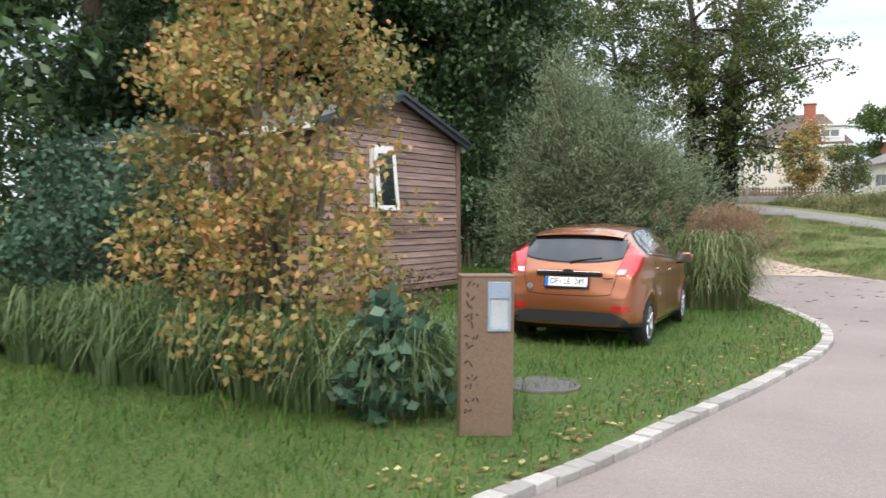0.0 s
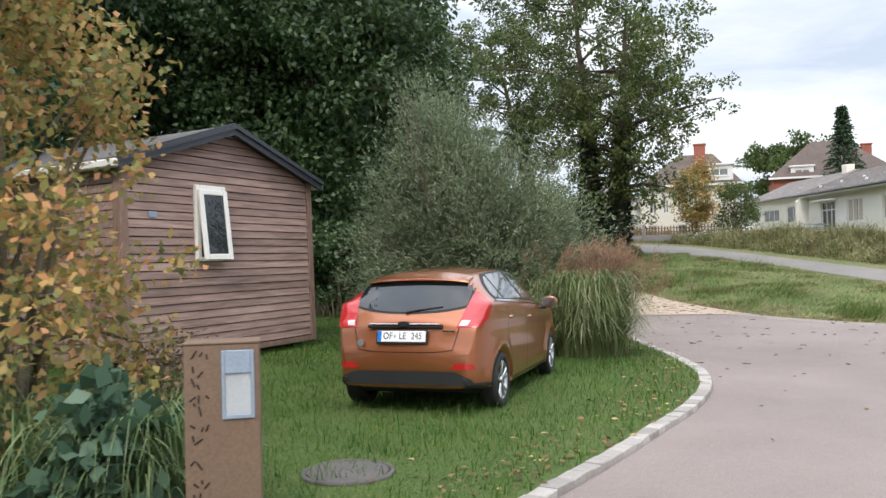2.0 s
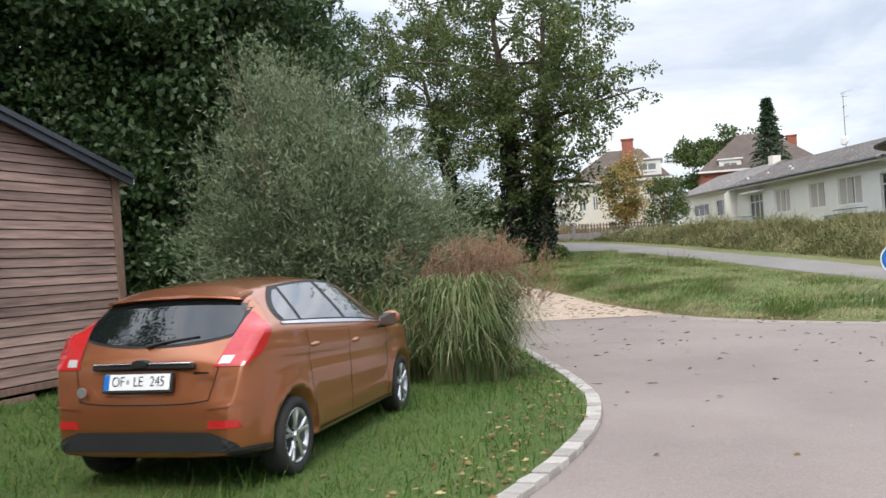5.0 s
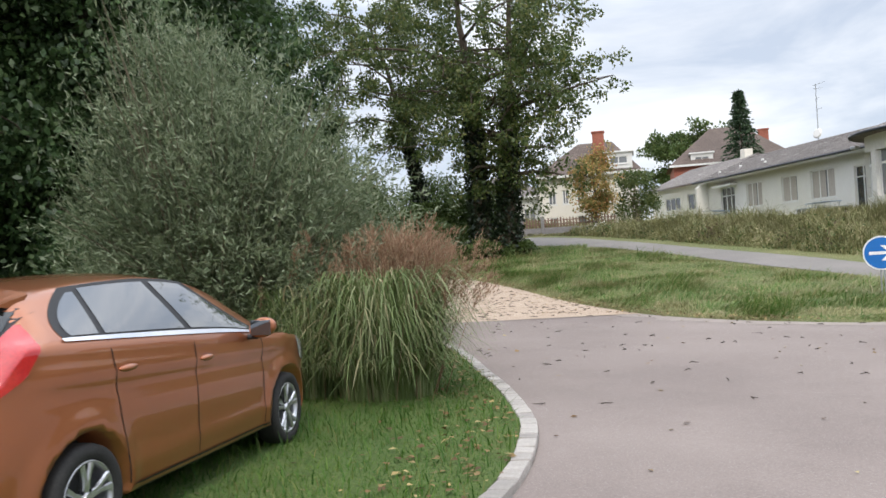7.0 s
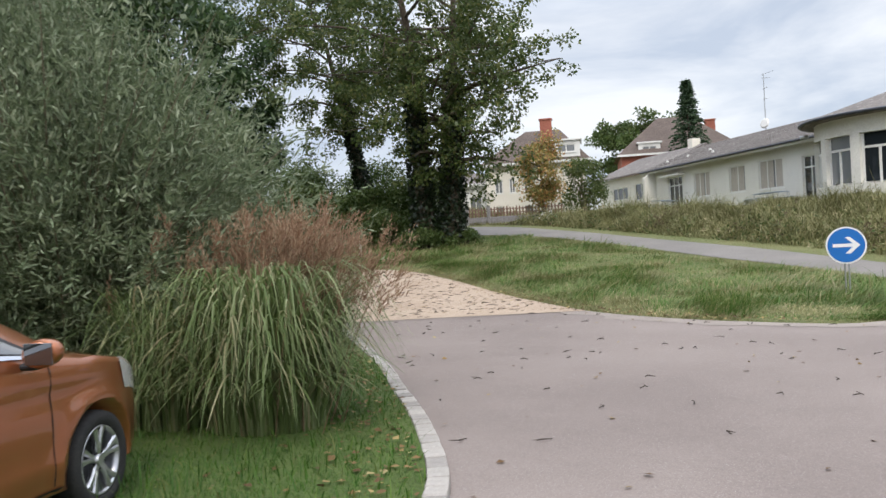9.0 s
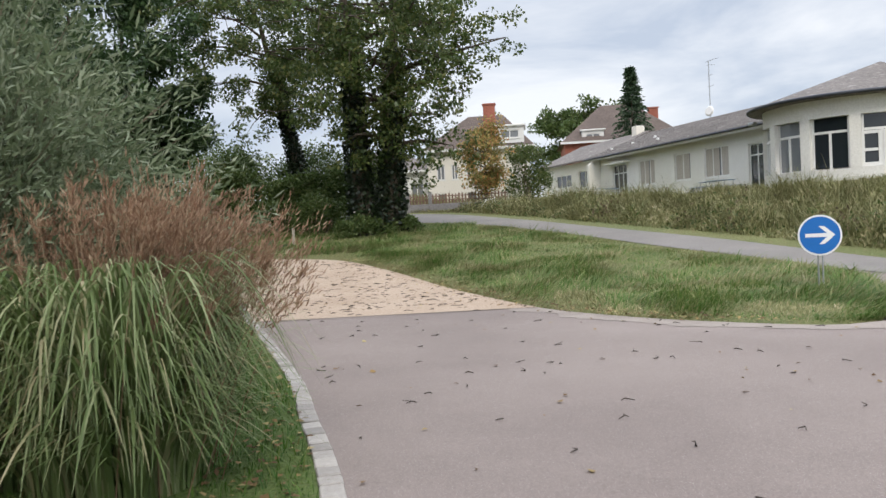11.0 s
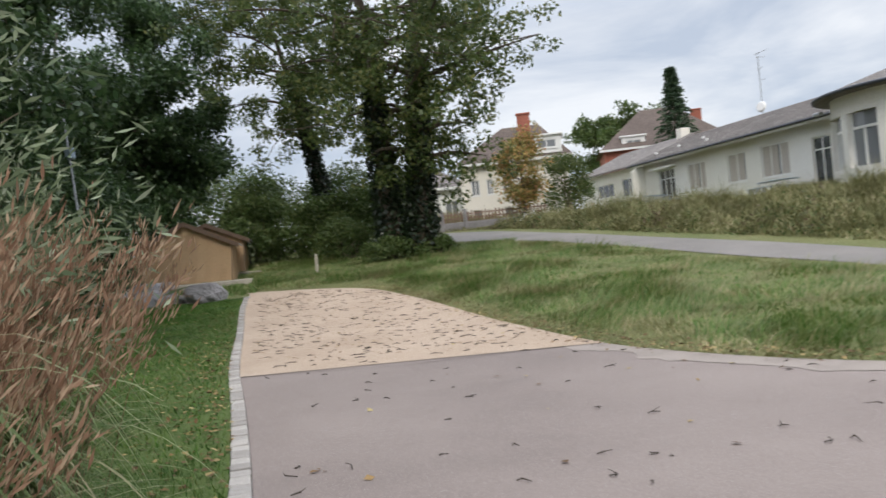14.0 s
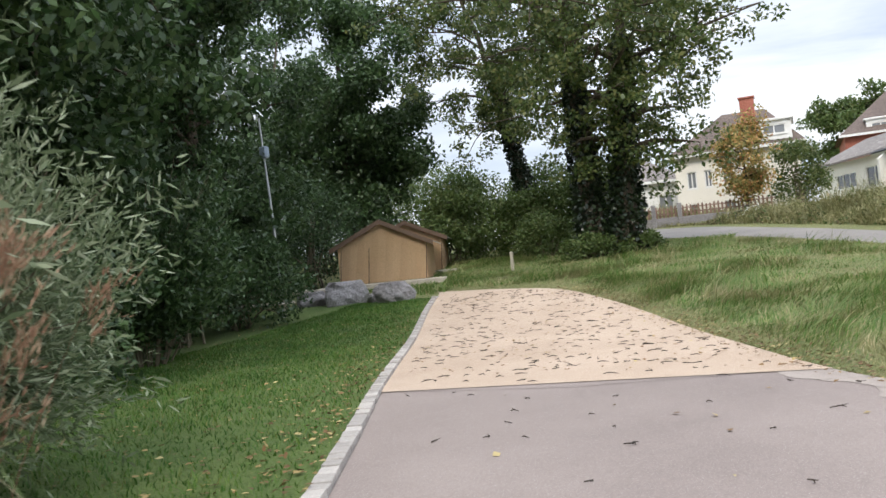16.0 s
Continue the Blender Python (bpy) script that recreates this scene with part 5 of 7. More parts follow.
build_silvergrass(1.02, 4.60, 31, 1.0, 2500, 170, "tall clump of ornamental grass with reddish plumes beside the car", (0.07, 0.05), (0.08, 0.10))
build_silvergrass(0.42, 6.30, 33, 0.92, 1500, 105, "second clump of ornamental grass with reddish plumes on the lawn", (0.09, 0.08), (0.12, 0.10))
build_silvergrass(0.15, 4.75, 32, 0.92, 1000, 12, "ornamental grass growing against the grey-green shrub")

# autumn shrub and planting by the start of the lane
bush("autumn_shrub", pose(-1.62, -4.2, gz(-1.62, -4.2)), "tall shrub with yellow and orange autumn leaves", (1.45, 1.25, 4.1), 13500, 0.075, 0.7, AUTUMN, 170, 34, 41, 0.3, tight=0.42)
bush("broadleaf_shrub", pose(-0.22, -4.5, gz(-0.2, -4.5)), "low shrub with broad blue-green leaves", (0.45, 0.4, 1.0), 480, 0.125, 0.95, BLUELEAF, 22, 10, 42, 0.3)
bush("green_shrub", pose(-4.0, -3.7, gz(-4, -3.7)), "dense dark green shrub", (1.5, 1.2, 2.3), 9000, 0.085, 0.6, BLUELEAF, 50, 16, 43, 0.3)
bush("green_shrub", pose(-6.4, -4.4, gz(-6.4, -4.4)), "dense dark green shrub", (1.9, 1.5, 3.2), 9000, 0.10, 0.6, DARKLEAF, 50, 16, 44, 0.3)
bush("brown_shrub", pose(-0.75, -3.2, gz(-0.75, -3.2)), "low brown-leaved shrub in front of the mobile home", (0.7, 0.5, 1.1), 1700, 0.05, 0.6, REDSHRUB, 24, 12, 45, 0.2)


def build_sedge(x, y, seed, size, n):
    r = np.random.default_rng(seed)
    g = thing("sedge_tuft", pose(x, y, gz(x, y)), "dark green arching strap-leaved tuft", "grass tuft", "tufts under the autumn shrub")
    a = r.uniform(0, 2 * np.pi, n)
    rad = np.sqrt(r.uniform(0, 1, n)) * 0.25
    base = np.stack([np.cos(a) * rad, np.sin(a) * rad, np.full(n, -0.02)], 1)
    reach = (r.uniform(0.25, 0.75, n) * size)[:, None]
    aa = a + r.normal(0, 0.5, n)
    lean = np.concatenate([np.cos(aa)[:, None] * reach, np.sin(aa)[:, None] * reach, r.uniform(0.45, 0.95, n)[:, None]], 1)
    V, F = arching(base, r.uniform(0.45, 1.0, n) * size, r.uniform(0.011, 0.020, n), lean[:, :2], r.uniform(0.55, 0.9, n), 7)
    quick("leaves", V, F, STRAP, g)


for i, (x, y, s) in enumerate(((-3.3, -4.75, 0.75), (-2.7, -4.85, 0.8), (-2.1, -4.75, 0.75), (-1.5, -4.6, 0.8), (-0.95, -4.55, 0.75), (-0.4, -4.45, 0.7), (-0.15, -4.25, 0.75), (-0.35, -3.85, 0.65), (-3.9, -4.8, 0.7), (-4.6, -5.0, 0.75))):
    build_sedge(x, y, 60 + i, s * 1.15, 420)

# ---- trees ----
WOOD = "tall dark broad-leaved tree at the edge of the wood"
limb_tree("tree", pose(-7.5, 11.5, gz(-7.5, 11.5)), WOOD, 15, 0.30, (4.2, 4.0, 3.5), 26000, 0.62, 0.16, DARKLEAF, seed=101, fork=0.14, limbs=26, low=0.1)
limb_tree("tree", pose(-12.5, 10.0, gz(-12.5, 10)), WOOD, 16, 0.34, (4.6, 4.2, 3.5), 26000, 0.62, 0.17, DARKLEAF, seed=102, fork=0.12, limbs=26, low=0.1)
limb_tree("tree", pose(-10.2, 16.8, gz(-10.2, 16.8)), WOOD, 16, 0.36, (4.4, 4.0, 3.6), 26000, 0.62, 0.17, DARKLEAF, seed=103, fork=0.14, limbs=26, low=0.1)
limb_tree("tree", pose(-17.5, 12.5, gz(-17.5, 12.5)), WOOD, 17, 0.36, (5.0, 4.6, 3.8), 22000, 0.62, 0.19, DARKLEAF, seed=104, fork=0.12, limbs=26, low=0.1)
limb_tree("tree", pose(-14.6, 22.5, gz(-14.6, 22.5)), WOOD, 17, 0.40, (5.0, 4.6, 3.8), 26000, 0.62, 0.18, DARKLEAF, seed=105, fork=0.18, limbs=26, low=0.14)
limb_tree("tree", pose(-20.5, 30.5, gz(-20.5, 30.5)), WOOD, 18, 0.40, (5.6, 5.0, 4.0), 24000, 0.62, 0.20, DARKLEAF, seed=106, fork=0.16, limbs=26, low=0.12)
limb_tree("tree", pose(-17.0, 41.0, gz(-17, 41)), "green broad-leaved tree behind the tent", 15, 0.34, (4.6, 4.4, 3.8), 30000, 0.62, 0.22, DARKLEAF, seed=107, fork=0.2, limbs=24, low=0.16)
limb_tree("tree", pose(-11.5, 2.5, gz(-11.5, 2.5)), WOOD, 14, 0.32, (4.2, 4.0, 3.4), 20000, 0.62, 0.18, DARKLEAF, seed=108, fork=0.12, limbs=24, low=0.1)
limb_tree("tree", pose(-9.0, -3.5, gz(-9, -3.5)), WOOD, 12, 0.28, (3.6, 3.4, 3.0), 16000, 0.62, 0.16, DARKLEAF, seed=109, fork=0.1, limbs=22, low=0.08)
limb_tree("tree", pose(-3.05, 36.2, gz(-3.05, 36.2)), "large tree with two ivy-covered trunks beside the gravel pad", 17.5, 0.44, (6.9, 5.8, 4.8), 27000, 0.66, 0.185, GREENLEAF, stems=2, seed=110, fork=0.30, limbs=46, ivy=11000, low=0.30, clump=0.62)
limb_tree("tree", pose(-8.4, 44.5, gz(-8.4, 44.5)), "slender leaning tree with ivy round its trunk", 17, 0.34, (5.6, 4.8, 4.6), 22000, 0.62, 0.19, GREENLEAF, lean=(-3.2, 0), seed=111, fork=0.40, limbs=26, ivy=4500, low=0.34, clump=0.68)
limb_tree("tree", pose(-28, 52, gz(-28, 52)), WOOD, 18, 0.4, (6, 6, 4.5), 16000, 0.62, 0.26, DARKLEAF, seed=112, fork=0.15, limbs=22, low=0.1)
limb_tree("tree", pose(-27, 22, gz(-27, 22)), WOOD, 19, 0.4, (6, 6, 4.5), 16000, 0.62, 0.26, DARKLEAF, seed=113, fork=0.12, limbs=22, low=0.1)
limb_tree("tree", pose(-24, 5, gz(-24, 5)), WOOD, 18, 0.4, (6, 6, 4.5), 16000, 0.62, 0.26, DARKLEAF, seed=114, fork=0.1, limbs=22, low=0.08)
limb_tree("tree", pose(-19, -6, gz(-19, -6)), WOOD, 16, 0.4, (6, 5, 4.5), 14000, 0.62, 0.25, DARKLEAF, seed=115, fork=0.1, limbs=22, low=0.08)
limb_tree("maple_tree", pose(0.9, 55.0, gz(0.9, 55)), "young maple turning orange and yellow", 6.0, 0.12, (1.8, 1.6, 1.6), 4600, 0.8, 0.17, AUTUMN, seed=116, fork=0.25, limbs=18, low=0.22, clump=0.6)
limb_tree("tree", pose(9.5, 92, 3.2), "round green tree beyond the houses", 11.5, 0.3, (5.0, 4.5, 3.4), 11000, 0.7, 0.34, BUSHLEAF, seed=117, fork=0.25, limbs=20, low=0.2)

limb_tree("tree", pose(-9.2, 13.6, gz(-9.2, 13.6)), WOOD, 13, 0.28, (3.8, 3.8, 3.2), 24000, 0.62, 0.16, DARKLEAF, seed=118, fork=0.12, limbs=26, low=0.08)
limb_tree("tree", pose(-14.0, 17.8, gz(-14.0, 17.8)), WOOD, 15, 0.3, (4.2, 4.0, 3.4), 26000, 0.62, 0.17, DARKLEAF, seed=119, fork=0.14, limbs=26, low=0.1)
limb_tree("tree", pose(-19.5, 25.5, gz(-19.5, 25.5)), WOOD, 15, 0.3, (4.6, 4.2, 3.4), 24000, 0.62, 0.18, DARKLEAF, seed=120, fork=0.14, limbs=26, low=0.12)

limb_tree("tree", pose(-14.4, 26.4, gz(-14.4, 26.4)), WOOD, 15, 0.32, (4.6, 4.2, 3.6), 26000, 0.62, 0.17, DARKLEAF, seed=121, fork=0.14, limbs=28, low=0.1)

# understorey along the wood and below the slender tree
UNDER = "leafy bush growing under the trees"
for i, (x, y, rx, rz, n, mt) in enumerate(((-5.6, 9.2, 1.5, 2.2, 6000, DARKLEAF), (-6.6, 13.2, 1.7, 2.8, 8000, DARKLEAF), (-10.2, 20.6, 1.6, 2.8, 7000, DARKLEAF), (-17.8, 35.5, 3.0, 5.5, 9000, DARKLEAF), (-16.5, 29.5, 2.4, 4.5, 8000, DARKLEAF), (-13.6, 28.2, 1.6, 3.4, 6000, DARKLEAF), (-15.2, 34.2, 2.2, 4.6, 8000, DARKLEAF), (-19.8, 43.5, 3.4, 6.0, 8000, DARKLEAF), (-12.2, 22.4, 2.0, 3.0, 7000, DARKLEAF), (-10.6, 23.2, 1.8, 2.8, 7000, DARKLEAF), (-12.0, 42.0, 2.6, 3.4, 8000, BUSHLEAF), (-7.8, 41.5, 2.2, 3.0, 8000, BUSHLEAF), (-6.3, 38.6, 1.5, 1.9, 5000, BUSHLEAF), (-5.2, 43.0, 2.3, 3.6, 7000, BUSHLEAF), (-14.0, 49.0, 3.0, 4.6, 8000, BUSHLEAF), (-10.0, 52.0, 3.4, 4.6, 8000, BUSHLEAF), (-3.6, 35.4, 1.3, 1.0, 2600, BUSHLEAF), (-1.9, 35.9, 1.1, 0.8, 2200, BUSHLEAF), (3.7, 57.6, 1.8, 4.3, 4500, GREENLEAF), (-8.6, 7.6, 1.6, 2.6, 5000, DARKLEAF), (-20, 58, 5, 6, 9000, BUSHLEAF), (-34, 75, 8, 7, 9000, BUSHLEAF))):
    bush("bush", pose(x, y, gz(x, y)), UNDER, (rx, rx * 0.9, rz), n, 0.13 if y < 40 else 0.19, 0.62, mt, 46, 12, 200 + i, 0.3)


def build_overhang():
    """Low branch of pale leaves reaching out over the lawn."""
    r = np.random.default_rng(55)
    b = thing("spreading_shrub", pose(-8.4, 17.4, gz(-8.4, 17.4)), "spreading shrub with dark green sprays hanging over the lawn", "bush")
    bits, P, D = [], [], []
    for i in range(330):
        a, e = r.uniform(0, 2 * np.pi), r.uniform(0.1, 1.0)
        tip = np.array([math.cos(a) * 2.2 * r.uniform(0.4, 1), math.sin(a) * 2.8 * r.uniform(0.4, 1), 1.0 + 3.2 * e])
        root = np.array([tip[0] * 0.2, tip[1] * 0.2, 0])
        q = curve_points([root, (root + tip) / 2 + np.array([0, 0, 0.5]), tip - np.array([0, 0, 0.15])], 10)
        if i % 6 == 0:
            bits.append(tube(q, np.linspace(0.02, 0.005, 10), 4))
        u = r.uniform(0.3, 1.0, 100)
        t = np.stack([np.interp(u, np.linspace(0, 1, 10), q[:, k]) for k in range(3)], 1) + r.normal(0, 0.14, (100, 3))
        P.append(t)
        D.append(np.tile((tip - root) / np.linalg.norm(tip - root), (100, 1)))
    V, F = joined(bits)
    quick("woody_core", V, F, STEM, b)
    V, F = leaves(np.concatenate(P), 0.15, 0.06, 0.2, 0.8, np.concatenate(D))
    quick("foliage", V, F, DARKLEAF, b)


build_overhang()


def build_fir(x, y, z, h, rad):
    t = thing("fir_tree", pose(x, y, z), "slim dark conical fir rising behind the roof", "tree")
    v, f = tube([(0, 0, 0), (0, 0, h)], [0.16, 0.02], 7)
    quick("trunk", v, f, BARK, t)
    P, D = [], []
    r = np.random.default_rng(9)
    for i in range(420):
        u = r.uniform(0, 1) ** 0.8
        a = r.uniform(0, 2 * np.pi)
        L = rad * (1 - u) * r.uniform(0.75, 1.1) + 0.12
        k = np.linspace(0.15, 1, 16)[:, None]
        d = np.array([math.cos(a), math.sin(a), -0.25])
        P.append(np.array([0, 0, h * (0.03 + 0.97 * u)]) + d * L * k + r.normal(0, 0.06, (16, 3)))
        D.append(np.tile(d, (16, 1)))
    V, F = leaves(np.concatenate(P), 0.34, 0.14, 0.1, 0.5, np.concatenate(D))
    quick("crown", V, F, FIRLEAF, t)

build_fir(13.0, 72.0, 4.0, 10.3, 3.0)

# ---- long white building on the bank ----
HALL = pose(FACE0[0], FACE0[1], 0, 0, 0, -68.5)
HB, HE = 2.7, 5.72


def window_unit(parent, x0, x1, z0, z1, y, mullions=1, pane=WINDOW_DARK, transom=None, name="window", blind=False):
    w = new(name)
    w.parent = parent
    w.matrix_basis = pose(0, y, 0)
    t = 0.07
    for b in ((x0, x0 + t, z0, z1), (x1 - t, x1, z0, z1), (x0 + t + 0.001, x1 - t - 0.001, z1 - t, z1), (x0 + t + 0.001, x1 - t - 0.001, z0, z0 + t)):
        part("window_frame", box(b[0], b[1], -0.05, 0.04, b[2], b[3]), FRAME_WHITE, w)
    n = mullions + 1
    for k in range(1, n):
        xm = x0 + (x1 - x0) * k / n
        part("mullion", box(xm - 0.035, xm + 0.035, -0.045, 0.035, z0 + t, z1 - t), FRAME_WHITE, w)
    if transom:
        part("transom", box(x0 + t, x1 - t, -0.048, 0.03, transom - 0.035, transom + 0.035), FRAME_WHITE, w)
    for k in range(n):
        a, b = x0 + (x1 - x0) * k / n + 0.04, x0 + (x1 - x0) * (k + 1) / n - 0.04
        part("pane", box(a, b, -0.01, 0.0, z0 + t * 0.7, z1 - t * 0.7), pane, w)
        if blind:
            part("curtain", box(a, b - (b - a) * 0.25 * (k % 2), -0.022, -0.014, z0 + t, z1 - t), BLIND, w)
    part("window_sill", box(x0 - 0.08, x1 + 0.08, -0.14, -0.051, z0 - 0.07, z0 - 0.005), FRAME_WHITE, w)
    return w


def wall_with_holes(x0, x1, z0, z1, holes, y0, y1):
    """A wall along x with rectangular openings that go right through."""
    xs = sorted({x0, x1, *[h[0] for h in holes], *[h[1] for h in holes]})
    zs = sorted({z0, z1, *[h[2] for h in holes], *[h[3] for h in holes]})
    bm = bmesh.new()
    for a, b in zip(xs[:-1], xs[1:]):
        run = None
        for c, d in zip(zs[:-1], zs[1:]):
            mx, mz = (a + b) / 2, (c + d) / 2
            solid = not any(h[0] < mx < h[1] and h[2] < mz < h[3] for h in holes)
            if solid:
                run = (run[0], d) if run else (c, d)
            if (not solid or d == zs[-1]) and run:
                box(a, b, y0, y1, run[0], run[1], 0, bm)
                run = None
    bmesh.ops.remove_doubles(bm, verts=bm.verts[:], dist=0.0005)
    return bm


def build_hall():
    hall = thing("hall_building", HALL, "long low white building with a tiled roof and round glazed bay", "building")
    holes = [(0.6, 1.9, HB, 4.95), (-3.4, -1.1, 3.45, 5.12), (-6.5, -4.8, 3.5, 5.1), (-10.8, -8.8, 3.5, 5.1), (-14.4, -12.4, HB, 5.1)]
    part("front_wall", wall_with_holes(-17.2, 16.0, HB - 1.2, HE, holes, 0.0, 0.35), RENDER_WHITE, hall)
    part("end_wall", box(-17.2, -16.9, 0.36, 9.0, HB - 1.2, HE), RENDER_WHITE, hall)
    part("back_wall", box(-17.2, 16.0, 8.8, 9.1, HB - 1.2, HE), RENDER_WHITE, hall)
    part("far_end_wall", box(15.7, 16.0, 0.36, 8.79, HB - 1.2, HE), RENDER_WHITE, hall)
    part("floor_slab", box(-16.9, 15.7, 0.36, 8.7, HB - 0.2, HB), BLIND, hall)
    window_unit(hall, -3.4, -1.1, 3.45, 5.12, 0.12, 2, WINDOW_PALE, blind=True)
    window_unit(hall, -6.5, -4.8, 3.5, 5.1, 0.12, 1, WINDOW_PALE, blind=True)
    window_unit(hall, -10.8, -8.8, 3.5, 5.1, 0.12, 2, WINDOW_PALE, blind=True)
    window_unit(hall, 0.6, 1.9, HB, 4.95, 0.14, 1, WINDOW_DARK, 4.35, "glazed_door")
    window_unit(hall, -14.4, -12.4, HB, 5.1, 0.14, 2, WINDOW_DARK, 4.5, "glazed_door")
    part("door_canopy", box(-14.8, -12.0, -0.5, 0.0, 5.15, 5.27), RENDER_WHITE, hall)
    part("wing_wall", prism([(-0.9, HB - 1), (0.0, HB - 1), (0.0, 5.75), (-0.3, 5.75), (-0.9, 5.3)], 0.3, "x", -16.6), RENDER_WHITE, hall)
    # roof: front and back slope, eaves board and gutter
    ridge_y, ridge_z = 4.6, 7.55
    for nm, pts in (("roof_front", [(-0.55, HE - 0.02), (ridge_y, ridge_z), (ridge_y, ridge_z + 0.14), (-0.55, HE + 0.12)]), ("roof_back", [(9.7, HE - 0.02), (9.7, HE + 0.12), (ridge_y + 0.001, ridge_z + 0.14), (ridge_y + 0.001, ridge_z)])):
        part(nm, prism(pts, 33.9, "x", -17.6), TILE, hall)
    part("eaves_board", box(-17.6, 16.3, -0.56, -0.552, HE - 0.14, HE + 0.0), FRAME_WHITE, hall)
    v, f = tube([(-17.6, -0.64, HE + 0.04), (16.3, -0.64, HE + 0.04)], [0.07, 0.07], 8)
    quick("gutter", v, f, ROOF_DARK, hall)
    # tile courses on the front slope, slightly proud
    sl = math.hypot(ridge_y + 0.55, ridge_z - HE)
    for k in range(14):
        u0 = k / 14
        y0, z0 = -0.55 + (ridge_y + 0.55) * u0, HE + 0.12 + (ridge_z - HE) * u0
        y1, z1 = -0.55 + (ridge_y + 0.55) * (u0 + 1 / 14), HE + 0.12 + (ridge_z - HE) * (u0 + 1 / 14)
        part("tile_course", prism([(y0, z0 + 0.012), (y0, z0 + 0.05), (y1, z1 + 0.02), (y1, z1 + 0.004)], 33.8, "x", -17.55), TILE, hall)
    r = random.Random(5)
    for k in range(4):
        u = 0.25 + 0.1 * (k % 3)
        part("roof_vent", box(-16 + k * 2.1, -15.85 + k * 2.1, -0.55 + 5.15 * u, -0.4 + 5.15 * u, HE + 0.15 + 1.83 * u, HE + 0.30 + 1.83 * u, 0.02), FRAME_WHITE, hall)
    part("chimney", box(-19.1, -18.4, 4.2, 4.9, 6.6, 8.35, 0.02), RENDER_CREAM, hall)
    # annex, lower and set back
    part("annex_wall", wall_with_holes(-29.0, -17.25, HB - 1.2, 5.95, [(-26.2, -23.2, 4.1, 5.15), (-21.8, -19.6, 3.9, 5.25)], 0.9, 1.2), RENDER_WHITE, hall)
    part("annex_end", box(-29.0, -28.7, 1.21, 8.0, HB - 1.2, 5.95), RENDER_WHITE, hall)
    part("annex_roof", prism([(0.5, 5.90), (4.8, 7.75), (9.0, 5.90), (9.0, 6.04), (4.8, 7.89), (0.5, 6.04)], 12.0, "x", -29.4), TILE, hall)
    window_unit(hall, -26.2, -23.2, 4.1, 5.15, 1.0, 2, WINDOW_DARK, name="annex_window")
    window_unit(hall, -21.8, -19.6, 3.9, 5.25, 1.0, 1, WINDOW_DARK, name="annex_window")
    # round bay
    CX, CY, R = 8.45, 0.0, 4.0

    def ring_wall(a0, a1, r0, r1, z0, z1, n=24):
        bm = bmesh.new()
        rows = []
        for k in range(n + 1):
            a = radians(a0 + (a1 - a0) * k / n)
            c, s = math.cos(a), math.sin(a)
            rows.append([bm.verts.new((CX + r * c, CY + r * s, z)) for r, z in ((r0, z0), (r1, z0), (r1, z1), (r0, z1))])
        for p, q in zip(rows[:-1], rows[1:]):
            for i in range(4):
                bm.faces.new((p[i], p[(i + 1) % 4], q[(i + 1) % 4], q[i]))
        bm.faces.new(rows[0])
        bm.faces.new(rows[-1][::-1])
        bmesh.ops.recalc_face_normals(bm, faces=bm.faces[:])
        return bm

    part("bay_fascia", ring_wall(-180, 0, R - 0.3, R, 5.0, 5.75, 36), RENDER_WHITE, hall)
    part("bay_plinth", ring_wall(-180, 0, R - 0.3, R + 0.02, HB - 1.2, HB + 0.25, 36), RENDER_WHITE, hall)
    part("bay_floor", ring_wall(-180, 0, 0.02, R - 0.31, HB, HB + 0.2, 24), BLIND, hall)
    angles = [-157, -129.5, -102, -74.7, -47, -19.5]
    for a in angles:
        part("column", ring_wall(a - 3.0, a + 3.0, R - 0.34, R + 0.03, HB + 0.25, 5.0, 3), RENDER_WHITE, hall)
    # pale panes carry the reflected sky in their base colour
    for a0, a1, pane in zip(angles[:-1], angles[1:], (WINDOW_PALE, WINDOW_PALE, WINDOW_PALE, WINDOW_DARK, WINDOW_DARK)):
        part("bay_pane", ring_wall(a0 + 3.4, a1 - 3.4, R - 0.2, R - 0.19, HB + 0.3, 4.98, 4), pane, hall)
        bay = new("bay_frame")
        bay.parent = hall
        mid = (a0 + a1) / 2
        for b0, b1 in ((a0 + 3.1, a0 + 4.3), (a1 - 4.3, a1 - 3.1), (mid - 0.7, mid + 0.7)):
            part("frame_bar", ring_wall(b0, b1, R - 0.25, R - 0.14, HB + 0.26, 4.99 if b0 != mid - 0.7 else 4.4, 2), FRAME_WHITE, bay)
        part("frame_rail", ring_wall(a0 + 4.31, a1 - 4.31, R - 0.24, R - 0.15, 4.36, 4.46, 4), FRAME_WHITE, bay)
    for b0, b1 in ((-44.6, -33.6), (-32.9, -22.2)):
        door = new("bay_door")
        door.parent = hall
        for c0, c1 in ((b0, b0 + 2.0), (b1 - 2.0, b1)):
            part("door_stile", ring_wall(c0, c1, R - 0.20, R - 0.10, HB + 0.26, 4.34, 2), FRAME_WHITE, door)
        for z0, z1 in ((HB + 0.26, HB + 0.42), (3.55, 3.66), (4.22, 4.34)):
            part("door_rail", ring_wall(b0 + 2.01, b1 - 2.01, R - 0.19, R - 0.11, z0, z1, 3), FRAME_WHITE, door)
    bm = bmesh.new()
    n, RO = 48, R + 0.55
    tip = bm.verts.new((CX, CY + 1.0, 7.62))
    ring0 = [bm.verts.new((CX + RO * math.cos(a), CY + RO * math.sin(a), 5.72)) for a in np.linspace(-math.pi * 1.08, math.pi * 0.08, n)]
    ring1 = [bm.verts.new((v.co.x, v.co.y, 5.86)) for v in ring0]
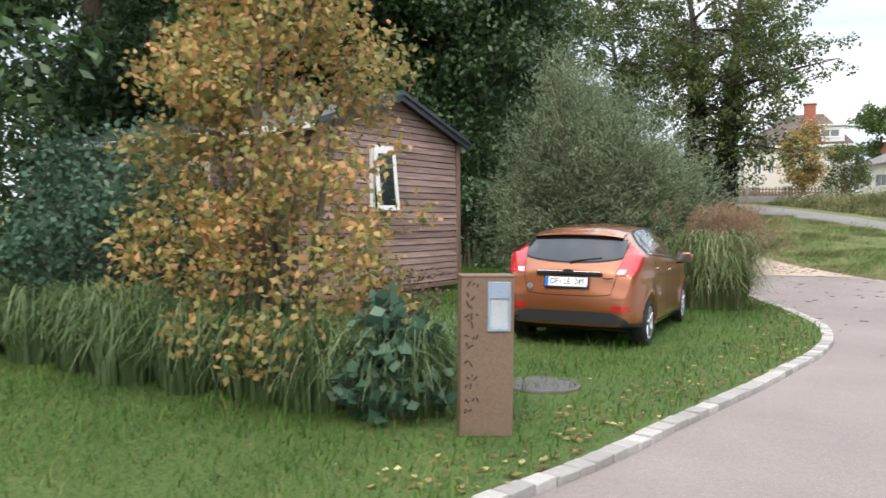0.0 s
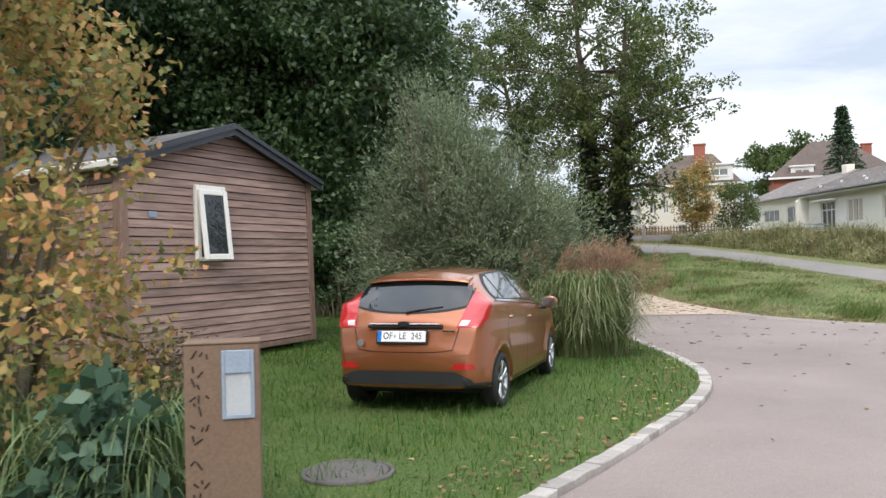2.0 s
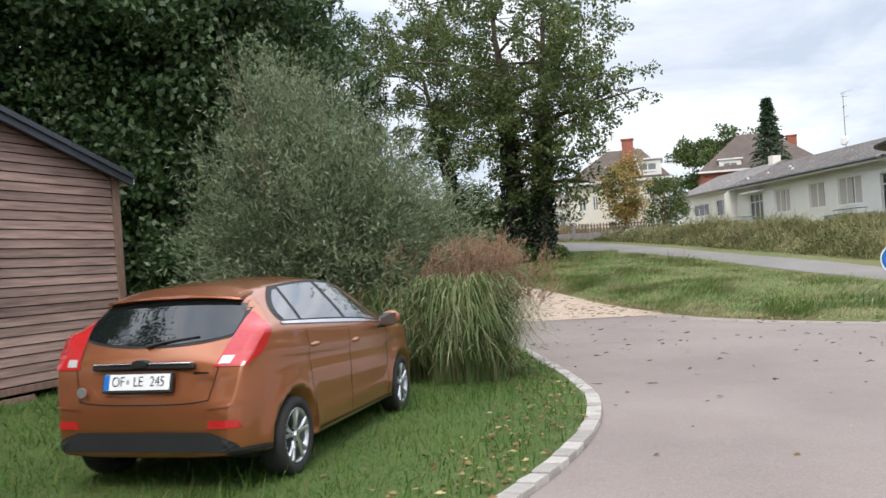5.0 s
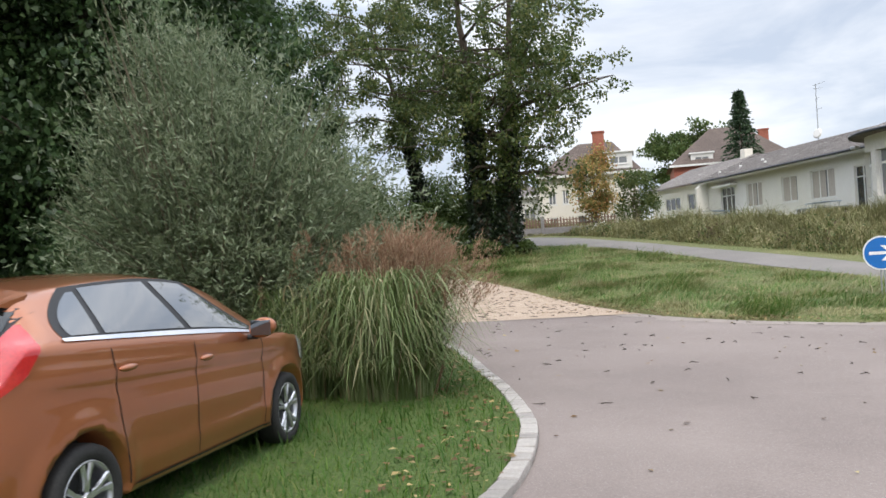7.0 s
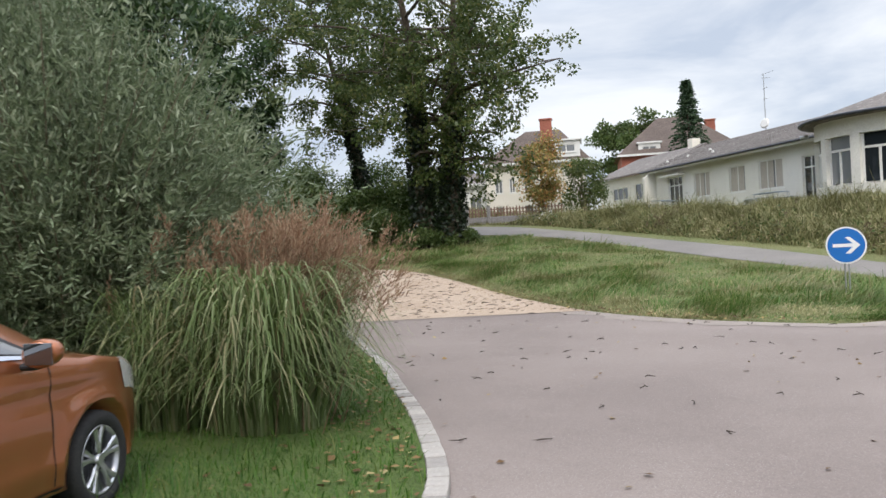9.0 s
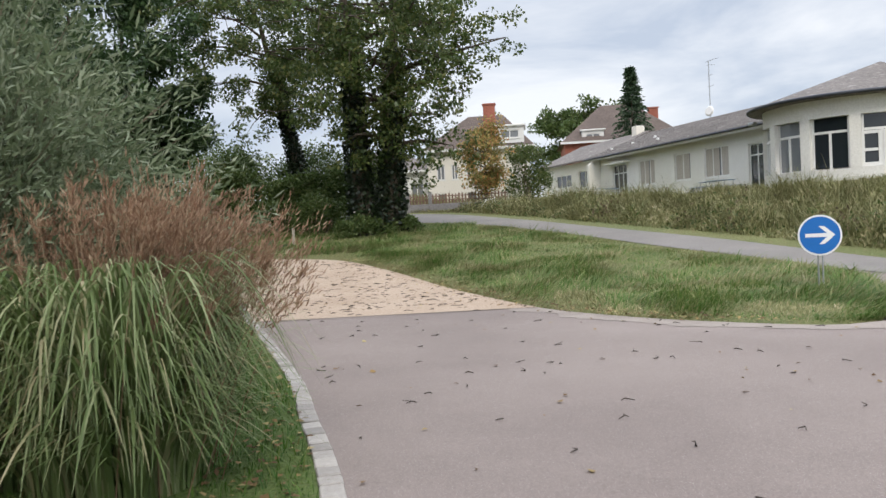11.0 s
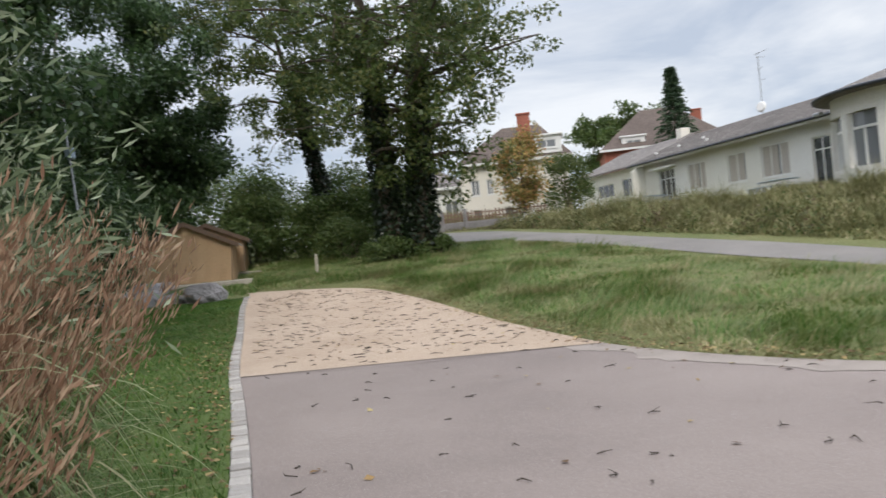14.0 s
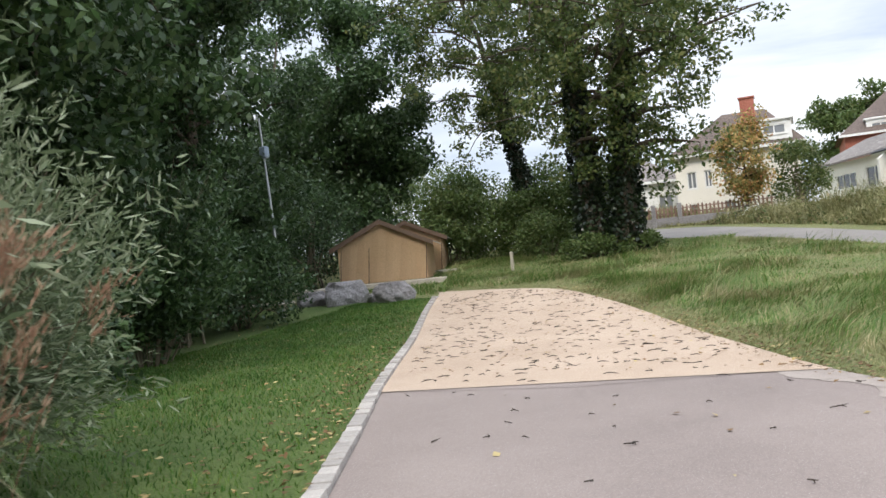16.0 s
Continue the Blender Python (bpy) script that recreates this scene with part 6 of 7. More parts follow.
    for i in range(n - 1):
        bm.faces.new((ring0[i], ring0[i + 1], ring1[i + 1], ring1[i]))
        bm.faces.new((ring1[i], ring1[i + 1], tip))
    under = bm.verts.new((CX, CY + 1.0, 5.72))
    for i in range(n - 1):
        bm.faces.new((ring0[i + 1], ring0[i], under))
    part("bay_roof", bm, TILE, hall)
    v, f = tube([(CX + (RO + 0.06) * math.cos(a), CY + (RO + 0.06) * math.sin(a), 5.80) for a in np.linspace(-math.pi * 1.05, math.pi * 0.05, 40)], [0.07] * 40, 8)
    quick("bay_gutter", v, f, ROOF_DARK, hall)
    part("upper_roof", prism([(9.4, 7.3), (16.0, 7.3), (16.0, 8.15), (8.6, 8.3)], 5.0, "y", 1.5), TILE, hall)
    for x in (-1.0, ):
        part("wall_lamp", box(4.9, 5.3, -3.15, -2.9, 5.35, 5.5, 0.03), STEEL, hall)


build_hall()


def build_antenna():
    a = thing("roof_antenna", HALL @ pose(-9.4, 4.6, 7.5), "tall thin television mast with a small dish", "antenna")
    v, f = tube([(0, 0, 0), (0, 0, 3.9)], [0.035, 0.03], 6)
    quick("mast", v, f, STEEL, a)
    for z, ln, tilt in ((3.85, 1.0, 8), (3.6, 0.5, 80), (2.9, 0.55, -10), (2.2, 0.5, 5)):
        d = np.array([math.cos(radians(tilt)), math.sin(radians(tilt)), 0.05])
        c = np.array([0, 0, z])
        v, f = tube([c - d * ln * 0.25, c + d * ln * 0.9], [0.02, 0.015], 5)
        quick("crossbar", v, f, STEEL, a)
    bm = bmesh.new()
    bmesh.ops.create_cone(bm, cap_ends=True, segments=24, radius1=0.34, radius2=0.26, depth=0.08, matrix=pose(0, -0.1, 0.62, 80, 0, 20))
    part("dish", bm, FRAME_WHITE, a)


build_antenna()


def build_roof_aerial(lx, ly, z, tall, turn):
    a = thing("roof_aerial", HALL @ pose(lx, ly, z, 0, 0, turn), "small dark television aerial on the flat roof edge", "antenna", "aerials on the roof")
    v, f = tube([(0, 0, 0), (0, 0, tall)], [0.03, 0.025], 6)
    quick("mast", v, f, ROOF_DARK, a)
    v, f = tube([(-0.35, 0, tall - 0.15), (0.45, 0, tall + 0.05)], [0.022, 0.018], 5)
    quick("boom", v, f, ROOF_DARK, a)
    for k in range(4):
        x = -0.3 + 0.22 * k
        v, f = tube([(x, -0.28, tall - 0.13 + 0.05 * k), (x, 0.28, tall - 0.13 + 0.05 * k)], [0.014, 0.014], 4)
        quick("element", v, f, ROOF_DARK, a)


build_roof_aerial(10.2, 2.0, 8.2, 0.8, 30)
build_roof_aerial(12.2, 2.0, 8.2, 0.95, -20)


def terrace_table(x, y, rz, label):
    z = float(bank_height(np.array([x]), np.array([y]))[0]) + 0.02
    t = thing("garden_table", pose(x, y, z, 0, 0, rz), label, "table", "tables before the building")
    part("tabletop", box(-0.6, 0.6, -0.4, 0.4, 0.70, 0.74, 0.01), LAMPGREY, t)
    for sx in (-0.5, 0.5):
        for sy in (-0.32, 0.32):
            v, f = tube([(sx, sy, 0), (sx, sy, 0.70)], [0.02, 0.02], 6)
            quick("leg", v, f, STEEL, t)
    for sy in (-0.75, 0.75):
        part("bench_seat", box(-0.6, 0.6, sy - 0.15, sy + 0.15, 0.42, 0.46, 0.01), LAMPGREY, t)
        for sx in (-0.5, 0.5):
            part("bench_leg", box(sx - 0.03, sx + 0.03, sy - 0.12, sy + 0.12, 0.0, 0.42), STEEL, t)


for lx, ly in ((-1.2, -1.2), (0.2, -1.4), (-11.8, -1.3), (-13.4, -1.1)):
    p = HALL @ Vector((lx, ly, 0))
    terrace_table(p.x, p.y, -60 + 20 * lx, "blue-grey garden table with benches before the building")

# ---- houses beyond ----


def build_house(name, m, label, W, D, wall_h, ridge_h, wall, roof, windows, chimney=None, dormer=None, over=0.4, hips=None):
    h = thing(name, m, label, "house")
    part("wall_front", wall_with_holes(0, W, -2, wall_h, [(a, b, c, d) for a, b, c, d in windows], 0, 0.3), wall, h)
    part("wall_side", box(0, 0.3, 0.301, D - 0.301, -2, wall_h), wall, h)
    part("wall_side", box(W - 0.3, W, 0.301, D - 0.301, -2, wall_h), wall, h)
    part("wall_back", box(0, W, D - 0.3, D, -2, wall_h), wall, h)
    bm = bmesh.new()
    k0, k1 = hips or (min(W, D) * 0.42,) * 2
    base = [bm.verts.new(c) for c in ((-over, -over, wall_h), (W + over, -over, wall_h), (W + over, D + over, wall_h), (-over, D + over, wall_h))]
    r0, r1 = bm.verts.new((k0, D / 2, ridge_h)), bm.verts.new((W - k1, D / 2, ridge_h))
    for q in ((base[0], base[1], r1, r0), (base[1], base[2], r1), (base[2], base[3], r0, r1), (base[3], base[0], r0), (base[3], base[2], base[1], base[0])):
        bm.faces.new(q)
    part("roof", bm, roof, h)
    part("eaves_board", box(-over - 0.03, W + over + 0.03, -over - 0.03, -over + 0.1, wall_h - 0.15, wall_h + 0.03), FRAME_WHITE, h)
    for a, b, c, d in windows:
        window_unit(h, a, b, c, d, 0.12, 1, WINDOW_PALE)
    if chimney:
        x, y, z0, z1, mt = chimney
        part("chimney", box(x - 0.45, x + 0.45, y - 0.35, y + 0.35, z0, z1, 0.02), mt, h)
        part("chimney_cap", box(x - 0.52, x + 0.52, y - 0.42, y + 0.42, z1 + 0.001, z1 + 0.12, 0.02), mt, h)
    if dormer:
        x0, x1, y0, z0, z1 = dormer
        part("dormer_wall", wall_with_holes(x0, x1, z0, z1, [(x0 + 0.35, x1 - 0.35, z0 + 0.35, z1 - 0.25)], y0, y0 + 0.2), FRAME_WHITE, h)
        part("dormer_cheek", box(x0, x0 + 0.12, y0 + 0.201, y0 + 3.0, z0, z1), FRAME_WHITE, h)
        part("dormer_cheek", box(x1 - 0.12, x1, y0 + 0.201, y0 + 3.0, z0, z1), FRAME_WHITE, h)
        part("dormer_roof", box(x0 - 0.15, x1 + 0.15, y0 - 0.15, y0 + 3.2, z1 + 0.001, z1 + 0.14, 0.02), FRAME_WHITE, h)
        window_unit(h, x0 + 0.35, x1 - 0.35, z0 + 0.35, z1 - 0.25, y0 + 0.08, 1, WINDOW_PALE, name="dormer_window")
    return h


build_house("house", pose(-3.6, 60.6, 2.6), "cream rendered house with a hipped brown roof and white dormer", 7.6, 7.0, 4.5, 7.3, RENDER_CREAM, TILE_RED, [(0.7, 1.3, 2.3, 3.4), (1.8, 2.25, 2.3, 3.4), (2.9, 3.5, 2.3, 3.4), (0.7, 1.3, 0.3, 1.3), (2.9, 3.6, 0.3, 1.3)], (4.7, 2.2, 5.5, 7.9, BRICK), (5.2, 7.25, -0.15, 4.75, 5.95), 0.4, (3.0, 1.9))
build_house("house", pose(-10.6, 64.0, 2.6, 0, 0, 8), "white house half hidden behind the ivy-covered tree", 7.0, 8.0, 3.4, 5.6, FRAME_WHITE, TILE, [(1.0, 2.0, 1.0, 2.4), (3.0, 4.2, 1.0, 2.4), (5.2, 6.2, 1.0, 2.4)])
build_house("house", pose(7.4, 76.5, 3.0), "brick house with a steep brown roof behind the fir", 10.6, 9.0, 5.6, 9.4, BRICK, TILE_RED, [(1.6, 2.8, 3.0, 4.6), (7.0, 8.2, 3.0, 4.6)], (8.6, 3.6, 6.6, 8.7, BRICK), (1.6, 3.6, 0.2, 5.4, 6.6))

# ---- fence, gate and bicycle at the end of the road ----


def build_fence():
    z = gz(-1.5, 54.4)
    fe = thing("garden_fence", pose(-5.2, 54.6, z), "grey-brown picket fence on a low stone wall", "fence")
    part("low_wall", box(0, 7.6, 0.0, 0.3, -0.3, 0.55, 0.02), BOULDER, fe)
    for k in range(34):
        x = 0.1 + k * 0.22
        hgt = 1.15 + 0.05 * math.sin(k * 1.7)
        part("picket", prism([(x, 0.56), (x + 0.10, 0.56), (x + 0.10, hgt), (x + 0.05, hgt + 0.08), (x, hgt)], 0.025, "y", 0.12), TRIM_WOOD, fe)
    part("rail", box(0, 7.6, 0.146, 0.18, 0.75, 0.82), TRIM_WOOD, fe)
    part("rail", box(0, 7.6, 0.146, 0.18, 1.02, 1.08), TRIM_WOOD, fe)
    for x in (0.9, 2.4):
        part("gate_post", box(x - 0.12, x + 0.12, -0.15, -0.001, -0.2, 1.35, 0.02), BOULDER, fe)


build_fence()


def build_bike():
    b = thing("bicycle", pose(1.25, 50.6, gz(1.25, 50.6, 0.03), 0, 0, -18) @ pose(0, 0, 0, -12, 0, 0), "white bicycle leaning at the foot of the bank", "bicycle")
    for x in (-0.52, 0.52):
        v, f = tube([(x + 0.33 * math.cos(a), 0, 0.34 + 0.33 * math.sin(a)) for a in np.linspace(0, 2 * np.pi, 28)], [0.022] * 28, 6)
        w = quick("wheel", v, f, RUBBER, b)
        for k in range(8):
            a = k * math.pi / 4
            v, f = tube([(x, 0, 0.34), (x + 0.32 * math.cos(a), 0, 0.34 + 0.32 * math.sin(a))], [0.004, 0.004], 3)
            quick("spoke", v, f, STEEL, w)
    for p, q in (((-0.52, 0.34), (-0.1, 0.32)), ((-0.1, 0.32), (-0.22, 0.85)), ((-0.1, 0.32), (0.38, 0.80)), ((-0.2, 0.78), (0.36, 0.86)), ((-0.52, 0.34), (-0.2, 0.78)), ((0.52, 0.34), (0.34, 0.98))):
        v, f = tube([(p[0], 0, p[1]), (q[0], 0, q[1])], [0.022, 0.022], 6)
        quick("frame_tube", v, f, FRAME_WHITE, b)
    part("saddle", box(-0.34, -0.10, -0.06, 0.06, 0.86, 0.91, 0.02), PLASTIC, b)
    v, f = tube([(0.30, -0.27, 1.02), (0.36, 0, 1.0), (0.30, 0.27, 1.02)], [0.014] * 3, 6)
    quick("handlebar", v, f, PLASTIC, b)


build_bike()

# ---- tents, boulders, pole on the far lawn ----


def build_tent(x, y, z, rz, W, D, eave, apex, label, canvas, roof):
    t = thing("tent", pose(x, y, z, 0, 0, rz), label, "tent", "canvas tents")
    bm = bmesh.new()
    r = random.Random(int(x * 10))
    n = 12
    front = []
    for k in range(n + 1):
        u = k / n
        top = eave + (apex - eave) * (1 - abs(2 * u - 1))
        front.append((bm.verts.new((W * u, -0.02 - 0.03 * (k % 2), 0)), bm.verts.new((W * u, 0.02 * (k % 2), top))))
    for a, b in zip(front[:-1], front[1:]):
        bm.faces.new((a[0], b[0], b[1], a[1]))
    bmesh.ops.solidify(bm, geom=bm.faces[:], thickness=0.02)
    part("front_panel", bm, canvas, t)
    for xx in (0.0, W):
        bm = bmesh.new()
        rows = []
        for k in range(15):
            yy = D * k / 14 + 0.03
            off = 0.04 * (k % 2)
            rows.append((bm.verts.new((xx + off, yy, 0)), bm.verts.new((xx, yy, eave))))
        for a, b in zip(rows[:-1], rows[1:]):
            bm.faces.new((a[0], b[0], b[1], a[1]))
        bmesh.ops.solidify(bm, geom=bm.faces[:], thickness=0.02)
        part("side_panel", bm, canvas, t)
    part("back_panel", prism([(0, 0), (W, 0), (W, eave), (W / 2, apex), (0, eave)], 0.02, "y", D + 0.05), canvas, t)
    for s in (0, 1):
        xe, ze = (-0.3, eave - 0.12) if s == 0 else (W + 0.3, eave - 0.12)
        part("roof_canvas", prism([(xe, ze + 0.02), (W / 2, apex + 0.02), (W / 2, apex + 0.07), (xe, ze + 0.06)], D + 0.4, "y", -0.12), roof, t)
        part("roof_edge", prism([(xe, ze - 0.1), (W / 2, apex - 0.1), (W / 2, apex + 0.08), (xe, ze + 0.075)], 0.04, "y", -0.17), CANVAS_DARK, t, "dark brown roof edge")
    for xx in (0.05, 1.1, W - 0.05):
        bm = bmesh.new()
        v, f = tube([(xx, -0.12 - 0.1, 0), (xx + 0.1, -0.10, min(eave, 1.3))], [0.018, 0.012], 5)
        quick("guy_pole", v, f, CANVAS_DARK, t)
    part("deck", box(-0.6, W + 0.7, -1.1, D + 0.4, -0.22, -0.02, 0.02), DECK, t, "pale timber deck")
    return t


build_tent(-12.35, 31.6, 1.05, 20, 3.3, 4.0, 1.42, 2.25, "tan canvas safari tent on a low timber deck", CANVAS, CANVAS_GREY)
build_tent(-13.4, 36.2, 1.3, 20, 3.0, 5.0, 1.45, 2.15, "grey-roofed canvas tent standing behind another", CANVAS, CANVAS_GREY)


def build_boulder(x, y, r, seed, sq):
    bm = bmesh.new()
    bmesh.ops.create_icosphere(bm, subdivisions=4, radius=1)
    for v in bm.verts:
        n = noise.noise(v.co * 1.3 + Vector((seed, 0, 0))) * 0.35 + noise.noise(v.co * 4 + Vector((0, seed, 0))) * 0.1
        v.co *= 1 + n
        v.co.z = max(min(v.co.z, 0.72 + 0.1 * n), -0.6)
    bm.to_mesh(me := bpy.data.meshes.new("boulder"))
    bm.free()
    me.materials.append(BOULDER)
    b = tagged(new("boulder", me), "rough grey boulder lying at the edge of the lawn", "boulder", "boulders beside the tent")
    b.matrix_world = pose(x, y, gz(x, y) + r * sq * 0.42, 0, 0, seed * 40) @ Matrix.Diagonal((r, r * 0.8, r * sq, 1))


for x, y, r, s, q in ((-11.1, 27.9, 0.7, 1, 0.55), (-9.75, 27.5, 0.74, 2, 0.85), (-8.5, 27.2, 0.36, 3, 0.7), (-7.85, 27.1, 0.66, 4, 0.78)):
    build_boulder(x, y, r, s, q)
log = thing("log", pose(-11.4, 27.9, gz(-11.4, 27.9) + 0.33, 0, 3, 8), "pale weathered timber beam lying on the boulders", "log")
part("beam", box(-1.2, 1.4, -0.14, 0.14, 0.05, 0.19, 0.03), DECK, log)


def build_pole():
    x, y = -10.4, 25.0
    p = thing("slender_pole", pose(x, y, gz(x, y), 0, -2.0, 0), "slender grey pole with a small lamp before the wood", "pole")
    v, f = tube([(0, 0, -0.1), (0.02, 0, 2.8), (-0.05, 0, 5.9)], [0.045, 0.04, 0.025], 7)
    quick("shaft", v, f, STEEL, p)
    part("lamp_head", box(-0.13, 0.13, -0.1, 0.1, 4.7, 5.05, 0.04), LAMPGREY, p)


build_pole()
post = thing("marker_post", pose(-6.2, 33.5, gz(-6.2, 33.5)), "short pale wooden post in the grass", "post")
part("stake", box(-0.05, 0.05, -0.05, 0.05, -0.1, 0.75, 0.01), DECK, post)

# picnic bench at the edge of the wood
bench = thing("picnic_bench", pose(-11.0, 24.9, gz(-11.0, 24.9), 0, 0, 35), "weathered grey timber picnic bench under the branches", "bench")
part("tabletop", box(-0.9, 0.9, -0.35, 0.35, 0.70, 0.75, 0.01), DECK, bench)
for sy in (-0.7, 0.7):
    part("seat", box(-0.9, 0.9, sy - 0.13, sy + 0.13, 0.42, 0.46, 0.01), DECK, bench)
for sx in (-0.6, 0.6):
    part("leg_frame", box(sx - 0.04, sx + 0.04, -0.7, 0.7, 0.34, 0.42, 0.01), DECK, bench)
    part("leg", box(sx - 0.04, sx + 0.04, -0.3, -0.2, 0.0, 0.70, 0.01), DECK, bench)
    part("leg", box(sx - 0.04, sx + 0.04, 0.2, 0.3, 0.0, 0.70, 0.01), DECK, bench)

# ---- grass, bank planting and litter ----


def stuff(name, V, F, material, label):
    return tagged(quick(name, V, F, material), label, name.replace("_", " "), kind="stuff")


def kerb_x(y):
    return np.interp(y, kerb_in[:, 1], kerb_in[:, 0])


def lawn_points(n, x0, y0, y1, power=1.0):
    y = rng.uniform(y0, y1, n)
    x = kerb_x(y) - 0.0 - rng.uniform(0, 1, n) ** power * (kerb_x(y) - x0)
    return x, y


def turf(n, x0, y0, y1, h0, h1, name, material, label, width, power=1.0):
    x, y = lawn_points(n, x0, y0, y1, power)
    patch = np.array([noise.noise(Vector((a * 0.9, b * 0.9, 3.0))) for a, b in zip(x, y)])
    h = rng.uniform(h0, h1, n) * (1 + 0.6 * patch)
    a = rng.uniform(0, 2 * np.pi, n)
    ln = rng.uniform(0.2, 1.0, n) * h
    lean = np.stack([np.cos(a) * ln, np.sin(a) * ln, rng.uniform(0.0, 0.4, n)], 1)
    V, F = blades(np.stack([x, y, land(x, y) + 0.04], 1), h, width * rng.uniform(0.7, 1.3, n), lean, 2)
    return stuff(name, V, F, material, label)


turf(190000, -5.5, -8.6, 9.0, 0.025, 0.065, "lawn_grass", TURF, "short green lawn grass", 0.006, 0.8)
turf(80000, -9.0, 9.0, 27.0, 0.04, 0.09, "lawn_grass", TURF, "short green lawn grass", 0.011, 0.8)
turf(14000, -5.0, -8.0, 8.0, 0.08, 0.19, "lawn_tufts", TURF, "longer tufts and clover in the lawn", 0.010, 1.0)


def only(V, F):
    """The faces given, with the vertices that they use."""
    F = F.reshape(-1, 4)
    used, back = np.unique(F, return_inverse=True)
    return V[used], back.reshape(F.shape)


def island_grass(n, h0, h1, width):
    k = rng.uniform(0, 1, n) ** 0.85 * 88
    u = rng.uniform(0, 1, n) ** 1.15
    i = np.minimum(k.astype(int), 88)
    f = (k - i)[:, None]
    A = ISLE_LOW[i] * (1 - f) + ISLE_LOW[i + 1] * f
    B = ISLE_HIGH[i] * (1 - f) + ISLE_HIGH[i + 1] * f
    P = A * (1 - u)[:, None] + B * u[:, None]
    tall = np.array([noise.noise(Vector((a * 0.35, b * 0.35, 7.0))) for a, b in P])
    z = land(P[:, 0], P[:, 1]) + 0.002 + 0.16 * np.sin(np.pi * u) ** 0.8 * np.sin(np.pi * (0.02 + 0.96 * k / 89)) ** 0.5
    edge = np.clip(np.minimum(u, 1 - u) * 9, 0.25, 1)
    h = rng.uniform(h0, h1, n) * np.clip(1 + 1.9 * tall, 0.35, 2.2) * edge
    flow = np.array([noise.noise(Vector((a * 0.55, b * 0.55, 21.0))) for a, b in P]) * 5.0
    a = flow + rng.normal(0, 0.8, n)
    ln = rng.uniform(0.3, 1.2, n) * h
    lean = np.stack([np.cos(a) * ln + 0.3 * h, np.sin(a) * ln, rng.uniform(0.1, 0.55, n)], 1)
    V, F = blades(np.c_[P, z], h, width * rng.uniform(0.7, 1.3, n), lean, 3)
    dry = (np.array([noise.noise(Vector((a * 0.8, b * 0.8, 31.0))) for a, b in P]) + rng.normal(0, 0.14, n) > 0.20) | (np.minimum(u, (1 - u) * 0.6) + rng.normal(0, 0.02, n) < 0.055)
    F = F.reshape(n, 3, 4)
    stuff("island_grass", *only(V, F[~dry]), MEADOW, "long rough grass on the island")
    return stuff("island_grass", *only(V, F[dry]), DRYBUSH, "patches of dry straw-coloured grass on the island")


island_grass(120000, 0.06, 0.20, 0.014)
island_grass(9000, 0.20, 0.36, 0.024)


def noise_patch(P):
    return np.array([noise.noise(Vector((p[0] * 0.45, p[1] * 0.45, 11.0))) for p in P])


def bank_planting():
    n = 120000
    s = rng.uniform(30, 196, n)
    i = s.astype(int)
    f = (s - i)[:, None]
    base = ROAD_TOP[i] * (1 - f) + ROAD_TOP[np.minimum(i + 1, 199)] * f
    T = ROAD_TOP[np.minimum(i + 1, 199)] - ROAD_TOP[i]
    T /= np.linalg.norm(T, axis=1)[:, None]
    out = np.stack([T[:, 1], -T[:, 0]], 1)
    b = 1.1 + rng.uniform(0, 1, n) * 7.5
    P = base + out * b[:, None]
    g = bank_height(P[:, 0], P[:, 1])
    lump = np.array([1.2 * noise.noise(Vector((p[0] * 0.38, p[1] * 0.38, 1.0))) + 0.9 * noise.noise(Vector((p[0] * 1.3, p[1] * 1.3, 4.0))) for p in P])
    top = np.clip(0.50 + 0.85 * lump, 0.06, 1.45) * np.clip((b - 0.9) / 0.7, 0.2, 1) * np.clip((7.5 - b) / 3.0, 0.25, 1)
    z = g + top * rng.uniform(0.25, 1.0, n)
    leafy_part = rng.uniform(0, 1, n) < np.clip(0.72 - 0.16 * b + 0.2 * lump, 0.04, 0.72)
    kind = noise_patch(P) + rng.normal(0, 0.12, n)
    for sel, mt, words in ((kind < -0.25, REDSHRUB, "low brown shrubs on the bank"), ((kind >= -0.25) & (kind < -0.04), BUSHLEAF, "low dark green shrubs on the bank"), (kind >= -0.04, DRYBUSH, "low pale olive shrubs on the bank")):
        V, F = leaves(np.c_[P, z][leafy_part & sel], 0.17, 0.075, 0.1)
        stuff("bank_shrubs", V, F, mt, words)
    Q = np.c_[P, g][~leafy_part]
    m = len(Q)
    h = (top * 1.35)[~leafy_part] * rng.uniform(0.5, 1.15, m) + 0.15
    a = rng.uniform(0, 2 * np.pi, m)
    lean = np.stack([np.cos(a) * h * 0.6, np.sin(a) * h * 0.6, rng.uniform(0.1, 0.5, m)], 1)
    V, F = blades(Q, h, 0.03, lean, 3)
    stuff("bank_grass", V, F, DRYBUSH, "long dry grass on the bank")


bank_planting()


def rough_grass(n, x0, x1, y0, y1, h0, h1, width, name, label):
    x, y = rng.uniform(x0, x1, n), rng.uniform(y0, y1, n)
    keep = (y > 29.2) | (x < np.interp(y, KERB[:, 1], KERB[:, 0]) - 0.3)
    x, y = x[keep], y[keep]
    m = len(x)
    h = rng.uniform(h0, h1, m)
    a = rng.uniform(0, 2 * np.pi, m)
    lean = np.stack([np.cos(a) * h * 0.6, np.sin(a) * h * 0.6, rng.uniform(0.1, 0.5, m)], 1)
    V, F = blades(np.c_[x, y, land(x, y) - 0.02], h, width, lean, 2)
    stuff(name, V, F, MEADOW, label)


rough_grass(30000, -12, 1, 28.6, 42, 0.10, 0.30, 0.03, "meadow_grass", "rough grass beyond the gravel pad")


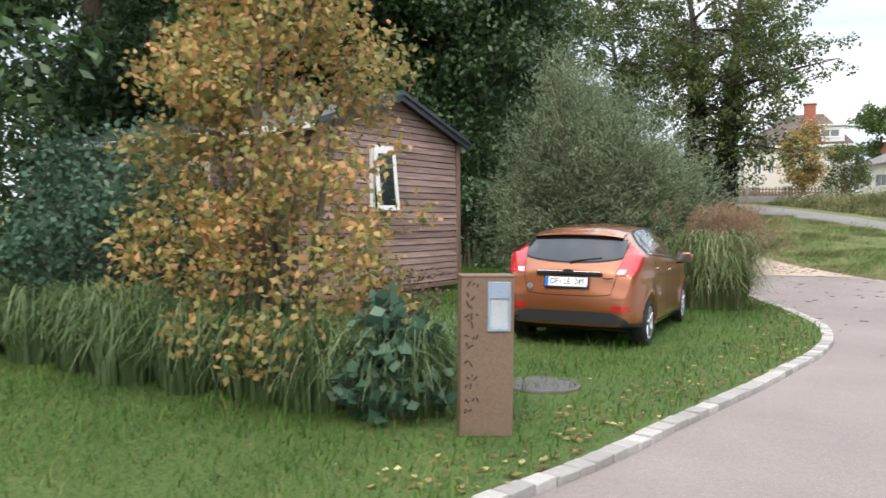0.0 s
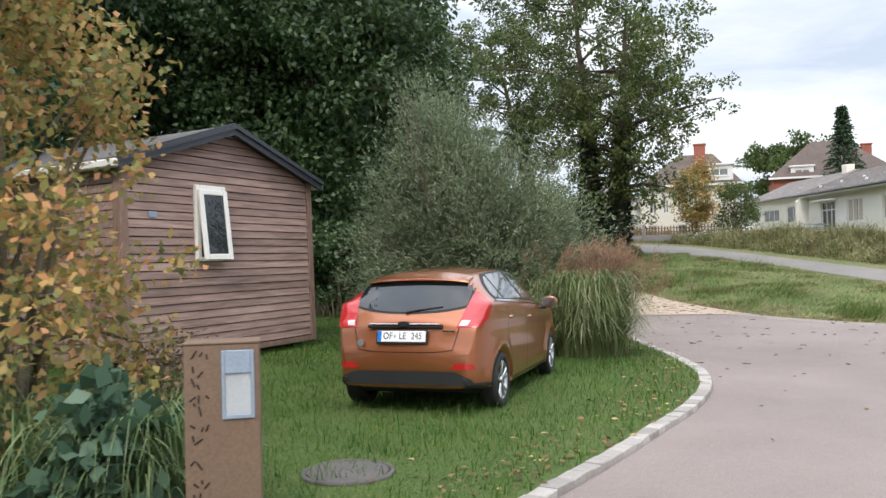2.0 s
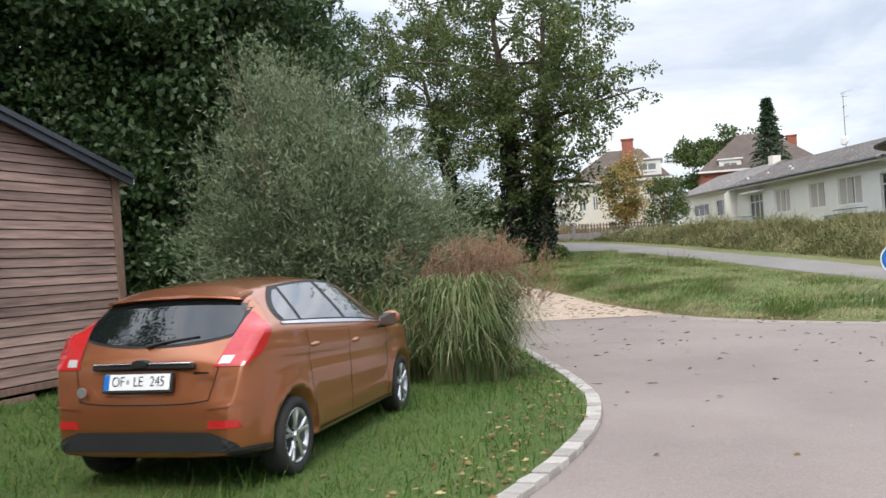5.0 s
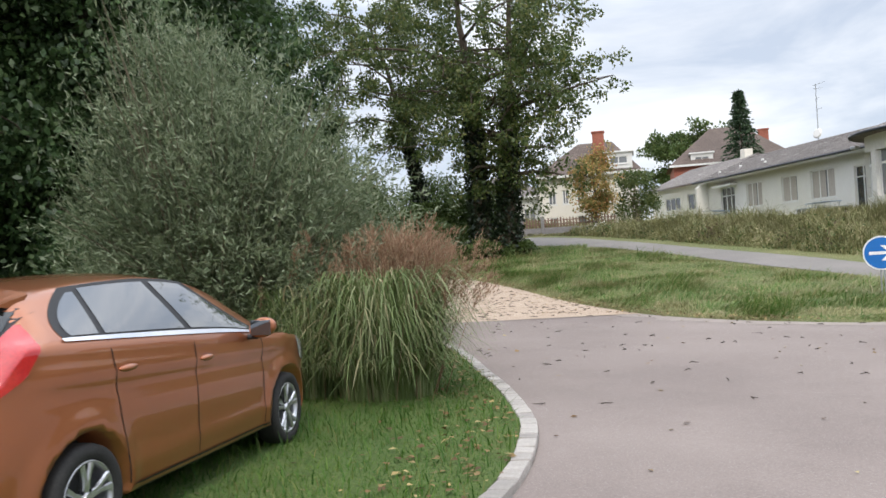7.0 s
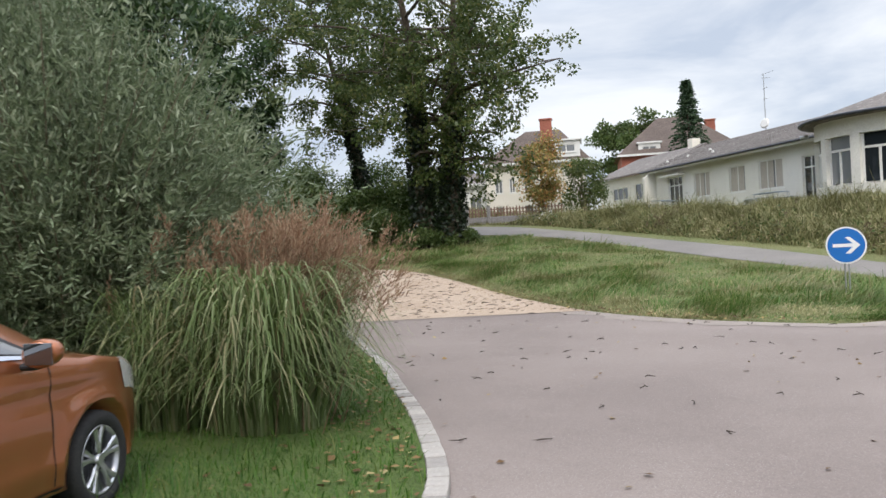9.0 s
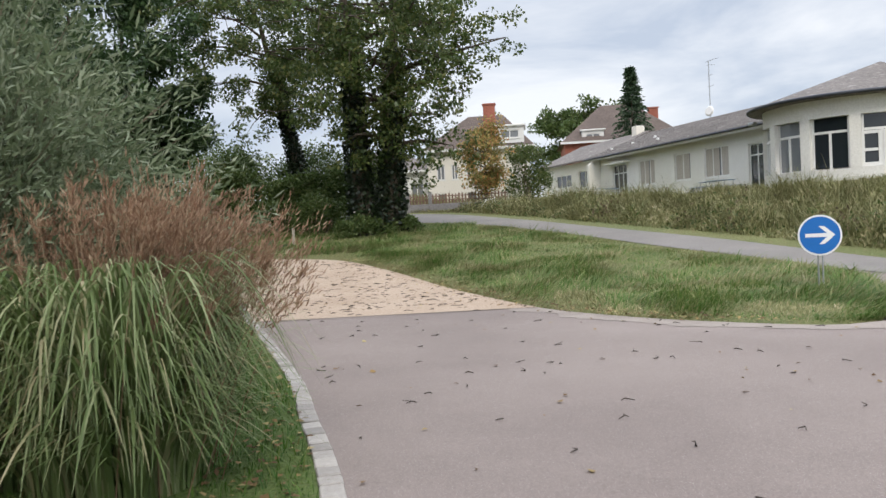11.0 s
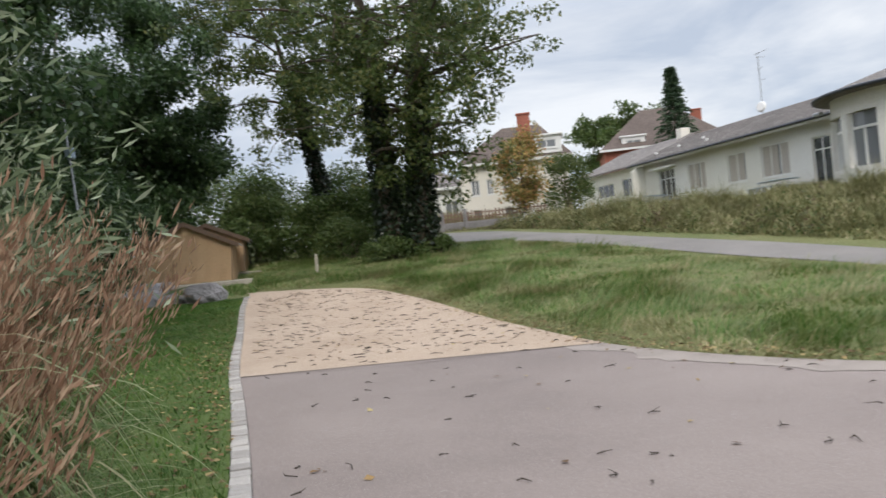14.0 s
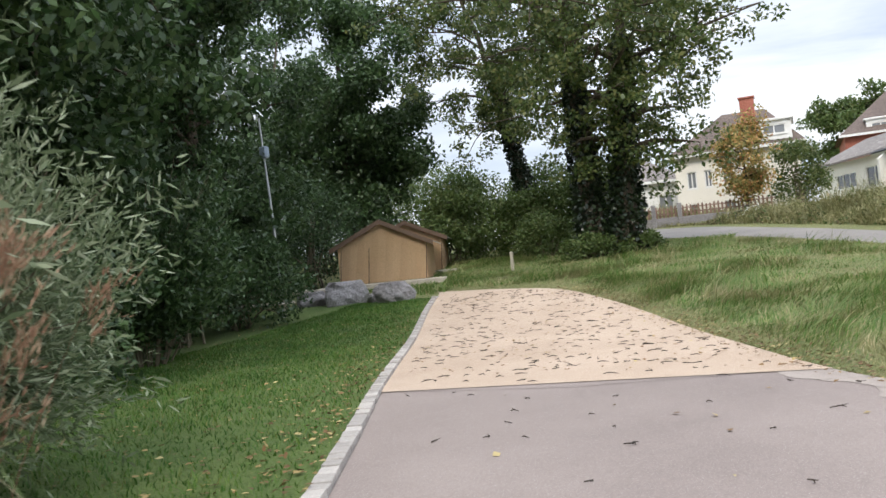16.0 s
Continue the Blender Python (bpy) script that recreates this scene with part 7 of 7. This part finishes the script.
def litter():
    bits = []
    r = np.random.default_rng(77)

    def twig(x, y, z, size):
        a = r.uniform(-0.5, 0.5) if r.random() < 0.7 else r.uniform(0, 3.1)
        d = np.array([math.cos(a), math.sin(a), 0])
        p = np.array([x, y, z + 0.012])
        mid = p + d * size * 0.5 + np.array([r.normal(0, 0.02), r.normal(0, 0.02), 0.01])
        bits.append(tube([p, mid, p + d * size + np.array([r.normal(0, 0.03), r.normal(0, 0.03), 0])], [0.004, 0.006, 0.003], 4))
        if r.random() < 0.6:
            e = mid + np.array([r.normal(0, 0.06), r.normal(0, 0.06), 0.012])
            bits.append(tube([mid, (mid + e) / 2, e], [0.004, 0.003, 0.002], 4))

    for _ in range(110):
        x, y = r.uniform(-1, 7.5), r.uniform(3.5, 13.6)
        if x > np.interp(y, KERB[:, 1], KERB[:, 0]) + 0.1:
            twig(x, y, float(land(x, y)), r.uniform(0.03, 0.10))
    V, F = joined(bits)
    stuff("lane_twigs", V, F, TWIG, "small dark twigs scattered on the asphalt")
    bits.clear()
    for _ in range(420):
        y = r.uniform(14.0, 27.5)
        xl, xr = np.interp(y, KERB[:, 1], KERB[:, 0]) + 0.2, np.interp(y, ISLE_LOW[:, 1], ISLE_LOW[:, 0]) - 0.2
        x = r.uniform(xl, xr)
        twig(x, y, float(land(x, y)) + 0.012, r.uniform(0.05, 0.15))
    V, F = joined(bits)
    stuff("gravel_twigs", V, F, TWIG, "dark twigs and leaf scraps on the gravel")
    # fallen leaves: on the lawn by the kerb, along the island, a few on the lane
    P = []
    for _ in range(1500):
        y = r.uniform(-6, 24)
        x = np.interp(y, kerb_in[:, 1], kerb_in[:, 0]) - abs(r.normal(0, 0.5))
        P.append((x, y, float(land(x, y)) + 0.055 + r.uniform(0, 0.03)))
    for _ in range(1100):
        y = r.uniform(11, 27)
        x = np.interp(y, ISLE_LOW[::-1, 1] if ISLE_LOW[0, 1] > ISLE_LOW[-1, 1] else ISLE_LOW[:, 1], ISLE_LOW[:, 0]) + r.normal(0.15, 0.3)
        P.append((x, y, float(land(x, y)) + 0.06))
    for _ in range(130):
        x, y = r.uniform(-1, 8), r.uniform(-4, 13.4)
        if x > np.interp(y, KERB[:, 1], KERB[:, 0]) + 0.05:
            P.append((x, y, float(land(x, y)) + 0.012))
    for _ in range(700):
        y = r.uniform(6.5, 24)
        x = np.interp(y, kerb_in[:, 1], kerb_in[:, 0]) - r.uniform(0.1, 5.0)
        P.append((x, y, float(land(x, y)) + 0.08 + r.uniform(0, 0.03)))
    for _ in range(500):
        y = r.uniform(14.5, 27.0)
        x = r.uniform(np.interp(y, KERB[:, 1], KERB[:, 0]) + 0.2, np.interp(y, ISLE_LOW[:, 1], ISLE_LOW[:, 0]))
        P.append((x, y, float(land(x, y)) + 0.03))
    d = r.normal(size=(len(P), 3)) * np.array([1, 1, 0.12])
    n = len(P)
    C = np.array(P)
    d /= np.linalg.norm(d, axis=1)[:, None]
    s = np.stack([-d[:, 1], d[:, 0], r.normal(0, 0.2, n)], 1)
    L = r.uniform(0.035, 0.085, n)[:, None]
    V = np.stack([C, C + d * L * 0.5 + s * L * 0.35 + np.array([0, 0, 0.008]), C + d * L, C + d * L * 0.5 - s * L * 0.35 + np.array([0, 0, 0.004])], 1).reshape(-1, 3)
    stuff("fallen_leaves", V, np.arange(4 * n).reshape(n, 4), LITTER, "yellow and brown fallen leaves")


litter()
